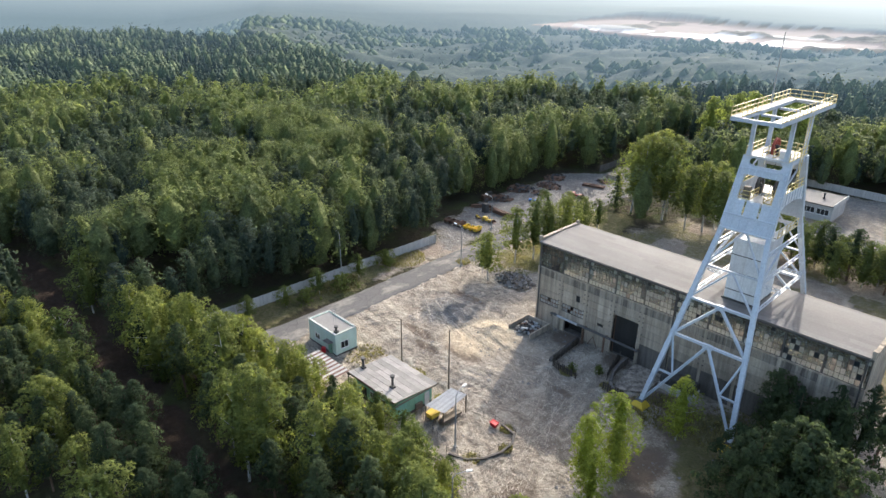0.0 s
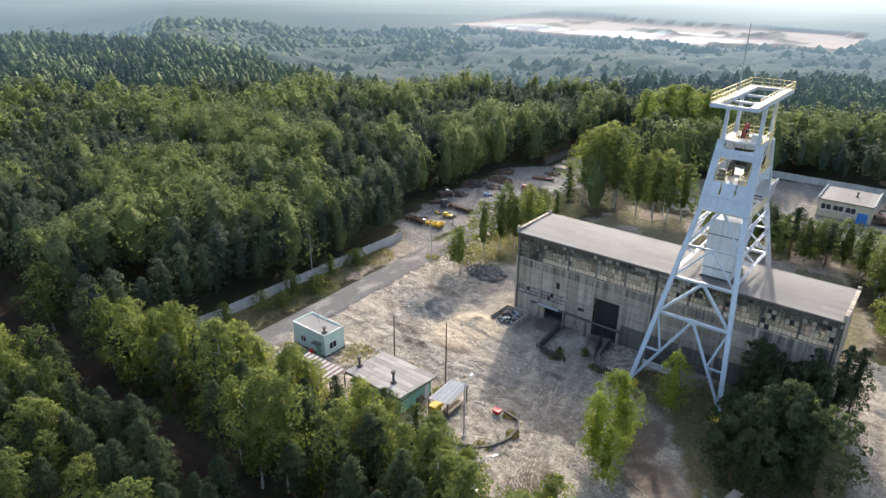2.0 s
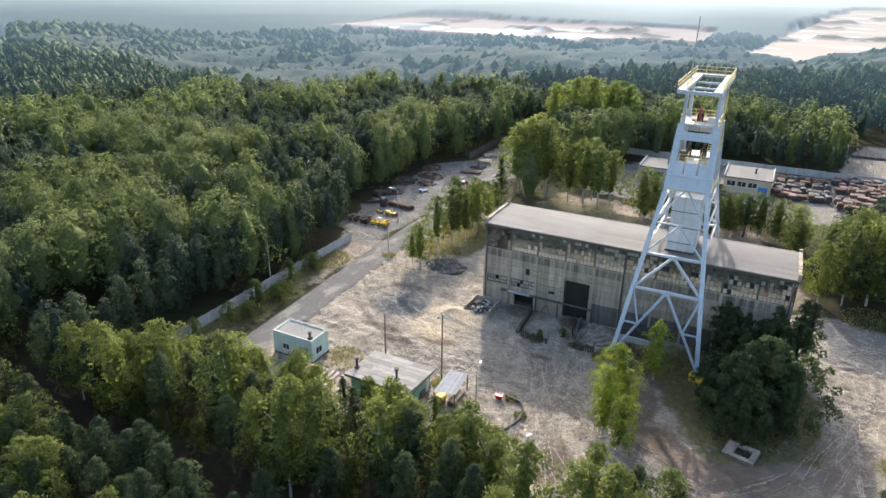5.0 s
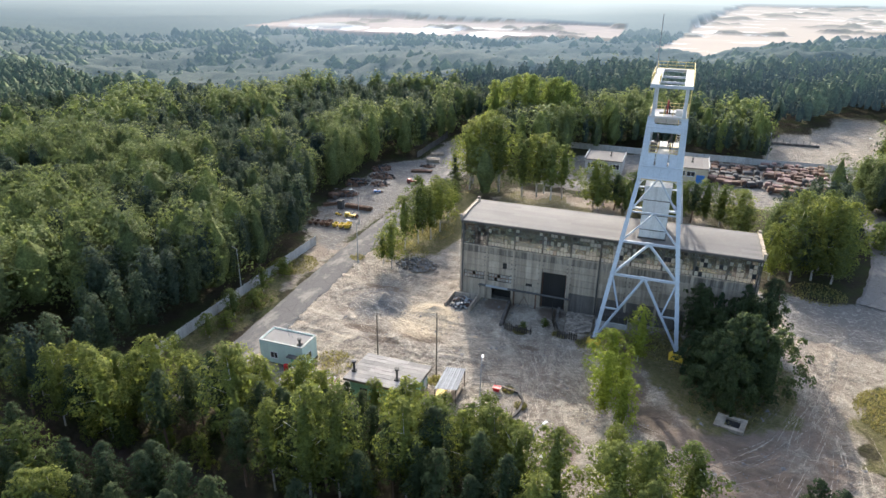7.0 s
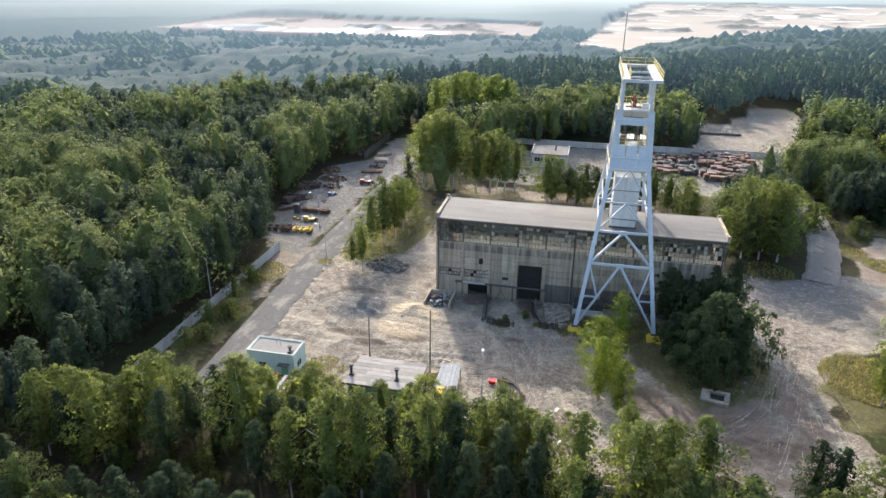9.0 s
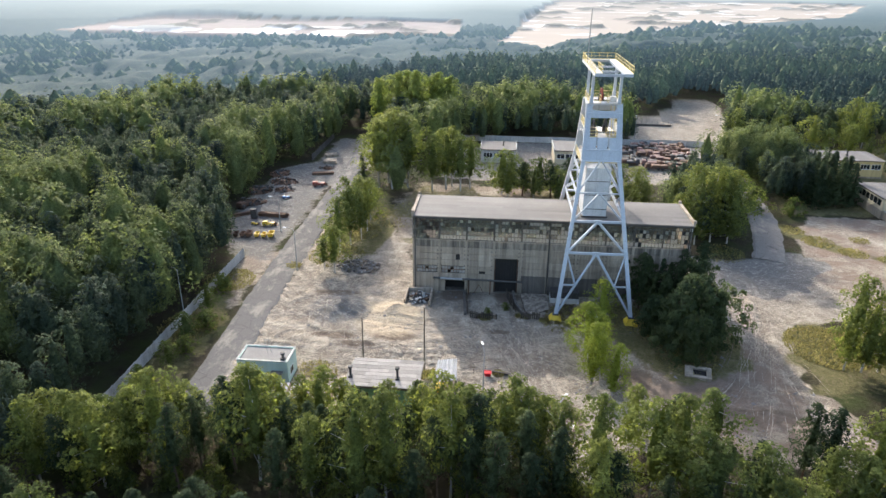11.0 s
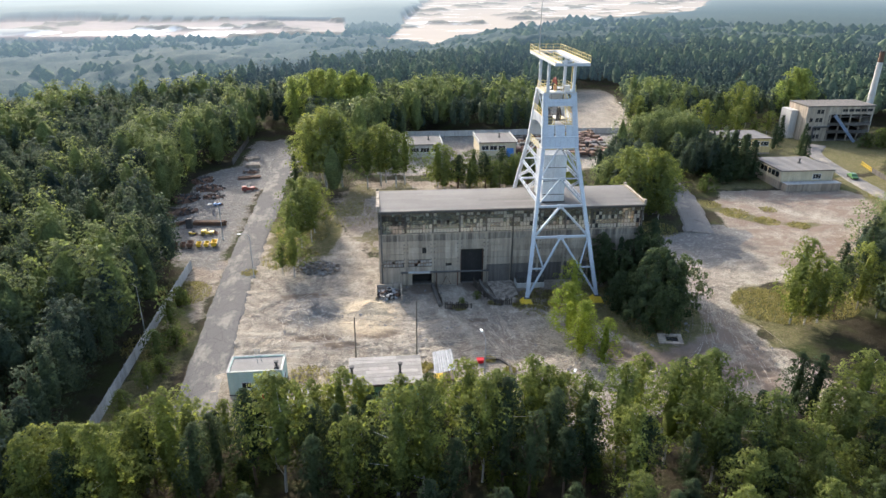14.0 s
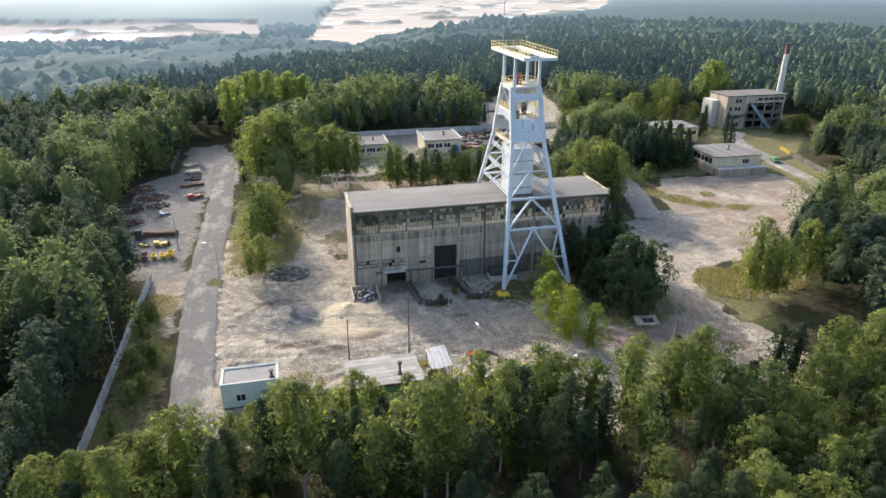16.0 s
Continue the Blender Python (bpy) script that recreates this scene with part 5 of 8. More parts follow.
def crown_core(kind, g, rings, seg, full):
    """The dense inside of a crown of height 1, lumpy as its boughs are, as loose triangles with their facing."""
    _, base, rad, _, _ = CROWNS[kind]
    phase = g.uniform(0, 6.28, 4)
    lump = 0.2 if rings > 4 else 0.08

    def point(a, t):
        w = full * rad * profile(kind, min(max(t, 0.0), 1.0)) * (1 + lump * math.sin(3 * a + phase[0] + 5 * t) + 0.7 * lump * math.sin(5 * a + phase[1] - 9 * t) + 0.5 * lump * math.sin(11 * t + phase[2]))
        return np.array((w * math.cos(a), w * math.sin(a), base + 0.02 + (0.90 - base) * t))

    rows = []
    for i in range(rings + 1):
        row = []
        for j in range(seg):
            a, t = 2 * math.pi * (j + 0.5 * (i % 2)) / seg + g.uniform(-0.2, 0.2), i / rings + g.uniform(-0.25, 0.25) / rings * (0 < i < rings)
            p = point(a, t)
            n = np.cross(point(a + 0.05, t) - point(a - 0.05, t), point(a, t + 0.03) - point(a, t - 0.03))
            n = n / (np.linalg.norm(n) + 1e-9) + np.array((0, 0, 0.1))
            row.append((p, n / np.linalg.norm(n)))
        rows.append(row)
    tri = []
    for a, b in zip(rows, rows[1:]):
        for j in range(seg):
            k = (j + 1) % seg
            tri += [a[j], a[k], b[k], a[j], b[k], b[j]]
    return np.array([p for p, _ in tri]), np.array([n for _, n in tri])


def crown_mesh(name, v, nrm, leaf, tint=None):
    """Leaves with the soft shading of the clump that they belong to."""
    me = fast_mesh(name, v, np.arange(len(v)).reshape(-1, 3), leaf, tint)
    me.polygons.foreach_set("use_smooth", np.ones(len(v) // 3, bool))
    at = me.attributes.new("custom_normal", "FLOAT_VECTOR", "POINT")
    at.data.foreach_set("vector", np.ascontiguousarray(nrm, dtype=np.float32).ravel())
    me.update()
    return me


def tree_meshes(kind, h, n, size, seed, bark, leaf):
    """Trunk and crown meshes of one tree."""
    g = np.random.default_rng(seed)
    p, ends, out = crown_points(kind, h, n, g)
    v, nrm = leaf_tris(p, size, g, out, 0.2 if kind in ("pine", "spruce") else 0.34)
    cv, cn = crown_core(kind, g, 5, 7, 0.28)
    crown = crown_mesh("crown", np.concatenate([v, cv * h]), np.concatenate([nrm, cn]), leaf)
    mb = MB()
    lean = g.uniform(-0.03, 0.03, 2) * h
    r0 = h * (0.011 if kind.endswith("birch") else 0.015)
    stems = 1 if kind != "willow" else 4
    for s in range(stems):
        off = g.uniform(-0.6, 0.6, 2) if stems > 1 else np.zeros(2)
        prev = Vector((off[0], off[1], -0.3))
        for k in range(1, 6):
            t = k / 5
            nxt = Vector((off[0] + lean[0] * math.sin(t * 2.2) * (1 + 4 * (stems > 1) * t), off[1] + lean[1] * t * (1 + 6 * (stems > 1) * t), h * 0.93 * t))
            limb(mb, prev, nxt, r0 * (1 - (k - 1) / 5.6), r0 * (1 - k / 5.6), 6)
            prev = nxt
    for e in ends[::7]:
        z0 = max(h * 0.12, e[2] - h * 0.10)
        limb(mb, (0, 0, z0), (e[0] * 0.95, e[1] * 0.95, e[2]), r0 * 0.34, r0 * 0.1, 3)
    return mb.mesh("trunk", bark), crown


def tree_kind(name, kind, h, n, size, count, seed, bark, leaf, label):
    """A few parent trees of one kind, kept as pairs of meshes."""
    return [(name, label, h, *tree_meshes(kind, h, n, size, seed + k, bark, leaf)) for k in range(count)]


BIRCH = tree_kind("birch_tree", "birch", 13.0, 2500, 0.34, 7, 100, bark_birch, leaf_birch, "slender birch with pale bark and loose yellow-green crown")
BELT = tree_kind("birch_tree", "belt_birch", 13.0, 2300, 0.32, 6, 150, bark_birch, leaf_birch, "tall birch with a bare lower stem and a yellow-green crown")
PINE = tree_kind("pine_tree", "pine", 13.0, 1700, 0.42, 6, 200, bark_pine, leaf_pine, "dark green pine with a bare lower trunk")
WILLOW = tree_kind("willow_bush", "willow", 9.0, 3600, 0.42, 3, 300, bark_pine, leaf_willow, "broad dark green willow bush with many stems")
SPRUCE = tree_kind("spruce_tree", "spruce", 12.0, 2400, 0.45, 2, 400, bark_pine, leaf_pine, "dense dark green spruce with a pointed crown")
POPLAR = tree_kind("poplar_tree", "poplar", 22.0, 2800, 0.70, 3, 500, bark_pine, leaf_bright, "tall bright yellow-green poplar")
YOUNG = tree_kind("birch_tree", "birch", 9.0, 3000, 0.21, 3, 650, bark_birch, leaf_young, "young yellow-green birch")
SHRUB = tree_kind("sallow_shrub", "willow", 4.0, 1300, 0.28, 3, 600, bark_pine, leaf_birch, "low leafy green shrub")
tree_rand = random.Random(21)


def plant(stock, x, y, h, group, label="", broad=1.0):
    name, text, h0, trunk, crown = tree_rand.choice(stock)
    s = h / h0
    wide = s * broad * tree_rand.uniform(0.88, 1.12)
    root = thing(name, label or text, "tree" if "shrub" not in name and "bush" not in name else "bush", group)
    z = float(ground_height(np.array([x]), np.array([y]))[0])
    root.matrix_basis = Matrix.LocRotScale((x, y, z), Euler((0, 0, tree_rand.uniform(0, 6.28))), (wide, wide, s))
    part("trunk", trunk, None, root)
    part("crown", crown, None, root)
    return root


# trees that stand by themselves in and round the yard
for x, y, h in ((-16.5, 5.6, 10.4), (-18.9, 6.6, 7.2), (-17.8, 15.5, 12.5), (-16.4, 20.0, 13.5), (-14.6, 23.0, 12.0), (-17.6, 25.5, 14.0), (-14.4, 28.5, 13.0), (-16.8, 32.0, 12.5), (-15.0, 36.0, 10.5), (-18.2, 39.0, 9.5), (-15.6, 43.0, 8.5)):
    plant(BELT, x, y, h, "trees on the road island", broad=1.35 if h < 11 else 1.15)
plant(SPRUCE, -21.6, 60.5, 10.0, "trees on the road island", broad=1.25)
for x, y, h in ((-17.5, 61, 19), (-13.5, 60, 21), (-9.5, 62, 20.5), (-15.5, 66, 21), (-18.5, 67, 18.5), (-11.0, 67, 20)):
    plant(BELT, x, y, h, "tall birches behind the hall", broad=1.25)
for x, y, h in ((-2.5, 60, 15.5), (1.2, 61.5, 17), (5.2, 60.5, 16), (2.5, 65, 16.5), (7.8, 63.0, 14.5)):
    plant(BELT, x, y, h, "birch clump behind the hall", broad=1.2)
for x, y, h in ((30.0, -28.8, 10.6), (32.6, -31.6, 8.8), (30.2, -22.0, 10.4), (33.4, -12.5, 9.6), (31.8, -25.0, 8.4)):
    plant(YOUNG, x, y, h, "young birches by the headframe", "young yellow-green birch beside the headframe footing", broad=1.15)
for x, y, h in ((43.8, -17.0, 10.0), (48.2, -14.2, 11.5), (46.0, -21.0, 8.5), (51.2, -15.5, 10.5), (41.6, -13.0, 7.5)):
    plant(WILLOW, x, y, h, "bushes by the hall end", broad=0.82)
for x, y, h in ((42.2, -2.4, 9.5), (47.4, -5.0, 10.0), (50.2, -5.6, 10.5), (44.4, -7.0, 8.5)):
    plant(WILLOW, x, y, h, "trees against the hall front", broad=0.7)
for x, y, h in ((41.5, -3.4, 11.0), (44.8, -4.6, 10.5), (48.6, -3.2, 12.0), (51.5, -2.2, 13.0), (53.0, 1.0, 11.5), (46.5, -2.6, 9.0)):
    plant(SPRUCE if x in (44.8, 46.5) else PINE, x, y, h, "trees against the hall front")
for x, y, h in ((69.2, -20.6, 16.0), (71.6, -21.0, 13.0), (74.2, -20.6, 11.0)):
    plant(BIRCH, x, y, h, "trees in the meadow", broad=1.0)
for x, y, h in ((78.5, -18.6, 11.5), (80.5, -15.5, 12.5), (85.5, -20.0, 12.5), (86.5, -13.0, 14.5), (84.0, -17.0, 13.0)):
    plant(PINE if x in (78.5, 80.5, 86.5) else BIRCH, x, y, h, "trees in the meadow", broad=1.0)
for x, y, h in ((-33.4, -30.0, 4.5), (-34.0, -22.5, 5.5), (-32.6, -18.0, 3.4), (-34.8, -12.5, 5.2), (-32.8, -26.0, 3.0), (-35.4, -5.0, 3.6), (-34.2, -37.0, 5.0)):
    plant(SHRUB if h < 4.2 else BIRCH, x, y, h, "saplings along the concrete fence", broad=1.4)
for x, y, h in ((-28, 124, 20), (-22, 127, 22), (-15, 123, 23), (-9, 126, 22), (-3, 124, 21), (-18, 132, 22), (-8, 133, 21)):
    plant(POPLAR, x, y, h, "bright poplars beyond the back fence", broad=1.0)
for x, y, h in ((16.5, 59.0, 12.5), (19.0, 61.0, 10.5), (18.0, 56.5, 8.5), (22.0, 58.5, 9.5), (25.0, 56.5, 9.0), (26.5, 60.5, 10.0), (29.5, 57.5, 10.5), (31.5, 54.5, 9.0), (33.5, 57.5, 11.5), (36.5, 56.0, 10.0), (38.5, 59.5, 9.5), (40.5, 56.0, 10.0), (43.5, 58.5, 10.5), (47.0, 56.0, 10.5), (22.5, 63.0, 7.5), (31.0, 62.5, 7.5), (37.0, 63.0, 7.0), (50.5, 52.0, 11.0), (51.5, 47.0, 9.0)):
    plant(SHRUB if h < 8 else (PINE if x in (33.5, 29.5, 22.0, 40.5) else BIRCH), x, y, h, "scrub behind the hall", broad=0.9 if h < 8 else 1.5)
for x, y, h in ((59.5, 28.5, 16.0), (63.5, 30.5, 17.5), (67.0, 30.0, 16.0), (65.5, 36.0, 17.0), (60.5, 37.0, 16.5), (55.5, 27.5, 12.0), (69.5, 38.0, 15.0)):
    plant(BIRCH, x, y, h, "tall birches by the hall end", broad=1.15)
for x, y, h in ((80.0, 53.0, 6.5), (88.5, 50.0, 5.0), (170, 90, 7.0), (176, 92, 6.5), (166, 92, 5.0)):
    plant(SHRUB, x, y, h, "scrub by the sheds")
for x, y, h in ((118, 112, 13), (124, 116, 14.5), (130, 111, 11), (112, 119, 12), (104, 121, 12), (97, 122, 13), (134, 106, 7.5), (143, 113, 8.5), (121, 108, 10)):
    plant(PINE if x in (124, 104) else BIRCH, x, y, h, "trees beside the mill", broad=1.3)
for x, y, h in ((163, 131, 21), (158, 128, 17), (168, 134, 20), (140, 123, 16), (134, 120, 18), (131, 123, 14)):
    plant(POPLAR if x > 150 else BIRCH, x, y, h, "tall trees by the mill", broad=1.1)

# woods: every clearing of the plan is kept free
MIDDLE = [(57, 27), (69, 29), (75, 50), (79, 76), (92, 66), (103, 65), (106, 80), (98, 94), (86, 92), (74, 78), (61, 60), (55, 42)]
CLEAR = [YARD, STORE, SHEDS, GRAVEL, FIELD, BACK, VERGE, ISLAND, MEADOW, TRACK, APRON, EASTLAWN, [(-32, -41), (-20, -41), (-20, 0), (-32, 0)], [(46, 12), (92, 12), (106, 46), (92, 118), (46, 118)],
         [(86, 40), (136, 40), (150, 60), (190, 86), (190, 122), (150, 124), (90, 122)], [(116, -20), (126, -20), (142, 30), (130, 34)], [(138, 14), (168, 14), (168, 64), (148, 64)], [(-24, 56), (8, 56), (8, 90), (-24, 90)], [(26, -51), (29.5, -51), (29.5, -40), (26, -40)],
         [(-16, 58), (54, 58), (54, 82), (-16, 82)], [(-33, -2), (-22, -2), (-21, 60), (-24, 125), (-42, 125)]]


def wood_points(x0, x1, y0, y1, step, seed):
    g = np.random.default_rng(seed)
    X, Y = np.meshgrid(np.arange(x0, x1, step), np.arange(y0, y1, step), indexing="ij")
    X = X.ravel() + g.uniform(-0.42, 0.42, X.size) * step
    Y = Y.ravel() + g.uniform(-0.42, 0.42, Y.size) * step
    keep = np.ones(X.size, bool)
    for pts in CLEAR:
        keep &= poly_distance(X, Y, pts) > 0.9
    return X[keep], Y[keep]


count = {"birch": 0, "pine": 0}
X, Y = wood_points(-58, 100, -80, -40, 3.5, 41)
bir = value_noise(X, Y, 14.0, 51)
for x, y, b in zip(X, Y, bir):
    strip = y > -57.5
    if y < -72 and -12 < x < 24 or (x > 29 and strip and tree_rand.random() < 0.55):
        continue
    birch = tree_rand.random() < ((0.78 if x > 28 else 0.42 + 0.6 * b if x < -22 else 0.25 + 0.75 * b + 0.02 * (y + 50)) if strip else (0.10 + 0.35 * b + (0.35 if x > 30 else 0)))
    kind = "birch" if birch else "pine"
    if count[kind] >= 300:
        continue
    count[kind] += 1
    if strip:
        top = float(np.interp(x, [-58, -39, -25, -15, 0, 20, 40, 57, 80], [6.5, 7.5, 11.0, 12.5, 13.5, 13.5, 15, 13, 13])) - 0.85 * (float(y) + 48)
        h = min(top, 15.0) * tree_rand.uniform(0.72, 1.0)
        if h < 3.5:
            continue
    else:
        h = tree_rand.uniform(8.5, 12.0)
    plant((BELT if strip and y < -43 and x > -18 else BIRCH) if birch else PINE, float(x), float(y), h * (1.08 if strip and birch else 0.92), "belt of trees along the forest track" if strip else "young wood south of the track", broad=1.05 if strip else 1.15)
under = random.Random(33)
for k in range(46):
    plant(SHRUB, under.uniform(-34, 30), under.uniform(-56, -46.5), under.uniform(1.8, 3.4), "undergrowth below the belt of trees", "low dark green shrub below the birches")
for x, y, h in ((100, 62, 12), (102.5, 64, 13), (105, 62, 12.5), (104, 67, 13), (98, 65, 11), (95, 60, 12.5), (97, 56.5, 12), (106.5, 58.5, 12), (108, 66, 12), (93, 64, 13), (95.5, 69, 13), (106, 70, 12), (101, 69, 12), (103, 58.5, 12.5), (99.5, 58, 11), (132, 74, 9), (136, 82, 8), (133, 92, 9), (146, 96, 8), (140, 100, 10)):
    plant(SPRUCE, x, y, h, "dark spruces by the works buildings", broad=1.2)


def stand(X, Y, mean_h, n, size, seed, birch_share, clumps, core, slim=0.34, broad=1.0, ground_z=None, rim=None):
    """Leaves, facing and tint of many trees together."""
    g = np.random.default_rng(seed)
    stock = []
    for k in range(16 if rim is not None else 8):
        kind = ("" if k > 7 else "wood_") + ("birch" if k % 2 else "pine")
        gk = np.random.default_rng(seed + 10 + k)
        cv, cn = crown_core(kind, gk, core[0], core[1], core[2] * (0.8 if k > 7 else 1.0))
        if n:
            p, _, out = crown_points(kind, 1.0, n, gk, clumps)
            v, nrm = leaf_tris(p, size / mean_h, gk, out, slim)
            cv, cn = np.concatenate([v, cv]), np.concatenate([nrm, cn])
        stock.append((cv, cn))
    share = value_noise(X, Y, 22.0, seed + 3)
    vs, ns, ts = [], [], []
    for i, (x, y, s) in enumerate(zip(X, Y, share)):
        birch = g.random() < birch_share * min(max((s - 0.46) * 7.0, 0.08), 2.3)
        v, nr = stock[2 * g.integers(0, 4) + int(birch) + (8 if rim is not None and rim[i] else 0)]
        h = mean_h * g.uniform(0.76, 1.14) * (1.12 if birch else 0.92)
        w = h * broad * (g.uniform(1.0, 1.4) if birch else g.uniform(0.95, 1.25))
        a = g.uniform(0, 6.28)
        c, s2 = math.cos(a), math.sin(a)
        q, m = np.empty_like(v), np.empty_like(v)
        q[:, 0], q[:, 1], q[:, 2] = (v[:, 0] * c - v[:, 1] * s2) * w + x, (v[:, 0] * s2 + v[:, 1] * c) * w + y, v[:, 2] * h + (0 if ground_z is None else ground_z[i])
        m[:, 0], m[:, 1], m[:, 2] = nr[:, 0] * c - nr[:, 1] * s2, nr[:, 0] * s2 + nr[:, 1] * c, nr[:, 2]
        vs.append(q)
        ns.append(m)
        ts.append(np.full(len(v), g.uniform(0.5, 1.0) if birch else g.uniform(0.0, 0.32)))
    return np.concatenate(vs), np.concatenate(ns), np.concatenate(ts)


def woods(name, X, Y, mean_h, n, size, seed, label, birch_share, clumps=30, core=(5, 7, 0.56), broad=1.0):
    """A joined stand of many trees; those along a clearing carry their crowns down to the ground."""
    rim = np.zeros(X.size, bool)
    for pts in CLEAR:
        rim |= poly_distance(X, Y, pts) < 5.0
    v, nrm, tint = stand(X, Y, mean_h, n, size, seed, birch_share, clumps, core, broad=broad, rim=rim)
    tagged(new(name, crown_mesh(name, v, nrm, leaf_wood, tint)), label, "forest", kind="stuff")


def wedge(X, Y, lo, hi):
    dx, dy = X - 20, Y + 100
    r, a = np.hypot(dx, dy), np.degrees(np.arctan2(dx, dy))
    return (r >= lo) & (r < np.minimum(hi, far_edge(a))) & (a > -86) & (a < 54)


def inside(X, Y, pts):
    return poly_distance(X, Y, pts) < -0.4


g = np.random.default_rng(62)
X, Y = g.uniform(62, 128, 640), g.uniform(-78, 9, 640)
k = inside(X, Y, [(81, -40), (79, -30), (84, -20), (89, -10), (93, -1), (103, 6), (115, 9), (128, 8), (128, -78), (102, -78), (100, -40)])
woods("young_wood", X[k], Y[k], 12.0, 560, 0.40, 85, "mixed young wood of pines and birches east of the yard", 0.6)
X, Y = g.uniform(46, 110, 560), g.uniform(24, 104, 560)
k = inside(X, Y, MIDDLE) | inside(X, Y, [(86, 54), (106, 64), (107, 100), (94, 103), (93, 84), (85, 80)])
woods("birch_grove", X[k], Y[k], 12.0, 760, 0.38, 87, "grove of birches and pines between the hall and the works", 0.95, broad=0.95)
X, Y = g.uniform(140, 168, 170), g.uniform(14, 62, 170)
k = inside(X, Y, [(141.5, 14), (150, 60), (168, 60), (168, 14)])
woods("birch_belt", X[k], Y[k], 14.0, 560, 0.48, 89, "belt of tall birches behind the concrete fence", 1.6)

X, Y = wood_points(-125, 30, -56, 150, 4.1, 71)
k = wedge(X, Y, 0, 400) & ~((X > -58) & (Y < -39))
near_k = np.hypot(X, Y + 100) < 185
row = np.arange(-54, 14, 3.7)
g = np.random.default_rng(74)
X, Y = np.concatenate([X, -41.2 + g.uniform(-1.0, 1.0, row.size)]), np.concatenate([Y, row + g.uniform(-1, 1, row.size)])
k, near_k = np.concatenate([k, row > -99]), np.concatenate([near_k, row > -99])
woods("forest_edge", X[k & near_k], Y[k & near_k], 15.0, 760, 0.40, 81, "forest edge of dark pines and yellow-green birches", 0.50, 36)
woods("birch_forest", X[k & ~near_k], Y[k & ~near_k], 14.5, 330, 0.54, 82, "forest of dark pines and yellow-green birches", 0.42, 28)
X, Y = wood_points(-280, 230, -105, 190, 4.2, 72)
k = wedge(X, Y, 0, 275) & ~((X > -125) & (X < 30) & (Y > -56) & (Y < 150)) & ~((X > -58) & (X < 118) & (Y < -39)) & ~((X > -2) & (X < 150) & (Y < 60))
woods("pine_forest", X[k], Y[k], 13.5, 120, 0.78, 83, "dense mixed forest of dark pines and lighter birches", 0.32, 20, (4, 6, 0.6))


def tufts():
    """Dry grass and weeds along the edges of the yard."""
    g = np.random.default_rng(5)
    spots = [(-11, -29.5, 3.4, 450), (-2, -28.6, 3.0, 350), (6.6, -28, 1.2, 200), (-25.6, 8, 1.6, 420), (14.0, -9.6, 1.3, 420), (20.4, -8.6, 1.2, 300), (24.4, -10.0, 1.1, 260), (29, -8, 4.5, 1500), (16.5, -26.9, 0.9, 160), (19.0, -30.0, 0.9, 200), (17.2, -34.6, 1.1, 220), (5.8, -28.4, 1.4, 320), (-36, -18, 5, 1500), (-36, 0, 5, 1200), (70, -14, 7, 3200), (79, -13, 7, 2600), (88, 33, 3.5, 500), (93, 27, 3, 400), (99, 23.5, 2.5, 300), (98, 35, 2.2, 220), (85, 40, 3, 300), (140, 40, 4, 500), (-18, 14, 6, 1200), (-17, 28, 6, 1500), (46, -20, 5, 900), (38, -6, 6, 1500), (20, 14, 12, 700), (27, -12, 3, 300), (-7, 40, 9, 900), (136, 40, 6, 900), (64, 24, 5, 700)]
    ps = []
    for x, y, r, n in spots:
        a, d = g.uniform(0, 6.28, n), r * np.sqrt(g.random(n))
        ps.append(np.stack([x + d * np.cos(a), y + d * np.sin(a), np.zeros(n)], -1))
    p = np.concatenate(ps)
    p[:, 2] = ground_height(p[:, 0], p[:, 1]) - 0.02
    n = len(p)
    h = g.uniform(0.15, 0.5, n)
    a = g.uniform(0, 6.28, n)
    d = np.stack([np.cos(a), np.sin(a), np.zeros(n)], -1) * 0.13
    tip = p + np.stack([g.normal(0, 0.12, n), g.normal(0, 0.12, n), h], -1)
    v = np.stack([p + d, p - d, tip], 1).reshape(-1, 3)
    me = fast_mesh("dry_grass", v, np.arange(3 * n).reshape(-1, 3), grass_mat, np.repeat(g.random(n), 3))
    tagged(new("dry_grass", me), "tufts of dry yellow-green grass and weeds", "grass", kind="stuff")


tufts()


# ---- far distance ----
QUARRY = [(-400, 500), (-345, 482), (-40, 466), (-20, 480), (-30, 640), (-380, 660)]
PIT = [(15, 440), (48, 412), (114, 440), (190, 556), (420, 760), (640, 1150), (560, 1250), (110, 1220), (40, 700)]


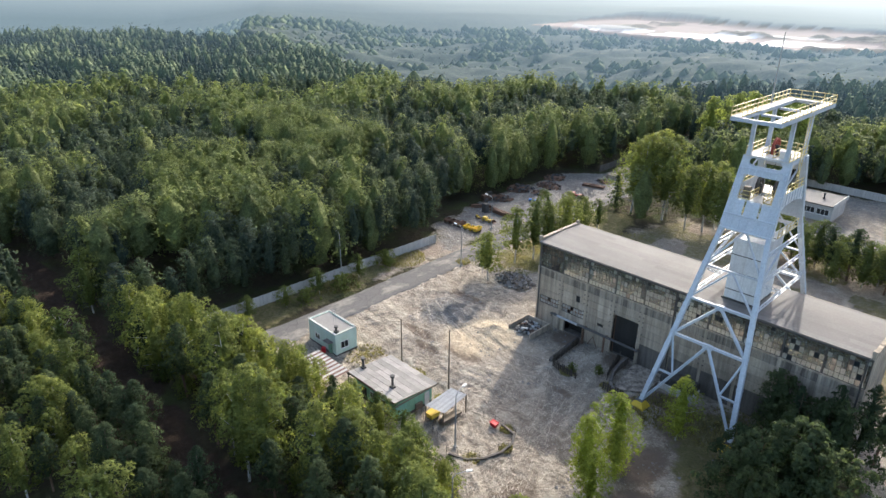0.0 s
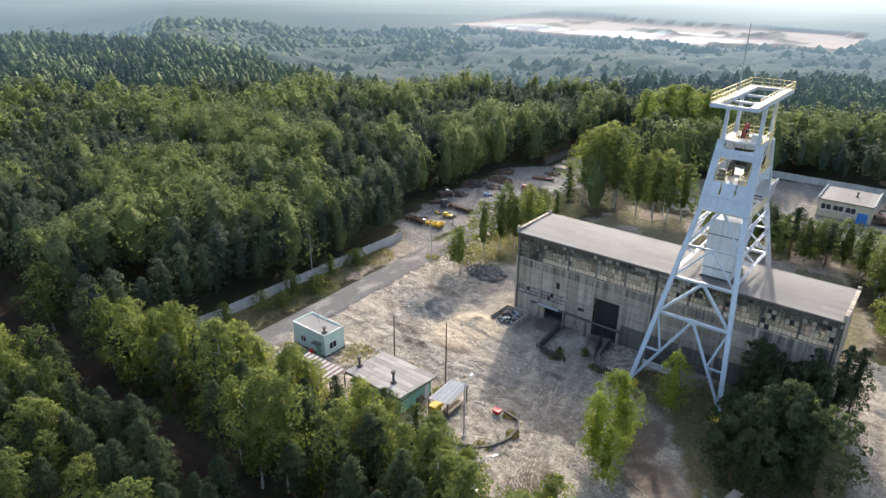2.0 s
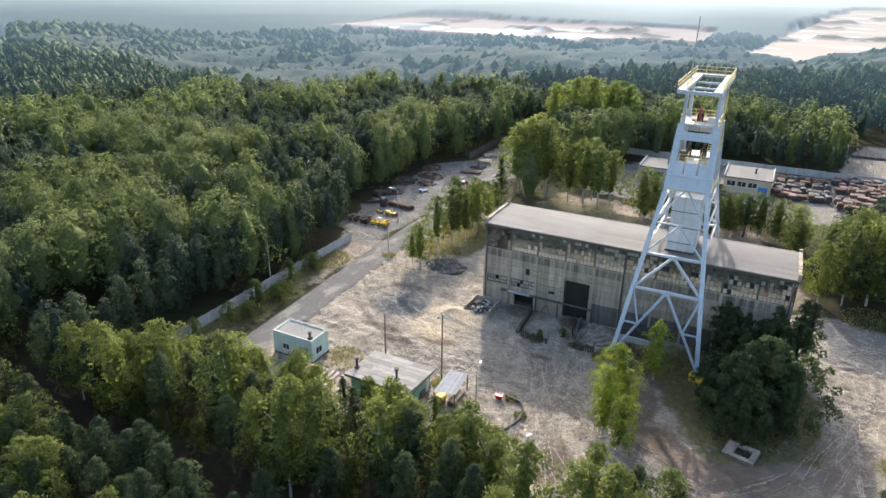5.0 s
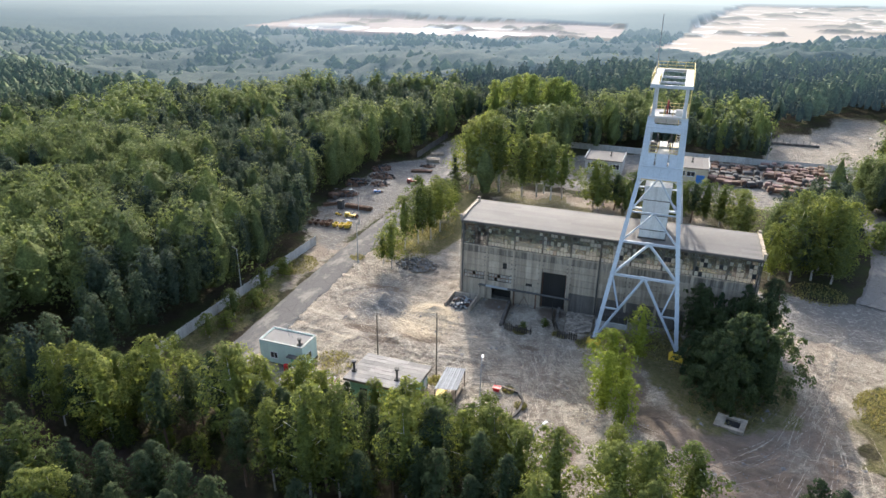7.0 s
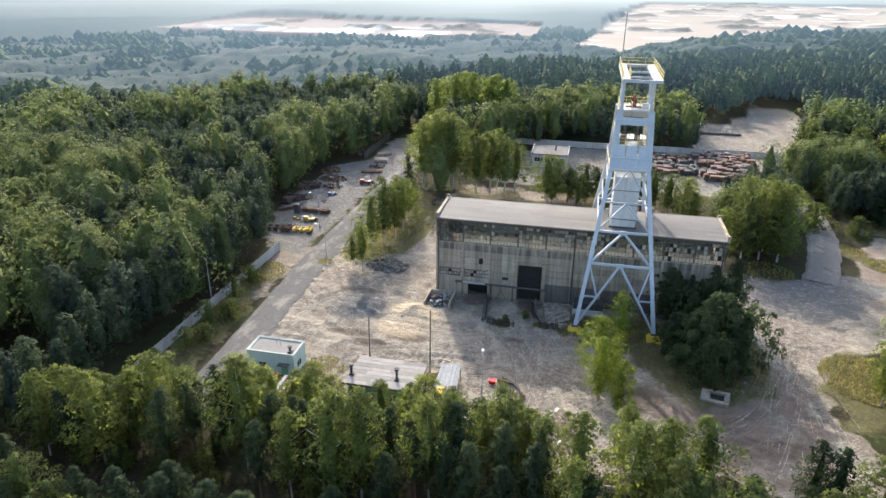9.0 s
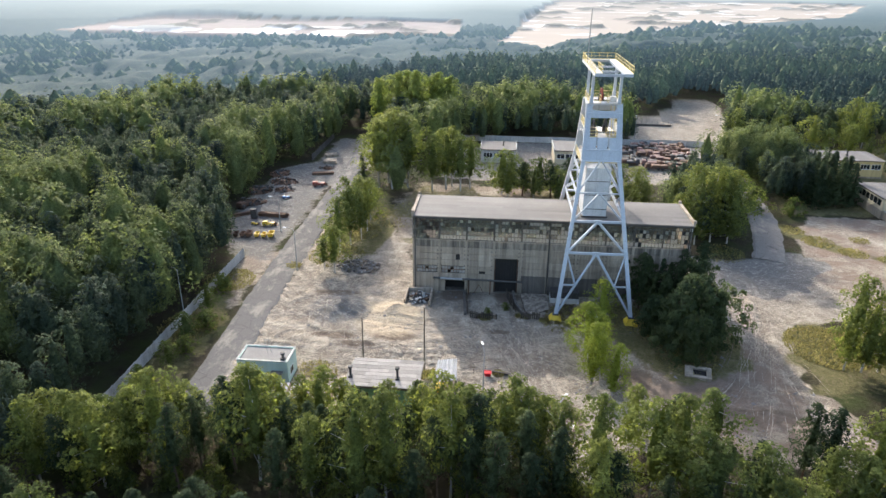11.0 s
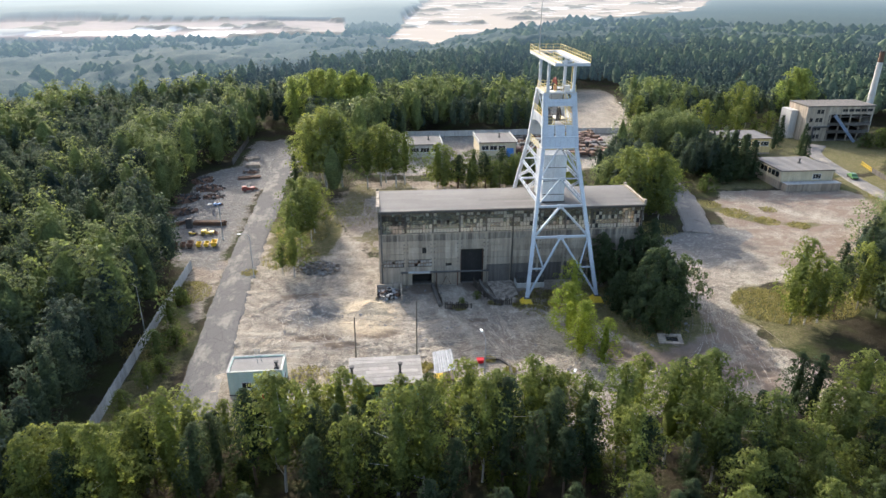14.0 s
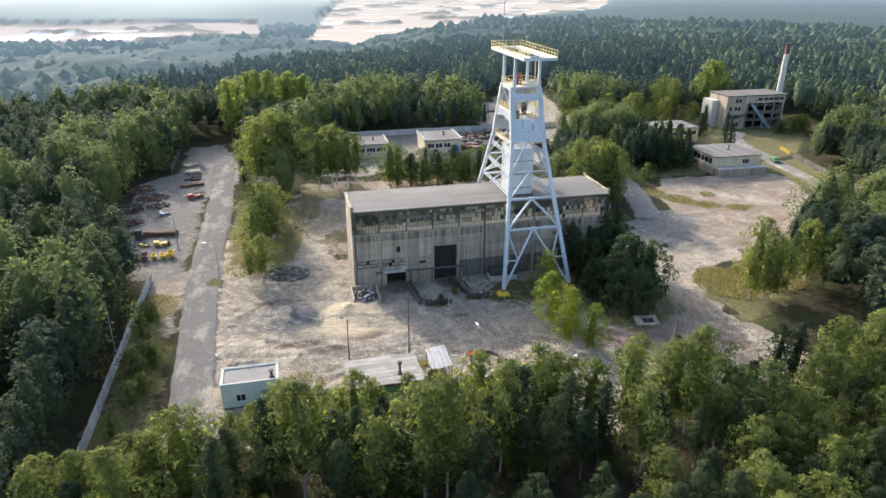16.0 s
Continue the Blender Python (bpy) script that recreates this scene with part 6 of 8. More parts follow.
def far_land(x, y):
    """Height of the far ground, what lies bare there, and how much haze is painted into its colour."""
    r, az = np.hypot(x - 20, y + 100), np.degrees(np.arctan2(x - 20, y + 100))
    wob = (value_noise(x, y, 60, 7) - 0.5) * 60
    quarry = poly_distance(x, y + wob * 0.3, QUARRY) < 0
    pit = poly_distance(x + wob * 0.3, y + wob * 0.3, PIT) < 0
    west = np.clip((-12 - az) / 14, 0, 1)
    west = np.maximum(west, 0.55 * np.clip((9 - az) / 6, 0, 1)) * np.clip((az + 56) / 10, 0, 1)
    dip = west * np.clip((r - far_edge(az)) / 25, 0, 1) * np.interp(r, [400, 500, 540, 660, 820], [-27, -20, -15, -14, 0])
    roll = 14 * (value_noise(x, y, 150, 22) - 0.4) * np.clip((r - 330) / 160, 0, 1) * np.clip((1500 - r) / 500, 0, 1) * west
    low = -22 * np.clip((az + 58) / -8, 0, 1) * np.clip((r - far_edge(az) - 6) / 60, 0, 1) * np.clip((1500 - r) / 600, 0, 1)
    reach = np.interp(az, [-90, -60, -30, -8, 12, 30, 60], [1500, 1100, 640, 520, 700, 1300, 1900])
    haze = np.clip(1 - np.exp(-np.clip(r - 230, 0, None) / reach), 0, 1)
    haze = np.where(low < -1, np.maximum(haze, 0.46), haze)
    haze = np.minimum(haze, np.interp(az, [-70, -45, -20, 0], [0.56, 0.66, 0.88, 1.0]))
    return np.where(quarry | pit, 0.6 + 1.5 * value_noise(x, y, 40, 19), dip + roll + low), quarry, pit, haze


def far_material():
    m = Mat("far_country_painted_haze", 0.95, 0.0, 0.1)
    sep = m.t.nodes.new("ShaderNodeSeparateColor")
    m.link(m.attr("zones").outputs["Color"], sep.inputs[0])
    fine = m.noise(0.26, 6, 0.8)
    floor = m.mix(m.ramp(fine, (0.40, 0.0), (0.60, 1.0)), (0.020, 0.032, 0.030), (0.050, 0.072, 0.050))
    wood = m.mix(m.attr("tint").outputs["Fac"], floor, m.mix(m.attr("tint").outputs["Fac"], (0.030, 0.050, 0.038), (0.125, 0.155, 0.070)))
    wood = m.mix(1.0, wood, m.ramp(m.noise(1.1, 4, 0.75), (0.34, 0.5), (0.66, 1.35)), "MULTIPLY")
    strips = m.noise(0.05, 4, 0.6)
    chalk = m.mix(m.attr("chalk").outputs["Fac"], m.mix(strips, (0.22, 0.19, 0.175), (0.36, 0.31, 0.285)), (0.88, 0.87, 0.85))
    sand = m.mix(m.ramp(m.noise(0.010, 5, 0.7, stretch=(1, 2.2, 1)), (0.55, 0.0), (0.64, 1.0)), (0.38, 0.325, 0.27), (0.80, 0.78, 0.74))
    m.colour(m.mix(sep.outputs[0], wood, m.mix(sep.outputs[1], chalk, sand)))
    # haze painted in as emission, stronger with distance and set by bearing
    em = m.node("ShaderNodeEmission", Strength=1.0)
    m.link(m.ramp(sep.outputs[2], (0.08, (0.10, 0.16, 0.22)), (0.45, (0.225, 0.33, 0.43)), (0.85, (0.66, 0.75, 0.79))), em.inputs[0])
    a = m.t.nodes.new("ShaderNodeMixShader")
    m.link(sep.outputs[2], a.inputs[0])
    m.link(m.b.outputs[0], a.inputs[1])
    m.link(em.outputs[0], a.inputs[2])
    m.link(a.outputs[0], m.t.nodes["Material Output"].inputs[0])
    return m.mat


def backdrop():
    """The far country: woods, a pale quarry, a sand pit and fields that fade into a haze painted as glow."""
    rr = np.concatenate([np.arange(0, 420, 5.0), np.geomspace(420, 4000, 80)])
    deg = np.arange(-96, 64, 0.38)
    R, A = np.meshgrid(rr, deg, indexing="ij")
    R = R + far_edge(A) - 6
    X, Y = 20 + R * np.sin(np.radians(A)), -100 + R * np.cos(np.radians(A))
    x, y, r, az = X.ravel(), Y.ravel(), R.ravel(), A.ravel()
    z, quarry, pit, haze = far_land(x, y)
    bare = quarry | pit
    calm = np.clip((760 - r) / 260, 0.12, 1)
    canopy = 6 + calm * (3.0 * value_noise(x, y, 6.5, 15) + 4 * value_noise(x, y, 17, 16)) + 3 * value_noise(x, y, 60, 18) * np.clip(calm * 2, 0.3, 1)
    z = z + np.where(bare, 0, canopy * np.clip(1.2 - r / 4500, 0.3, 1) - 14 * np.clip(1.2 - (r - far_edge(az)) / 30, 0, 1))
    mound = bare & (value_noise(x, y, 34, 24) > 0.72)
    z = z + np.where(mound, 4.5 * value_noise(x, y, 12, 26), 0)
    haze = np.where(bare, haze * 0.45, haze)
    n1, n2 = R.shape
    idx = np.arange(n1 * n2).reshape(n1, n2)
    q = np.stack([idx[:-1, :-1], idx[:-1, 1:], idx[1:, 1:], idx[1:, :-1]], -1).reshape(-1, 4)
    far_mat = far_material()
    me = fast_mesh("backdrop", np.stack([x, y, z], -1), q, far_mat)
    me.polygons.foreach_set("use_smooth", np.ones(len(q), bool))
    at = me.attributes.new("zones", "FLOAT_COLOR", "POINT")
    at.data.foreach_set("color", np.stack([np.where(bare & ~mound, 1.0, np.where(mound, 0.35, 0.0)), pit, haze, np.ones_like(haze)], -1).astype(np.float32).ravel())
    white = np.zeros_like(x)
    for x0, x1, y0, y1 in ((-345, -275, 496, 530), (-258, -178, 490, 535), (-158, -104, 486, 530), (-92, -48, 480, 512), (-220, -120, 560, 572)):
        e = (value_noise(x, y, 14, 33) - 0.5) * 16
        white = np.maximum(white, ((x > x0 + e) & (x < x1 + e) & (y > y0 + e * 0.5) & (y < y1 + e * 0.5)).astype(float))
    at = me.attributes.new("chalk", "FLOAT", "POINT")
    at.data.foreach_set("value", white.astype(np.float32))
    tagged(new("backdrop", me), "far woods with a pale quarry and sand pit under painted haze", "backdrop", kind="structure")
    # the trees of the far woods, from behind the near forest to the bare land; haze glow is painted into them too
    for name, n, size, step, lo, hi, core, label in (("backdrop_forest", 26, 0.95, 4.3, 275, 0, (3, 5, 0.6), "distant forest of pines with lighter birch patches under painted haze"), ("backdrop_valley", 0, 1.0, 6.0, 0, 680, (3, 5, 1.25), "wooded valley under painted haze behind the near forest")):
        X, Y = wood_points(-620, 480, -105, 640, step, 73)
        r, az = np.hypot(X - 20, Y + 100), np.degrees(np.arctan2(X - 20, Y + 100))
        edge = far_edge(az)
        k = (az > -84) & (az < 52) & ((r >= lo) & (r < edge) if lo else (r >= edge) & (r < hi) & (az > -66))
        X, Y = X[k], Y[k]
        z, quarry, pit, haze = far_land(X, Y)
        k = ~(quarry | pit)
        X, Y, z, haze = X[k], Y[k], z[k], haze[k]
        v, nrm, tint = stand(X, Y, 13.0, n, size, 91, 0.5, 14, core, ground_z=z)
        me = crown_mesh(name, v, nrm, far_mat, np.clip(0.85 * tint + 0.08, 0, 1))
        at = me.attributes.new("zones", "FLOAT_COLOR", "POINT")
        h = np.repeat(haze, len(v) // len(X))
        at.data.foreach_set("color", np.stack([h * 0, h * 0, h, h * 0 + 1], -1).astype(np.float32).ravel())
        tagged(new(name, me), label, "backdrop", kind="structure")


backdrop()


# ---- fences ----
def panel_fence(name, p, q, label, height=2.05, step=2.0, mat=concrete_pale):
    """A fence of slotted concrete posts with panels between them."""
    fence = thing(name, label, "fence", kind="structure")
    p, q = Vector((*p, 0)), Vector((*q, 0))
    n = max(1, round((q - p).length / step))
    d = (q - p) / n
    a = math.atan2(d.y, d.x)
    post = MB().box(-0.09, -0.09, -0.4, 0.09, 0.09, height + 0.08).mesh("fence_post", mat)
    boards = MB()
    for k in range(4):
        boards.box(0.1, -0.035, k * height / 4 + 0.02, d.length - 0.1, 0.035, (k + 1) * height / 4)
    panel_me = boards.mesh("fence_panel", mat)
    r = random.Random(name + str(n))
    for k in range(n + 1):
        w = p + d * k
        w.z = float(ground_height(np.array([w.x]), np.array([w.y]))[0]) - 0.05
        part("fence_post", post, None, fence, at=Matrix.Translation(w) @ pose(0, 0, 0, r.uniform(-1.5, 1.5), r.uniform(-1, 1), math.degrees(a)))
        if k < n:
            part("fence_panel", panel_me, None, fence, at=Matrix.Translation(w) @ pose(0, 0, 0, r.uniform(-1.2, 1.2), r.uniform(-0.6, 0.6), math.degrees(a)))


panel_fence("west_fence", (-37.6, -52), (-37.2, 11), "long weathered concrete panel fence at the forest edge")
panel_fence("north_west_fence", (-43.2, 86), (-43.4, 116), "concrete panel fence behind the storage yard", mat=concrete_dark)
panel_fence("back_fence", (-20, 118.4), (90, 118.4), "gray concrete panel fence behind the sheds", 2.1)
panel_fence("east_fence", (147.4, 63.5), (139.4, 24), "concrete panel fence along the access road", 1.5, mat=concrete_dark)
panel_fence("gate_fence", (30.5, -46.5), (44, -46), "low pale fence beside the forest gate", 1.1)


def wire_fence(name, pts, label, h=1.3):
    f = thing(name, label, "fence", kind="structure")
    r = random.Random(4)
    for a, b in zip(pts, pts[1:]):
        a, b = Vector((*a, 0)), Vector((*b, 0))
        n = max(1, round((b - a).length / 1.6))
        for k in range(n):
            p = a.lerp(b, k / n)
            part("post", MB().beam(p + Vector((0, 0, -0.2)), p + Vector((r.uniform(-0.06, 0.06), r.uniform(-0.06, 0.06), h)), 0.05), timber, f)
        for z in (0.45, 0.85, h - 0.08):
            part("rail", MB().beam(a + Vector((0, 0, z)), b + Vector((0, 0, z)), 0.02), dark_metal, f)


wire_fence("enclosure_fence", [(7.2, -33.6), (14.2, -36.0), (18.0, -34.0), (19.0, -29.6), (18.2, -27.2), (14.5, -27.0), (10.9, -28.0)], "sagging wire fence round a small enclosure")
kerb = thing("enclosure_kerb", "dark crumbling kerb wall round the enclosure", "wall", kind="structure")
pts = [(14.6, -36.1), (17.0, -35.2), (18.4, -33.4), (19.1, -31.0), (19.0, -28.8), (18.0, -27.1), (15.5, -26.7)]
for a, b in zip(pts, pts[1:]):
    part("kerb_stone", MB().beam((*a, 0.12), (*b, 0.12), 0.32, 0.36), concrete_dark, kerb)


# ---- huts ----
def window(parent, x, z, w, h, y, side="y", mat=white_trim, nx=2):
    """A framed window set on a wall; side y: wall faces -y at y, side x: wall faces +x at y."""
    f, t = 0.07, 0.05
    def bx(a0, b0, a1, b1, d0, d1):
        return (a0, y - d1, b0, a1, y - d0, b1) if side == "y" else (y + d0, a0, b0, y + d1, a1, b1)
    mb = MB()
    for q in ((x, z, x + f, z + h), (x + w - f, z, x + w, z + h), (x + f, z, x + w - f, z + f), (x + f, z + h - f, x + w - f, z + h)):
        mb.box(*bx(*q, -0.02, t))
    win = part("window", mb, mat, parent)
    for k in range(1, nx):
        part("mullion", MB().box(*bx(x + w * k / nx - 0.025, z + f, x + w * k / nx + 0.025, z + h - f, -0.02, t - 0.01)), mat, win)
    for k in range(nx):
        part("pane", MB().box(*bx(x + w * k / nx + 0.05, z + f, x + w * (k + 1) / nx - 0.05, z + h - f, -0.01, 0.02)), glass_dark, win)
    part("sill", MB().box(*bx(x - 0.06, z - 0.06, x + w + 0.06, z, -0.02, 0.1)), mat, win)


def roof_vent(parent, x, y, z, h=1.7):
    v = part("vent_pipe", MB().box(x - 0.3, y - 0.3, z, x + 0.3, y + 0.3, z + 0.35).tube((x, y, z + 0.35), (x, y, z + h - 0.3), 0.17, n=10), dark_metal, parent)
    part("cowl", MB().tube((x, y, z + h - 0.32), (x, y, z + h - 0.12), 0.33, 0.30, 10).tube((x, y, z + h - 0.06), (x, y, z + h), 0.38, 0.10, 10), dark_metal, v)


def gatehouse():
    hut = thing("gatehouse", "mint green rendered hut with a flat parapet roof", "building")
    x0, x1, y0, y1 = -21.4, -13.9, -33.0, -28.9
    part("wall", MB().box(x0, y0, -0.3, x1, y0 + 0.25, 4.0).box(x0, y1 - 0.25, -0.3, x1, y1, 4.0).box(x0, y0 + 0.25, -0.3, x0 + 0.25, y1 - 0.25, 4.0).box(x1 - 0.25, y0 + 0.25, -0.3, x1, y1 - 0.25, 4.0), mint, hut)
    part("plinth", MB().box(x0 - 0.04, y0 - 0.04, -0.3, x1 + 0.04, y1 + 0.04, 0.35), concrete_dark, hut)
    part("roof", MB().box(x0 + 0.25, y0 + 0.25, 3.55, x1 - 0.25, y1 - 0.25, 3.85), felt_hut, hut, "gray felt roof behind the parapet")
    for q in ((x0 - 0.08, y0 - 0.08, x1 + 0.08, y0 + 0.12), (x0 - 0.08, y1 - 0.12, x1 + 0.08, y1 + 0.08), (x0 - 0.08, y0 + 0.12, x0 + 0.12, y1 - 0.12), (x1 - 0.12, y0 + 0.12, x1 + 0.08, y1 - 0.12)):
        part("parapet_cap", MB().box(q[0], q[1], 4.0, q[2], q[3], 4.06, 0.02), concrete_pale, hut)
    window(hut, -32.1, 1.15, 1.5, 1.25, x1, "x")
    window(hut, -19.6, 1.2, 1.3, 1.1, y0)
    d = part("door", MB().box(-16.0, y0 - 0.05, 0.1, -14.95, y0 + 0.02, 2.2), mint_deep, hut, "dark green door")
    part("door_handle", MB().box(-15.15, y0 - 0.12, 1.05, -15.05, y0 - 0.05, 1.15), dark_metal, d)
    part("door_hood", MB().box(-16.3, y0 - 0.9, 2.35, -14.6, y0, 2.45), concrete_dark, hut)
    roof_vent(hut, -14.75, -32.2, 3.85, 1.25)
    for x in (-17.6, -17.0):
        part("aerial", MB().tube((x, -30.6, 3.85), (x - 0.25, -30.6, 6.1), 0.035, n=5).beam((x - 0.6, -30.6, 6.0), (x + 0.1, -30.6, 6.1), 0.04), galvanised, hut)
    tagged(part("red_barrel", MB().tube((-16.6, -33.6, -0.05), (-16.6, -33.6, 0.85), 0.36, n=14), bin_red), "bright red barrel by the gatehouse door", "barrel")


gatehouse()


def workshop_hut():
    hut = thing("workshop_hut", "green rendered hut with a patched felt shed roof", "building")
    x0, x1, y0, y1 = -4.2, 5.0, -36.6, -30.0
    mb = MB()
    mb.add([(x0, y0, -0.3), (x1, y0, -0.3), (x1, y1, -0.3), (x0, y1, -0.3), (x0, y0, 3.45), (x1, y0, 3.45), (x1, y1, 2.85), (x0, y1, 2.85)],
           [(3, 2, 1, 0), (4, 5, 6, 7), (0, 1, 5, 4), (1, 2, 6, 5), (2, 3, 7, 6), (3, 0, 4, 7)])
    part("wall", mb, mint_deep, hut)
    part("plinth", MB().box(x0 - 0.04, y0 - 0.04, -0.3, x1 + 0.04, y1 + 0.04, 0.4), concrete_dark, hut)

    def z(y):
        return 3.55 + (y + 37.3) / 8.0 * -0.68

    roof = part("roof", MB().add([(-4.8, -37.3, z(-37.3)), (5.5, -37.3, z(-37.3)), (5.5, -29.3, z(-29.3)), (-4.8, -29.3, z(-29.3)), (-4.8, -37.3, z(-37.3) + 0.16), (5.5, -37.3, z(-37.3) + 0.16), (5.5, -29.3, z(-29.3) + 0.16), (-4.8, -29.3, z(-29.3) + 0.16)],
                                 [(3, 2, 1, 0), (4, 5, 6, 7), (0, 1, 5, 4), (1, 2, 6, 5), (2, 3, 7, 6), (3, 0, 4, 7)]), timber, hut)
    r = random.Random(9)
    for k in range(8):
        ya, yb = -37.32 + k * 1.0, -37.32 + (k + 1) * 1.0 + 0.05
        x = -4.82
        while x < 5.4:
            xe = min(x + r.uniform(2.2, 4.8), 5.52)
            part("felt_strip", MB().add([(x, ya, z(ya) + 0.185), (xe, ya, z(ya) + 0.185 + r.uniform(0, 0.03)), (xe, yb, z(yb) + 0.17), (x, yb, z(yb) + 0.17), (x, ya, z(ya) + 0.15), (xe, ya, z(ya) + 0.15)], [(0, 1, 2, 3), (4, 5, 1, 0)]), felt_hut, roof)
            x = xe
    part("fascia", MB().box(-4.84, -37.36, 3.4, 5.54, -37.3, 3.72).box(5.5, -37.3, 2.9, 5.56, -29.3, 3.1), timber, hut)
    roof_vent(hut, -4.2, -35.0, 3.45, 1.9)
    roof_vent(hut, 2.4, -35.0, 3.45, 2.1)
    # first door is a black sheet that paints the doorway's shade
    part("door", MB().box(-2.6, y0 - 0.06, 0.1, -1.5, y0, 2.15), black_shade, hut, "doorway painted black as the shade inside")
    part("door", MB().box(x1, -31.4, 0.1, x1 + 0.06, -30.5, 2.15), white_trim, hut, "pale side door")
    for x in (-0.7, 1.6):
        window(hut, x, 1.1, 1.2, 1.1, y0)
    part("wall_box", MB().box(x1, -33.2, 0.3, x1 + 0.35, -32.0, 1.2), timber, hut)


workshop_hut()


def striped_canopy():
    c = thing("striped_canopy", "carport with alternating red and white corrugated sheets", "carport")
    for x in (-13.3, -9.6, -5.8):
        for y in (-39.4, -36.6):
            part("post", MB().box(x - 0.06, y - 0.06, -0.1, x + 0.06, y + 0.06, 2.5), dark_metal, c)
    for y in (-39.4, -36.6):
        part("beam", MB().box(-13.6, y - 0.06, 2.45, -5.4, y + 0.06, 2.57), dark_metal, c)
    x = -13.9
    for k in range(18):
        wide = 0.46 if k % 2 == 0 else 0.42
        mb = MB()
        for s in range(2):
            xa, w = x + s * wide / 2, wide / 2
            mb.add([(xa, -39.9, 2.60), (xa + w / 2, -39.9, 2.65), (xa + w, -39.9, 2.60), (xa, -36.2, 2.74), (xa + w / 2, -36.2, 2.79), (xa + w, -36.2, 2.74)], [(0, 1, 4, 3), (1, 2, 5, 4)])
        part("roof_sheet", mb, faded_brick if k % 2 else concrete_pale, c)
        x += wide


striped_canopy()


def wood_shelter():
    s = thing("wood_shelter", "open lean-to with a striped corrugated zinc roof", "shelter")
    cs = [(7.3, -33.4, 2.3), (10.5, -32.9, 2.5), (10.3, -28.3, 3.1), (7.4, -28.6, 2.9)]
    for x, y, z in cs:
        part("post", MB().box(x - 0.06 + (0.15 if x < 8 else -0.15), y - 0.06, -0.1, x + 0.06 + (0.15 if x < 8 else -0.15), y + 0.06, z - 0.02), timber, s)
    a, b, c2, d = [Vector(p) for p in cs]
    n = 9
    for k in range(n):
        p0, p1, q0, q1 = a.lerp(b, k / n), a.lerp(b, (k + 1) / n), d.lerp(c2, k / n), d.lerp(c2, (k + 1) / n)
        up = Vector((0, 0, 0.09))
        part("roof_sheet", MB().add([p0, (p0 + p1) / 2 + up, p1, q0, (q0 + q1) / 2 + up, q1], [(0, 1, 4, 3), (1, 2, 5, 4)]), zinc, s)
    r = random.Random(2)
    stack = thing("timber_stack", "pile of weathered planks under the lean-to", "timber")
    for k in range(26):
        x, z = 8.9 + r.uniform(0, 1.3), 0.08 + 0.11 * (k // 4)
        part("plank", MB().box(x - 0.12, -32.6 + r.uniform(-0.3, 0.3), z, x + 0.12, -29.4 + r.uniform(-0.4, 0.4), z + 0.08), timber, stack)
    cart = thing("yellow_cart", "small yellow and black works cart under the lean-to", "cart")
    part("tub", MB().add([(7.5, -33.3, 0.5), (8.5, -33.3, 0.5), (8.5, -31.9, 0.5), (7.5, -31.9, 0.5), (7.35, -33.45, 1.3), (8.65, -33.45, 1.3), (8.65, -31.75, 1.3), (7.35, -31.75, 1.3)],
                         [(3, 2, 1, 0), (4, 5, 6, 7), (0, 1, 5, 4), (1, 2, 6, 5), (2, 3, 7, 6), (3, 0, 4, 7)]), yellow_paint, cart)
    for x in (7.6, 8.4):
        for y in (-33.0, -32.2):
            part("wheel", MB().tube((x - 0.08, y, 0.28), (x + 0.08, y, 0.28), 0.28, n=12), dark_metal, cart)


wood_shelter()
waste = thing("red_skip_bin", "bright red open waste bin in the enclosure", "bin")
part("bin_body", MB().add([(14.45, -27.9, 0.05), (15.25, -27.9, 0.05), (15.25, -27.3, 0.05), (14.45, -27.3, 0.05), (14.35, -28.0, 0.6), (15.35, -28.0, 0.6), (15.35, -27.2, 0.6), (14.35, -27.2, 0.6)],
                         [(3, 2, 1, 0), (0, 1, 5, 4), (1, 2, 6, 5), (2, 3, 7, 6), (3, 0, 4, 7), (4, 5, 6, 7)]), bin_red, waste)
part("rim", MB().box(14.3, -28.05, 0.6, 15.4, -27.95, 0.67).box(14.3, -27.25, 0.6, 15.4, -27.15, 0.67).box(14.3, -27.95, 0.6, 14.4, -27.25, 0.67).box(15.3, -27.95, 0.6, 15.4, -27.25, 0.67), bin_red, waste)


# ---- poles and lamps ----
def utility_pole(x, y, h, label, arm=True):
    p = thing("utility_pole", label, "pole")
    part("pole", MB().tube((x, y, -0.3), (x + 0.05, y, h), 0.11, 0.075, 8), timber_pole, p)
    if arm:
        part("crossarm", MB().box(x - 0.7, y - 0.06, h - 0.55, x + 0.8, y + 0.06, h - 0.43), timber_pole, p)
        for dx in (-0.6, 0.0, 0.65):
            part("insulator", MB().tube((x + dx, y, h - 0.43), (x + dx, y, h - 0.2), 0.06, 0.04, 6), white_trim, p)


utility_pole(5.2, -26.8, 10.6, "tall tarred timber utility pole beside the lean-to", False)
utility_pole(-3.9, -27.9, 9.0, "weathered timber utility pole behind the green hut", False)


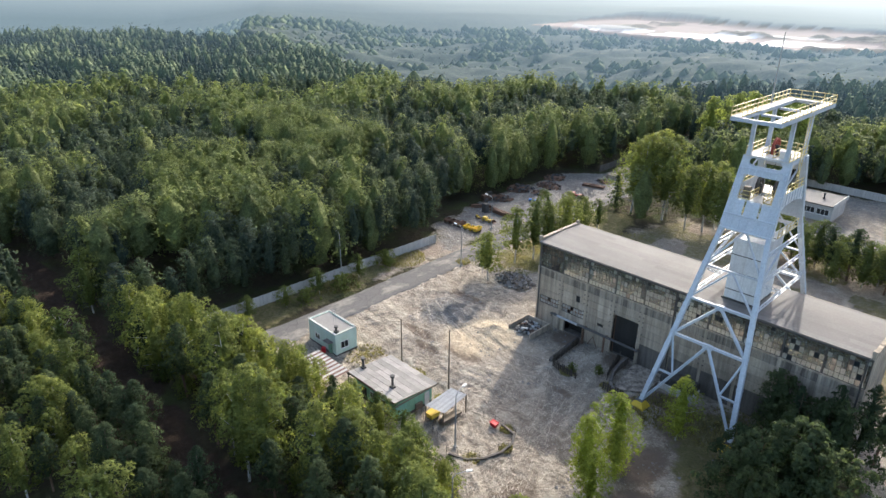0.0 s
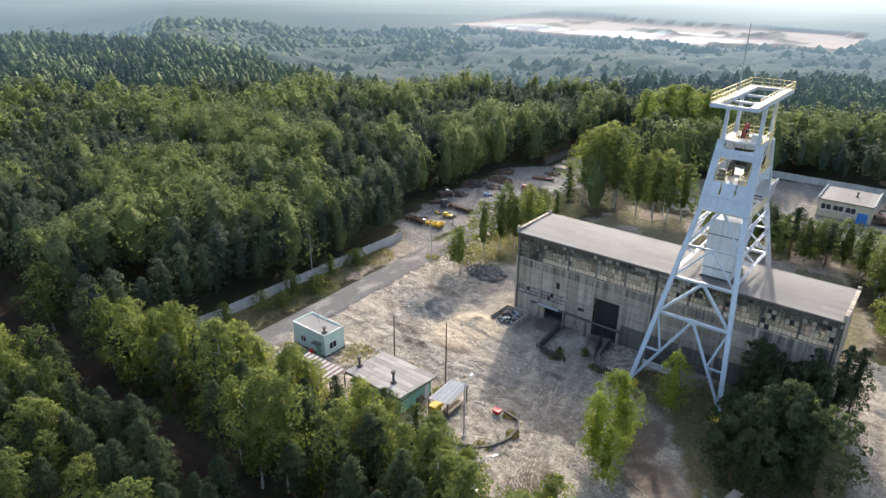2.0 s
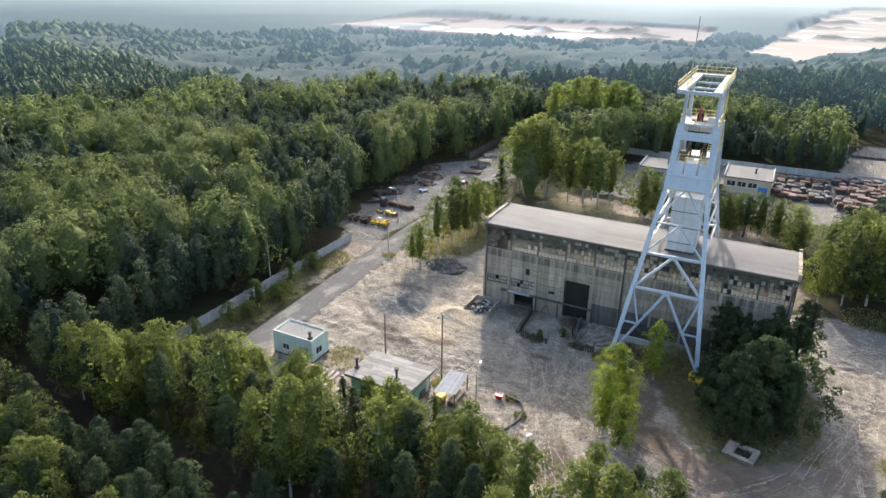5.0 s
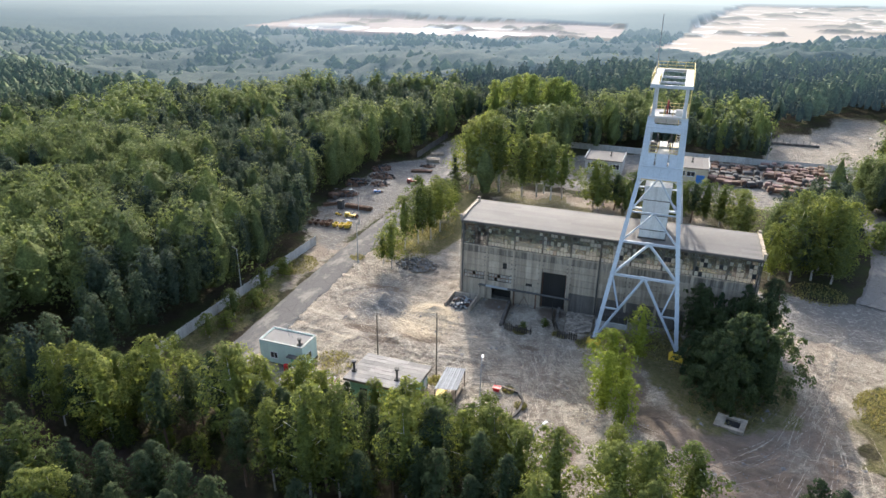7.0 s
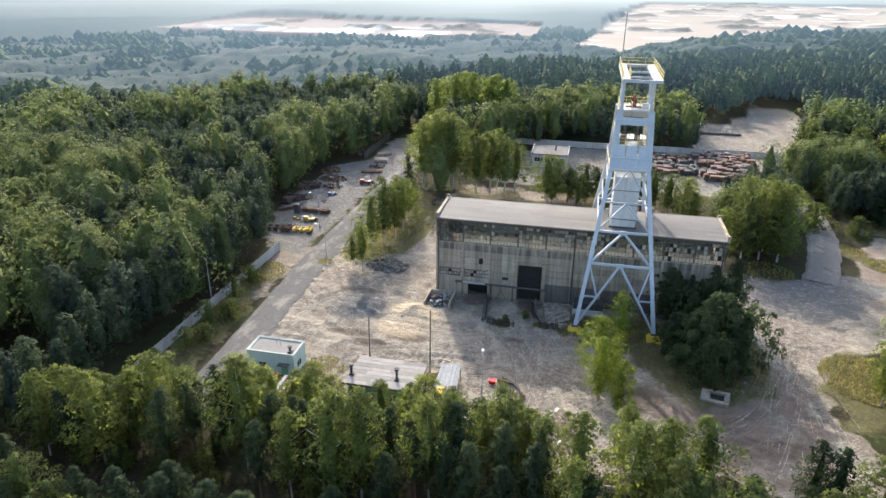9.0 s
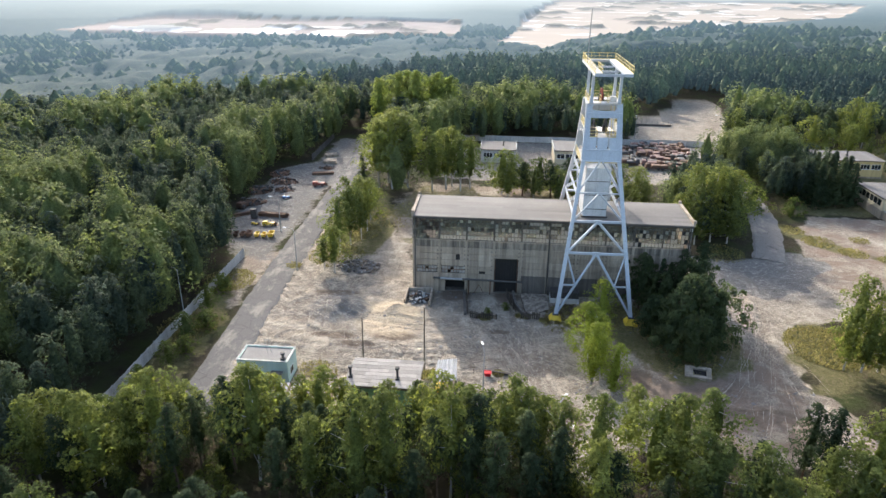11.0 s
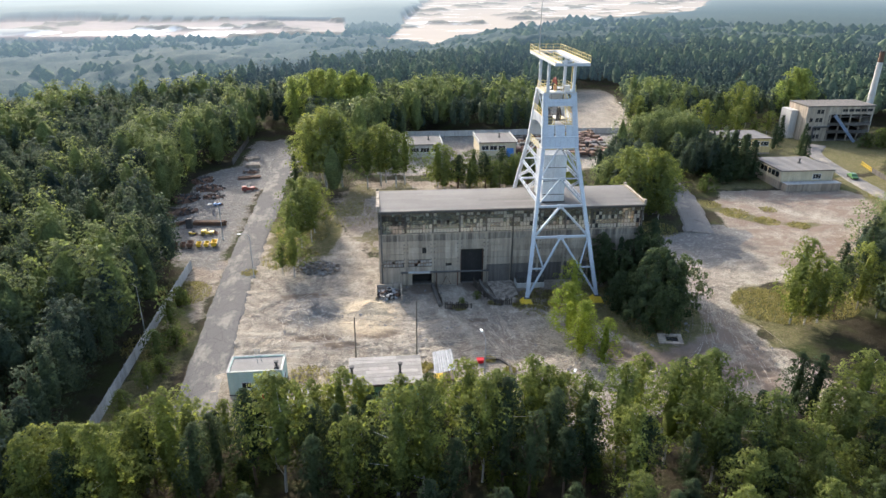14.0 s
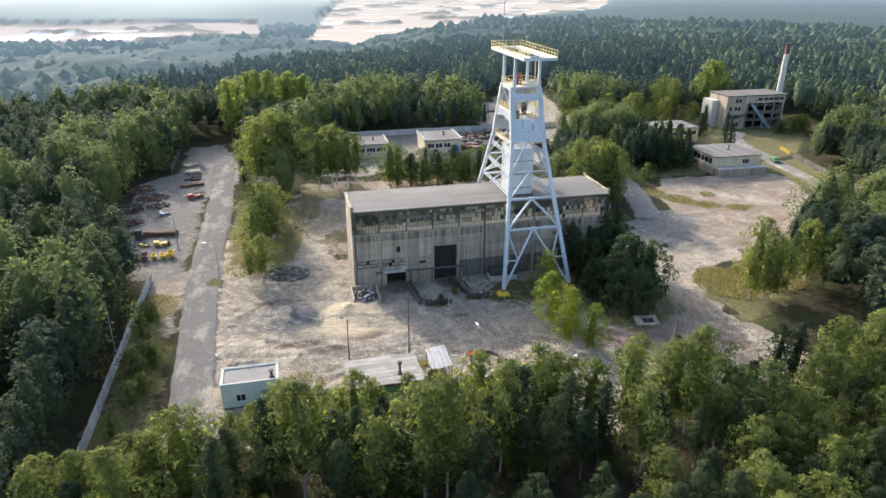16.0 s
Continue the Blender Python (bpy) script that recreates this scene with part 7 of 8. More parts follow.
def street_lamp(x, y, h, away, label, head=True):
    p = thing("street_lamp", label, "lamp")
    part("mast", MB().tube((x, y, -0.2), (x, y, h * 0.5), 0.12, 0.09, 8).tube((x, y, h * 0.5), (x, y, h - 0.5), 0.08, 0.06, 8), galvanised, p)
    d = Vector((math.cos(radians(away)), math.sin(radians(away)), 0))
    a, b, c = Vector((x, y, h - 0.5)), Vector((x, y, h)) + d * 0.45, Vector((x, y, h + 0.12)) + d * 1.6
    part("bracket", MB().tube(a, b, 0.05, n=6).tube(b, c, 0.05, n=6), galvanised, p)
    part("lamp_head", MB().beam(c - d * 0.1, c + d * 0.6, 0.28, 0.14), white_trim, p)
    part("base", MB().box(x - 0.2, y - 0.2, -0.2, x + 0.2, y + 0.2, 0.45), concrete_pale, p)


street_lamp(-24.3, 6.0, 9.0, 180, "gray steel street lamp beside the asphalt road")
street_lamp(-34.2, 26.4, 8.2, 180, "gray steel street lamp in the storage yard")
street_lamp(-38.6, -14.0, 9.0, 180, "gray steel lamp along the concrete fence")
street_lamp(14.3, -34.6, 8.6, 100, "gray steel lamp post with a pale head by the enclosure")
street_lamp(23.6, -44.5, 8.0, 60, "gray steel lamp at the forest gate")
street_lamp(24.2, -48.5, 6.5, 60, "short gray lamp at the forest gate")
street_lamp(62.5, 120.5, 9.5, 90, "gray steel lamp behind the sheds")
street_lamp(92.0, 124.0, 10.0, 180, "tall gray lamp in the gravel yard")


# ---- in front of the hall ----
def broken_pieces(name, label, category, cx, cy, rx, ry, h, n, mats, size, seed, z0=0.0):
    """A heap of broken blocks and slabs, each piece on its own."""
    heap = thing(name, label, category)
    r = random.Random(seed)
    shapes = []
    for k in range(5):
        mb = MB()
        w, d, t = r.uniform(0.6, 1.2), r.uniform(0.4, 0.9), r.uniform(0.2, 0.55)
        j = lambda: r.uniform(-0.12, 0.12)
        mb.add([(sx * w / 2 + j(), sy * d / 2 + j(), sz * t / 2 + j() * 0.5) for sz in (-1, 1) for sx, sy in ((-1, -1), (1, -1), (1, 1), (-1, 1))],
               [(3, 2, 1, 0), (4, 5, 6, 7), (0, 1, 5, 4), (1, 2, 6, 5), (2, 3, 7, 6), (3, 0, 4, 7)])
        shapes.append([mb.mesh("piece", m) for m in mats])
    part("core", MB().add([(cx + rx * 0.9 * math.cos(a), cy + ry * 0.9 * math.sin(a), z0 - 0.1) for a in np.linspace(0, 2 * math.pi, 12, endpoint=False)] + [(cx + rx * 0.35 * math.cos(a), cy + ry * 0.35 * math.sin(a), z0 + h * 0.7) for a in np.linspace(0, 2 * math.pi, 12, endpoint=False)],
                          [(i, (i + 1) % 12, 12 + (i + 1) % 12, 12 + i) for i in range(12)] + [tuple(range(12, 24))]), mats[0], heap)
    for k in range(n):
        a, d = r.uniform(0, 6.28), math.sqrt(r.random())
        x, y = cx + rx * d * math.cos(a), cy + ry * d * math.sin(a)
        z = z0 + h * max(0.0, 1 - d * d) * r.uniform(0.7, 1.1) + 0.05
        s = size * r.uniform(0.5, 1.4)
        part("piece", r.choice(r.choice(shapes)), None, heap, at=pose(x, y, z, r.uniform(-35, 35), r.uniform(-35, 35), r.uniform(0, 360)) @ Matrix.Scale(s, 4))
    return heap


broken_pieces("rubble_heap", "heap of dark broken concrete and branches", "rubble", -12.2, 8.8, 4.4, 3.2, 1.0, 230, (rubble_mat, concrete_dark, timber), 0.5, 12)
bin_walls = thing("scrap_bay", "low concrete bay walls beside the hall", "wall")
for q in ((-0.9, -6.2, -0.62, -1.0), (3.7, -6.3, 3.98, -0.9), (-0.62, -1.28, 3.7, -1.0)):
    part("bay_wall", MB().box(q[0], q[1], -0.2, q[2], q[3], 0.95, 0.03), concrete, bin_walls)
broken_pieces("scrap_pile", "tangled scrap metal and rubbish in a concrete bay", "scrap", 1.5, -3.6, 2.0, 2.2, 0.9, 110, (dark_metal, rubble_mat, rusty, zinc), 0.55, 14)


def plank_fence(name, pts, h, label, mat=timber_dark):
    f = thing(name, label, "fence")
    r = random.Random(len(pts) + 3)
    for a, b in zip(pts, pts[1:]):
        a, b = Vector((*a, 0)), Vector((*b, 0))
        n = max(1, int((b - a).length / 0.36))
        for k in range(n):
            p, q = a.lerp(b, k / n), a.lerp(b, (k + 0.62) / n)
            t = h * r.uniform(0.75, 1.1)
            if r.random() < 0.12:
                continue
            part("plank", MB().beam((p + q) / 2 + Vector((0, 0, -0.1)), (p + q) / 2 + Vector((r.uniform(-0.05, 0.05), r.uniform(-0.05, 0.05), t)), (q - p).length, 0.07, up=(-(b - a).y, (b - a).x, 0)), mat, f)
        part("rail", MB().beam(a + Vector((0, 0, h * 0.6)), b + Vector((0, 0, h * 0.6)), 0.08, 0.12), mat, f)


plank_fence("ramp_plank_fence", [(10.2, -1.4), (10.9, -9.4)], 1.4, "broken dark plank fence beside the loading ramp")
plank_fence("pit_plank_fence", [(11.3, -9.9), (16.2, -10.4)], 1.3, "broken dark plank fence round a weedy pit")
plank_fence("gate_plank_fence", [(20.2, -9.6), (23.6, -9.2)], 1.3, "leaning dark plank fence by the ramp wall")
low = thing("ramp_side_wall", "low dark side wall along the loading ramp", "wall")
for k in range(5):
    part("wall_block", MB().beam((9.8 + 0.14 * k, -1.0 - 1.7 * k, 0.3), (9.93 + 0.14 * k, -2.65 - 1.7 * k, 0.3), 0.5, 0.95 - 0.06 * k), concrete_dark, low)
plank_fence("yard_plank_fence", [(17.7, -0.8), (18.3, -4.0), (19.4, -7.2)], 1.5, "leaning dark plank fence along the curved ramp")
wall = thing("ramp_wall", "curved crumbling retaining wall beside the gate ramp", "wall")
pts = [(18.9, -0.6), (19.0, -3.0), (19.4, -5.5), (20.4, -7.8), (21.8, -9.2)]
for k, (a, b) in enumerate(zip(pts, pts[1:])):
    part("wall_block", MB().beam((*a, 0.45 - 0.06 * k), (*b, 0.45 - 0.06 * k), 0.4, 1.1 - 0.12 * k), concrete_dark, wall)
plant(SHRUB, 14.4, -9.2, 1.7, "weeds in front of the hall", "dark low shrub in a weedy pit")
plant(SHRUB, 17.6, -6.5, 1.6, "weeds in front of the hall", "dark low shrub beside the ramp wall")
tank = thing("steel_hopper", "dark steel hopper on a pale concrete base", "hopper")
part("base", MB().box(25.6, -3.1, -0.2, 30.9, -0.6, 0.95, 0.04), concrete_pale, tank)
part("hopper_body", MB().box(25.7, -2.9, 0.95, 30.8, -0.8, 2.2, 0.1), dark_metal, tank)
for k in range(5):
    part("rib", MB().box(26.0 + k * 1.1, -2.98, 0.95, 26.12 + k * 1.1, -2.9, 2.15), dark_metal, tank)
slab = thing("concrete_frame", "square pale concrete frame with an open middle lying on soil", "slab")
for q in ((-1.9, -1.5, 1.9, -0.85), (-1.9, 0.85, 1.9, 1.5), (-1.9, -0.85, -0.7, 0.85), (1.2, -0.85, 1.9, 0.85)):
    part("frame_beam", MB().box(*q[:2], 0, *q[2:], 0.5, 0.04), concrete, slab)
# black plate painted as the shade in the frame's hole
part("pit_cover", MB().box(-0.7, -0.85, 0.0, 1.2, 0.85, 0.2), black_shade, slab)
slab.matrix_basis = pose(46.5, -24.2, 0.05, 2, -3, -14)
apron_slab = thing("loading_slab", "worn pale concrete slab by the hall front", "slab")
part("slab", MB().add([(21.2, -8.6, 0.0), (25.2, -6.2, 0.0), (25.2, -0.4, 0.0), (20.2, -0.4, 0.0), (21.2, -8.6, 0.22), (25.2, -6.2, 0.3), (25.2, -0.4, 0.4), (20.2, -0.4, 0.4)],
                      [(3, 2, 1, 0), (4, 5, 6, 7), (0, 1, 5, 4), (1, 2, 6, 5), (2, 3, 7, 6), (3, 0, 4, 7)]), concrete_stained, apron_slab)


def litter():
    """Stones, clods and scraps strewn over the yard."""
    g = np.random.default_rng(17)
    n = 5200
    x, y = g.uniform(-24, 62, n), g.uniform(-39, -0.5, n)
    m = value_noise(x, y, 5.0, 77) + 0.25 * value_noise(x, y, 1.5, 78)
    k = (m > 0.62) & (poly_distance(x, y, YARD) < -1) & ~((x < -13) & (y < -28)) & ~((x > -5) & (x < 6) & (y < -29))
    x, y = x[k], y[k]
    n = len(x)
    z = ground_height(x, y)
    s = g.uniform(0.05, 0.2, n) * (1 + 1.5 * (g.random(n) < 0.06))
    base = np.array([(1, 0, 0), (-0.5, 0.9, 0), (-0.5, -0.9, 0), (0, 0, 1.0)])
    v = base[None] * s[:, None, None] * g.uniform(0.6, 1.3, (n, 4, 1))
    a = g.uniform(0, 6.28, n)
    c, si = np.cos(a)[:, None], np.sin(a)[:, None]
    w = np.stack([v[..., 0] * c - v[..., 1] * si + x[:, None], v[..., 0] * si + v[..., 1] * c + y[:, None], v[..., 2] * 0.7 + z[:, None] - 0.01], -1).reshape(-1, 3)
    f = (np.array([(0, 1, 3), (1, 2, 3), (2, 0, 3)])[None] + 4 * np.arange(n)[:, None, None]).reshape(-1, 3)
    tagged(new("yard_stones", fast_mesh("yard_stones", w, f, rubble_mat)), "small stones and clods strewn over the yard", "stones", kind="stuff")


litter()


def tyre_ridges():
    """Pale ridges of sand thrown up along the ways that lorries have driven."""
    g = np.random.default_rng(23)
    mats = (ridge_sand, ridge_soil)
    quads, verts = [[], []], [[], []]
    ways = []
    for a, m, b in DRIVEN:
        for k in range(5):
            j = g.normal(0, 1.7, (3, 2))
            ways.append((np.array(a) + j[0], np.array(m) + j[1] * 1.4, np.array(b) + j[2]))
    for a, m, b in ways:
        t = np.linspace(0, 1, 90)[:, None]
        line = (1 - t) ** 2 * a + 2 * t * (1 - t) * m + t * t * b
        d = np.gradient(line, axis=0)
        n = np.stack([-d[:, 1], d[:, 0]], -1) / (np.linalg.norm(d, axis=1, keepdims=True) + 1e-9)
        for side in (-1.25, -0.75, 0.75, 1.25):
            i = int(g.integers(0, 20))
            while i < 84:
                e = min(89, i + int(g.integers(5, 22)))
                which = int(g.random() < 0.6)
                w = g.uniform(0.03, 0.075)
                o = len(verts[which])
                for q in range(i, e + 1):
                    s = math.sin(math.pi * (q - i) / max(e - i, 1)) ** 0.5
                    c = line[q] + n[q] * (side + g.normal(0, 0.03))
                    z = float(yard_z(c[0], c[1]))
                    for off, up in ((-w, -0.04), (0.0, 0.03), (w, -0.04)):
                        verts[which].append((c[0] + n[q][0] * off * s, c[1] + n[q][1] * off * s, z + up * s))
                    if q > i:
                        p = len(verts[which]) - 6
                        quads[which] += [(p, p + 3, p + 4, p + 1), (p + 1, p + 4, p + 5, p + 2)]
                i = e + int(g.integers(2, 18))
    for name, v, f, mat, label in (("sand_ridges", verts[0], quads[0], mats[0], "pale ridges of sand along tyre tracks"), ("soil_ridges", verts[1], quads[1], mats[1], "brown ridges of soil along tyre tracks")):
        tagged(new(name, fast_mesh(name, np.array(v), np.array(f), mat)), label, "tyre tracks", kind="stuff")


ridge_sand = worn("thrown_up_sand", (0.50, 0.435, 0.345), (0.38, 0.325, 0.255), 0.95, 0.8, 6.0)
ridge_soil = worn("thrown_up_soil", (0.24, 0.195, 0.155), (0.15, 0.12, 0.095), 0.95, 0.8, 6.0)
tyre_ridges()


# ---- storage yard ----
def mine_tub(mat, mat2):
    t = thing("mine_tub", "", "mine cart")
    part("tub", MB().add([(-0.55, -1.2, 0.45), (0.55, -1.2, 0.45), (0.55, 1.2, 0.45), (-0.55, 1.2, 0.45), (-0.8, -1.5, 1.5), (0.8, -1.5, 1.5), (0.8, 1.5, 1.5), (-0.8, 1.5, 1.5), (-0.7, -1.4, 1.5), (0.7, -1.4, 1.5), (0.7, 1.4, 1.5), (-0.7, 1.4, 1.5), (-0.5, -1.1, 0.7), (0.5, -1.1, 0.7), (0.5, 1.1, 0.7), (-0.5, 1.1, 0.7)],
                         [(3, 2, 1, 0), (0, 1, 5, 4), (1, 2, 6, 5), (2, 3, 7, 6), (3, 0, 4, 7), (12, 13, 14, 15)] + [(4 + i, 4 + (i + 1) % 4, 8 + (i + 1) % 4, 8 + i) for i in range(4)] + [(8 + i, 8 + (i + 1) % 4, 12 + (i + 1) % 4, 12 + i) for i in range(4)]), mat, t)
    part("chassis", MB().box(-0.45, -1.6, 0.25, 0.45, 1.6, 0.45), mat2, t)
    for x in (-0.45, 0.45):
        for y in (-0.8, 0.8):
            part("wheel", MB().tube((x - 0.06, y, 0.24), (x + 0.06, y, 0.24), 0.24, n=12), dark_metal, t)
    return t


yellow_tub = tagged(mine_tub(yellow_paint, dark_metal), "yellow steel mine tub in a row of tubs", group="row of mine tubs")
small = Matrix.Scale(0.8, 4)
yellow_tub.matrix_basis = pose(-35.2, 22.6, 0, 0, 0, 4) @ small
for k in range(1, 3):
    copy_thing(yellow_tub, pose(-35.2 - 1.6 * k, 22.5 - 0.05 * k, 0, 0, 0, 4) @ small)
dark_tub = tagged(mine_tub(rusty, dark_metal), "dark rusty mine tub in a row of tubs", group="row of mine tubs")
dark_tub.matrix_basis = pose(-40.2, 22.4, 0, 0, 0, 3) @ small
for k in range(1, 4):
    copy_thing(dark_tub, pose(-40.2 - 1.5 * k, 22.4 - 0.1 * k, 0, 0, 0, 3 + 2 * k) @ small)


def loader(mat, label):
    """A low underground loader: chassis, engine hood, cab frame, bucket and four wheels."""
    t = tagged(thing("mine_loader", "", "machine"), label, group="parked mine machines")
    part("chassis", MB().box(-2.2, -0.85, 0.5, 2.2, 0.85, 1.15, 0.08), mat, t)
    part("engine_hood", MB().box(-2.1, -0.8, 1.15, -0.3, 0.8, 1.75, 0.15), mat, t)
    part("cab_frame", MB().box(0.0, 0.1, 1.15, 0.9, 0.8, 1.25).beam((0, 0.1, 1.2), (0, 0.1, 2.2), 0.08).beam((0.9, 0.1, 1.2), (0.9, 0.1, 2.2), 0.08).beam((0, 0.8, 1.2), (0, 0.8, 2.2), 0.08).beam((0.9, 0.8, 1.2), (0.9, 0.8, 2.2), 0.08).box(-0.05, 0.05, 2.2, 0.95, 0.85, 2.28), dark_metal, t)
    part("bucket", MB().add([(2.3, -0.95, 0.2), (3.5, -0.95, 0.2), (2.3, -0.95, 1.2), (2.3, 0.95, 0.2), (3.5, 0.95, 0.2), (2.3, 0.95, 1.2)], [(0, 1, 2), (5, 4, 3), (0, 3, 4, 1), (0, 2, 5, 3)]), rusty, t)
    for x in (-1.4, 1.3):
        for y in (-0.95, 0.95):
            w = part("wheel", MB().tube((x, y - 0.2, 0.55), (x, y + 0.2, 0.55), 0.55, n=16), dark_metal, t)
            part("rim", MB().tube((x, y - 0.22, 0.55), (x, y + 0.22, 0.55), 0.26, n=12), mat, w)
    return t


first = loader(yellow_paint, "faded yellow low mine loader parked in the storage yard")
first.matrix_basis = pose(-38.2, 29.6, 0, 0, 0, 8) @ Matrix.Scale(0.62, 4)
copy_thing(first, pose(-41.6, 29.8, 0, 0, 0, -12) @ Matrix.Scale(0.55, 4))
red_loader = loader(red_paint, "faded red mine loader parked in the storage yard")
red_loader.matrix_basis = pose(-34.5, 61.0, 0, 0, 0, 20) @ Matrix.Scale(0.75, 4)
blue_loader = loader(blue_paint, "blue mine machine parked in the storage yard")
blue_loader.matrix_basis = pose(-40.2, 49.4, 0, 0, 0, 35) @ Matrix.Scale(0.42, 4)
rust_loader = loader(rusty, "rusty mine loader among scrap")
rust_loader.matrix_basis = pose(-48.5, 41.5, 0, 0, 0, 75)


def beam_stack(x, y, ang, n, length, label):
    s = thing("beam_stack", label, "steel stack")
    r = random.Random(int(x * 10))
    for k in range(n):
        part("girder", MB().box(-length / 2 + r.uniform(-0.6, 0.6), -0.1, 0, length / 2, 0.1, 0.06).box(-length / 2, -0.03, 0.06, length / 2, 0.03, 0.24).box(-length / 2, -0.1, 0.24, length / 2, 0.1, 0.3), rusty, s, at=pose(r.uniform(-0.3, 0.3), (k % 6) * 0.33 - 0.8, 0.02 + 0.32 * (k // 6), 0, 0, r.uniform(-3, 3)))
    s.matrix_basis = pose(x, y, 0, 0, 0, ang)


beam_stack(-39.0, 36.0, -6, 16, 7.0, "stack of rusty steel girders")
beam_stack(-36.0, 72.0, 15, 12, 6.0, "stack of rusty steel girders by the road")
beam_stack(-46.5, 36.5, 40, 9, 5.0, "loose stack of rusty steel girders")
shed_box = thing("transformer_box", "dark steel equipment box in the storage yard", "box")
part("body", MB().box(-43.9, 33.6, 0, -42.6, 34.8, 2.2, 0.05), dark_metal, shed_box)
part("lid", MB().box(-44.0, 33.5, 2.2, -42.5, 34.9, 2.3), dark_metal, shed_box)


def slab_stack(x, y, ang, n, label):
    s = thing("slab_stack", label, "slab stack")
    r = random.Random(int(y))
    for k in range(n):
        part("slab", MB().box(-2.0, -0.6, 0, 2.0, 0.6, 0.22), concrete, s, at=pose(r.uniform(-0.3, 0.3), 1.6 * (k % 2) - 0.8, 0.28 * (k // 2), 0, 0, r.uniform(-5, 5)))
    s.matrix_basis = pose(x, y, 0.02, 0, 0, ang)


slab_stack(-37.0, 84.0, 10, 8, "stack of gray concrete slabs by the road")
slab_stack(-38.5, 92.0, 30, 6, "stack of gray concrete slabs by the fence")
for k, (x, y, rx, ry, h, n, s) in enumerate(((-47, 45, 3, 2.5, 0.7, 45, 0.9), (-49, 55, 3.5, 4, 1.0, 70, 1.0), (-45, 63, 4, 3, 1.0, 70, 1.0), (-42.5, 56, 3, 2, 0.7, 40, 0.9), (-48.5, 71, 3, 4, 0.8, 45, 0.9), (-36, 78, 3, 1.6, 0.6, 30, 0.9))):
    broken_pieces("scrap_pile", "heap of rusty machine scrap in the storage yard", "scrap", x, y, rx, ry, h, n, (rusty, dark_metal, rusty, dark_metal), s * 0.8, 30 + k)


# ---- sheds, mill and scrap field behind the hall ----
def flat_shed(name, x0, y0, x1, y1, h, wall_mat, label, bays, blue=False, plinth=0.6, parapets=True, only=None):
    s = thing(name, label, "building")
    part("wall", MB().box(x0, y0, -0.2, x1, y0 + 0.3, h).box(x0, y1 - 0.3, -0.2, x1, y1, h).box(x0, y0 + 0.3, -0.2, x0 + 0.3, y1 - 0.3, h).box(x1 - 0.3, y0 + 0.3, -0.2, x1, y1 - 0.3, h), wall_mat, s)
    part("plinth", MB().box(x0 - 0.05, y0 - 0.05, -0.2, x1 + 0.05, y1 + 0.05, plinth), concrete, s)
    part("roof", MB().box(x0 - 0.25, y0 - 0.4, h, x1 + 0.25, y1 + 0.3, h + 0.22), concrete_dark, s)
    r = random.Random(int(x0))
    n = int((x1 - x0) / 1.6)
    for k in range(n):
        w = (x1 - x0 + 0.5) / n
        part("felt_strip", MB().box(x0 - 0.25 + k * w, y0 - 0.4, h + 0.224, x0 - 0.27 + (k + 1) * w, y1 + 0.3, h + 0.235 + r.uniform(0, 0.02)), felt, s)
    if parapets:
        for x in (x0 - 0.3, x1 + 0.05):
            part("gable_parapet", MB().box(x, y0 - 0.5, h - 0.4, x + 0.25, y1 + 0.35, h + 0.75, 0.03), concrete_pale, s)
    w = (x1 - x0 - 1.0) / bays
    for k in range(bays):
        xa = x0 + 0.5 + k * w
        if blue and k == bays - 1:
            d = part("garage_door", MB().box(xa + 0.2, y0 - 0.06, 0.0, xa + w - 0.2, y0 + 0.02, 2.9), blue_paint, s, "blue garage door")
            for j in range(5):
                part("door_rib", MB().box(xa + 0.2, y0 - 0.1, 0.4 + j * 0.5, xa + w - 0.2, y0 - 0.06, 0.46 + j * 0.5), blue_paint, d)
        elif only is None or k in only:
            window(s, xa + 0.2, h - 2.4, w - 0.4, 1.5, y0, nx=max(2, int(w / 0.9)))
    roof_vent(s, (x0 + x1) / 2 + 1.5, (y0 + y1) / 2, h + 0.2, 1.5)
    return s


flat_shed("storage_shed", 9.9, 88.6, 20.6, 99.0, 4.6, concrete_pale, "pale concrete shed with a flat felt roof", 3)
flat_shed("garage_shed", 32.6, 89.2, 44.4, 101.5, 4.7, cream, "cream rendered garage with a blue door", 4, True)
flat_shed("workshop_shed", 110.0, 50.5, 125.3, 64.0, 5.0, cream, "long cream workshop with a flat dark roof", 5, plinth=2.1, only=(3,), parapets=False)
flat_shed("office_shed", 108.5, 86.0, 128.0, 97.0, 5.2, ochre, "ochre rendered works building with a flat roof", 6, parapets=False)
flat_shed("yellow_shed", 87.0, 86.5, 92.0, 98.0, 4.6, ochre, "ochre rendered shed among trees", 2, parapets=False)
flat_shed("cream_shed", 92.0, 108.5, 108.0, 117.0, 4.2, cream, "cream rendered shed with a flat roof", 5, parapets=False)
# side windows of the workshop, facing west
ws = bpy.data.objects["workshop_shed"]
for k in range(6):
    y = 51.5 + k * 1.9
    part("side_window", MB().box(109.94, y, 3.0, 110.0, y + 1.5, 4.5), glass_dark, ws)
annex = thing("loading_dock", "gray concrete loading dock along the workshop", "dock")
part("dock_wall", MB().box(110.5, 47.9, -0.2, 126.2, 50.2, 2.0), concrete, annex)
part("dock_edge", MB().box(110.4, 47.8, 2.0, 126.3, 50.2, 2.14), concrete_pale, annex)


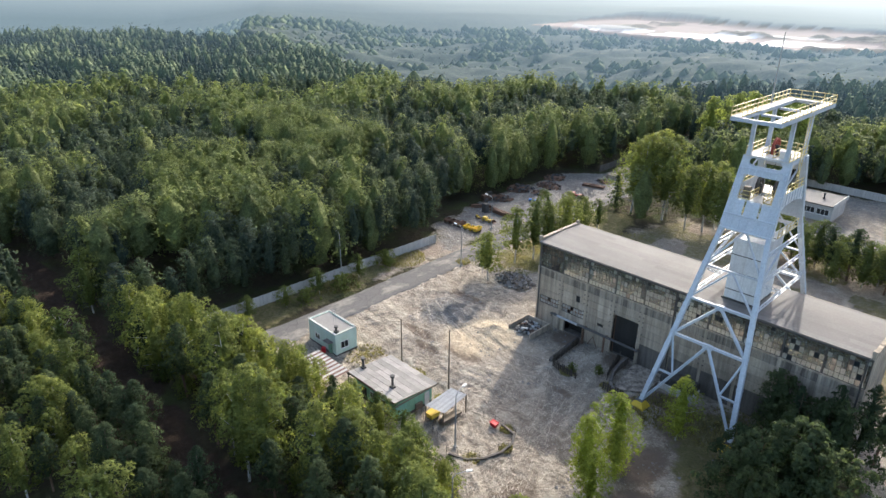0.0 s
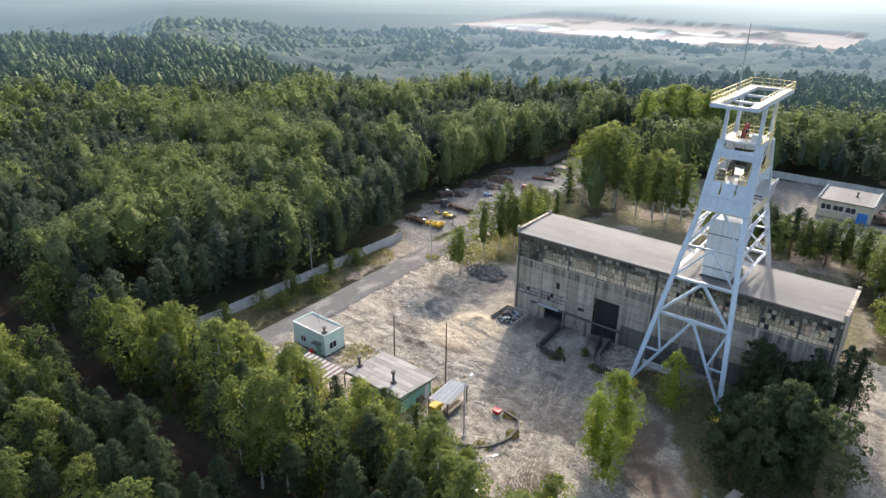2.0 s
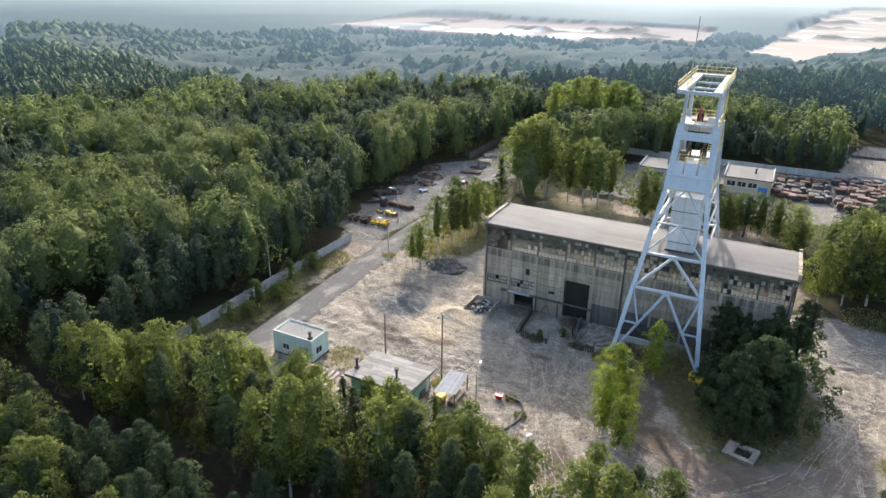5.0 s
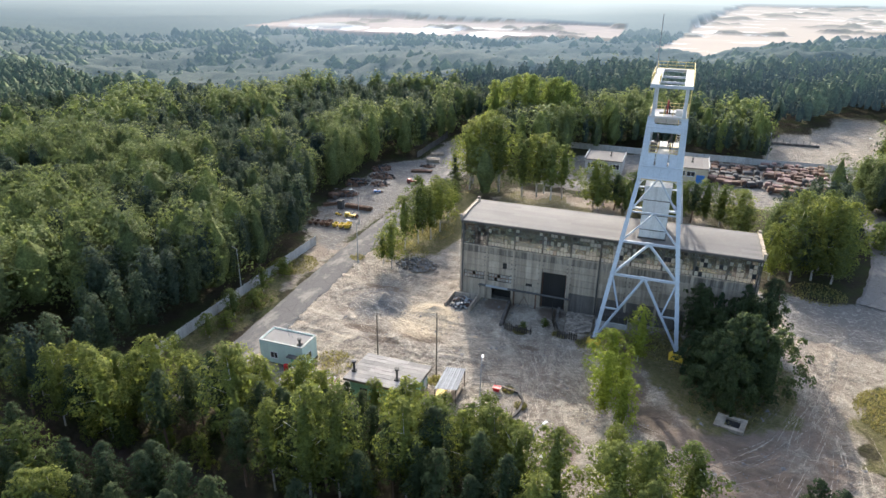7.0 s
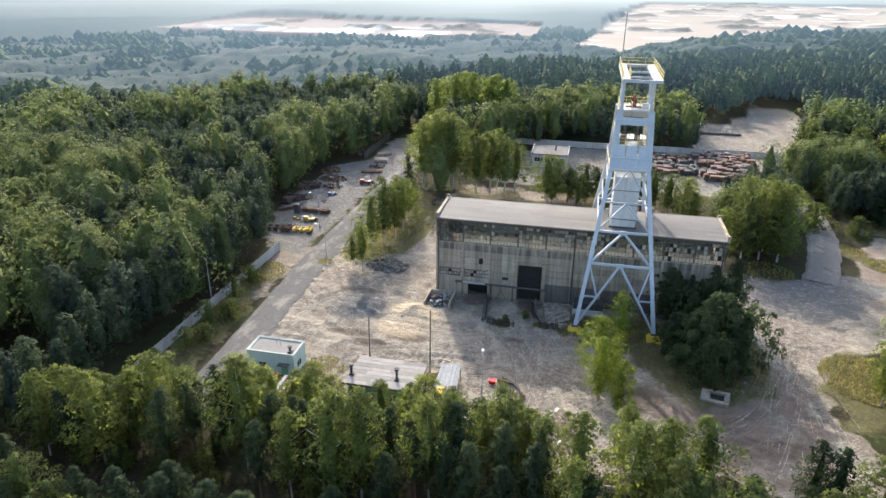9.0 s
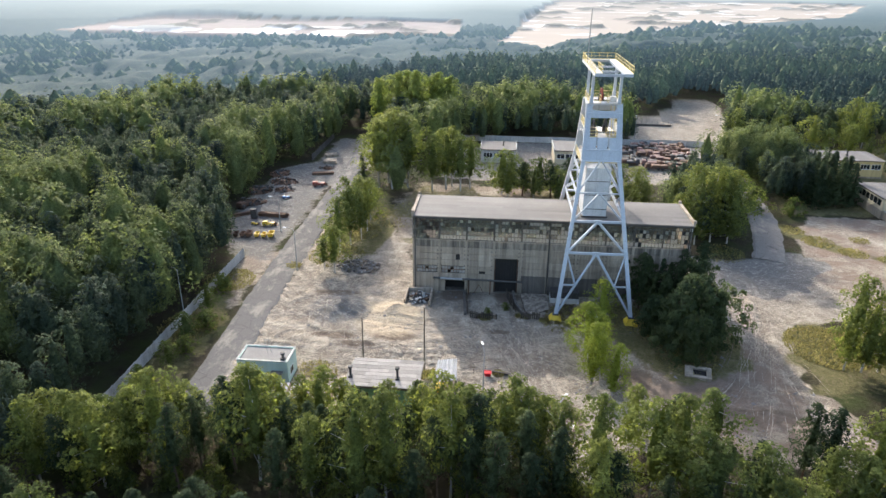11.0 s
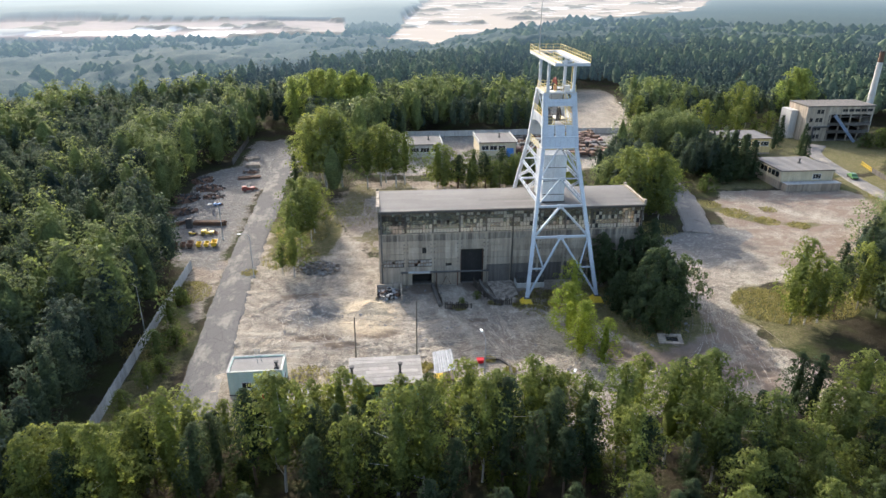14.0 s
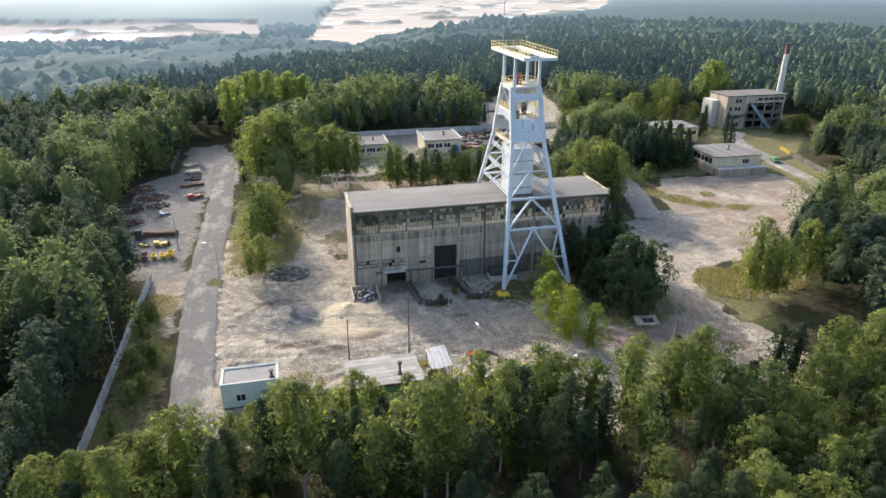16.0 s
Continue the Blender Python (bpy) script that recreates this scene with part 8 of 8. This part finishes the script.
def mill():
    m = thing("mill_building", "tall gray concrete mill with open dark floors", "building")
    x0, x1, y0, y1, h = 149.2, 174.0, 101.5, 112.5, 12.0
    xm = 157.6
    part("tower_block", MB().box(x0, y0, -0.2, xm, y1, h), concrete, m)
    part("cornice", MB().box(x0 - 0.2, y0 - 0.3, h, x1 + 0.3, y1 + 0.2, h + 0.4), concrete_dark, m)
    part("rear_wall", MB().box(xm, y1 - 0.4, -0.2, x1, y1, h), concrete_dark, m)
    part("side_wall", MB().box(x1 - 0.4, y0 + 0.2, -0.2, x1, y1 - 0.4, h), concrete_pale, m)
    for z in (0.0, 2.9, 5.6, 8.3):
        part("floor_slab", MB().box(xm, y0 + 0.1, z, x1 - 0.4, y1 - 0.4, z + 0.3), concrete_dark, m)
    part("spandrel", MB().box(xm, y0, 9.3, x1, y0 + 0.3, h), concrete, m)
    for z in (2.9, 5.6):
        part("spandrel", MB().box(xm, y0, z - 0.2, x1 - 0.4, y0 + 0.2, z + 0.8), concrete_dark, m)
    for k in range(5):
        part("column", MB().box(xm + 0.4 + k * 3.8, y0 + 0.02, 0, xm + 0.8 + k * 3.8, y0 + 0.42, 9.3), concrete, m)
    for z in (1.0, 3.9, 6.8, 9.7):
        for x in (x0 + 1.4, x0 + 3.6, x0 + 5.0):
            if not (z == 9.7 and x < x0 + 2):
                window(m, x, z, 1.1, 1.4, y0, mat=concrete_dark, nx=2)
    for k in range(5):
        window(m, xm + 4.6 + k * 2.3, 10.3, 1.9, 0.9, y0, mat=concrete_dark, nx=2)
    part("stair_annex", MB().box(x0 - 2.6, y0 + 5.0, -0.2, x0, y1, 10.0), concrete_pale, m)
    conv = part("conveyor", MB().beam((xm + 1.6, y0 - 0.8, 9.2), (xm + 8.4, y0 - 4.0, 0.6), 1.3, 1.0), conveyor_blue, m, "blue inclined conveyor gallery")
    part("conveyor_roof", MB().beam((xm + 1.6, y0 - 0.8, 9.8), (xm + 8.4, y0 - 4.0, 1.2), 1.5, 0.12), zinc, conv)
    part("duct", MB().tube((x0 + 3.0, y0 - 0.6, 0), (x0 + 3.0, y0 - 0.6, 5.0), 0.3, n=10).tube((x0 + 3.0, y0 - 0.6, 5.0), (xm + 0.4, y0 - 0.6, 5.2), 0.3, n=10), dark_metal, m)


mill()
st = thing("chimney_stack", "tall tapering pale chimney with a dull red top", "chimney")
part("shaft", MB().tube((185.5, 119, 0), (185.5, 119, 24.6), 1.35, 0.95, 20), concrete_pale, st)
part("red_band", MB().tube((185.5, 119, 24.6), (185.5, 119, 28.2), 0.96, 0.86, 20), rusty, st)
part("cap", MB().tube((185.5, 119, 28.2), (185.5, 119, 28.6), 1.0, 1.0, 20), dark_metal, st)


def truck_wreck(mat, label):
    t = tagged(thing("scrap_machine", "", "machine"), label, group="rows of scrapped machines")
    part("frame", MB().box(-2.4, -0.9, 0.45, 2.4, 0.9, 0.8), rusty, t)
    part("body", MB().box(-2.3, -1.0, 0.8, 0.4, 1.0, 1.5, 0.12), mat, t)
    part("cab", MB().box(0.8, -0.9, 0.8, 2.2, 0.9, 1.9, 0.25), mat, t)
    for x in (-1.6, 1.5):
        for y in (-1.0, 1.0):
            part("wheel", MB().tube((x, y - 0.17, 0.45), (x, y + 0.17, 0.45), 0.45, n=12), dark_metal, t)
    return t


wrecks = [truck_wreck(m, l) for m, l in ((rusty, "rusty scrapped mine machine in a crowded row"), (faded_brick, "faded brown-red scrapped mine machine in a row"), (concrete_dark, "gray-brown scrapped mine machine in a row"), (dark_metal, "dark scrapped mine machine in a row"))]
r = random.Random(6)
spots = [(47 + 3.2 * i + r.uniform(-0.6, 0.6), 92.5 + 2.9 * j + r.uniform(-0.5, 0.5)) for i in range(4) for j in range(7)] + [(62.5 + 3.4 * i + r.uniform(-0.7, 0.7), 89 + 3.0 * j + r.uniform(-0.5, 0.5)) for i in range(5) for j in range(10)]
for k, (x, y) in enumerate(spots):
    if r.random() < 0.12 and k > 3:
        continue
    src = wrecks[k] if k < 4 else wrecks[r.choice((0, 0, 0, 0, 1, 3, 3, 3, 0, 0, 1, 2))]
    m = pose(x, y, 0.02, 0, 0, r.choice((0, 90, 180)) + r.uniform(-18, 18))
    if k < 4:
        src.matrix_basis = m
    else:
        copy_thing(src, m)
barrier = thing("crash_barrier", "low dark barrier wall across the gravel yard", "barrier")
for k in range(9):
    part("barrier_unit", MB().box(63.2 + k * 2.1, 150.0, 0, 65.2 + k * 2.1, 150.5, 0.9, 0.08), concrete_dark, barrier)
    part("upright", MB().box(64.1 + k * 2.1, 150.2, 0.9, 64.2 + k * 2.1, 150.3, 2.2), dark_metal, barrier)


leaf_car = worn("dark_green_car_paint", (0.06, 0.16, 0.05), (0.04, 0.10, 0.035), 0.3, 1.0, 6.0, spec=0.5)


def parked_car(x, y, ang):
    c = thing("parked_car", "small dark green car parked on the access road", "car")
    body = MB()
    prof = [(-2.0, 0.3), (-2.05, 0.75), (-1.3, 0.9), (-0.9, 1.4), (0.7, 1.42), (1.2, 0.95), (2.0, 0.8), (2.05, 0.35)]
    n = len(prof)
    body.v = [(px_, s * (0.85 if z < 1.0 else 0.68), z) for s in (-1, 1) for px_, z in prof]
    body.f = [tuple(range(n)), tuple(range(2 * n - 1, n - 1, -1))] + [(i, n + i, n + (i + 1) % n, (i + 1) % n) for i in range(n)]
    part("body", body, leaf_car, c)
    part("windscreen", MB().add([(0.74, -0.6, 1.36), (0.74, 0.6, 1.36), (1.18, 0.66, 0.98), (1.18, -0.66, 0.98)], [(0, 1, 2, 3)]), glass_dark, c)
    for wx in (-1.3, 1.25):
        for wy in (-0.82, 0.82):
            part("wheel", MB().tube((wx, wy - 0.1, 0.3), (wx, wy + 0.1, 0.3), 0.31, n=14), dark_metal, c)
    c.matrix_basis = pose(x, y, 0.2, 0, 0, ang)


parked_car(137.2, 58.0, 75)
gate = thing("yellow_barrier_gate", "yellow steel barrier gate by the access road", "gate")
part("gate_frame", MB().beam((149.6, 71, 0.5), (147.6, 64, 0.5), 0.14).beam((149.6, 71, 1.1), (147.6, 64, 1.1), 0.14), yellow_paint, gate)
for k in range(6):
    a = Vector((149.6, 71, 0)).lerp(Vector((147.6, 64, 0)), k / 5)
    part("upright", MB().box(a.x - 0.08, a.y - 0.08, 0, a.x + 0.08, a.y + 0.08, 1.25), yellow_paint, gate)
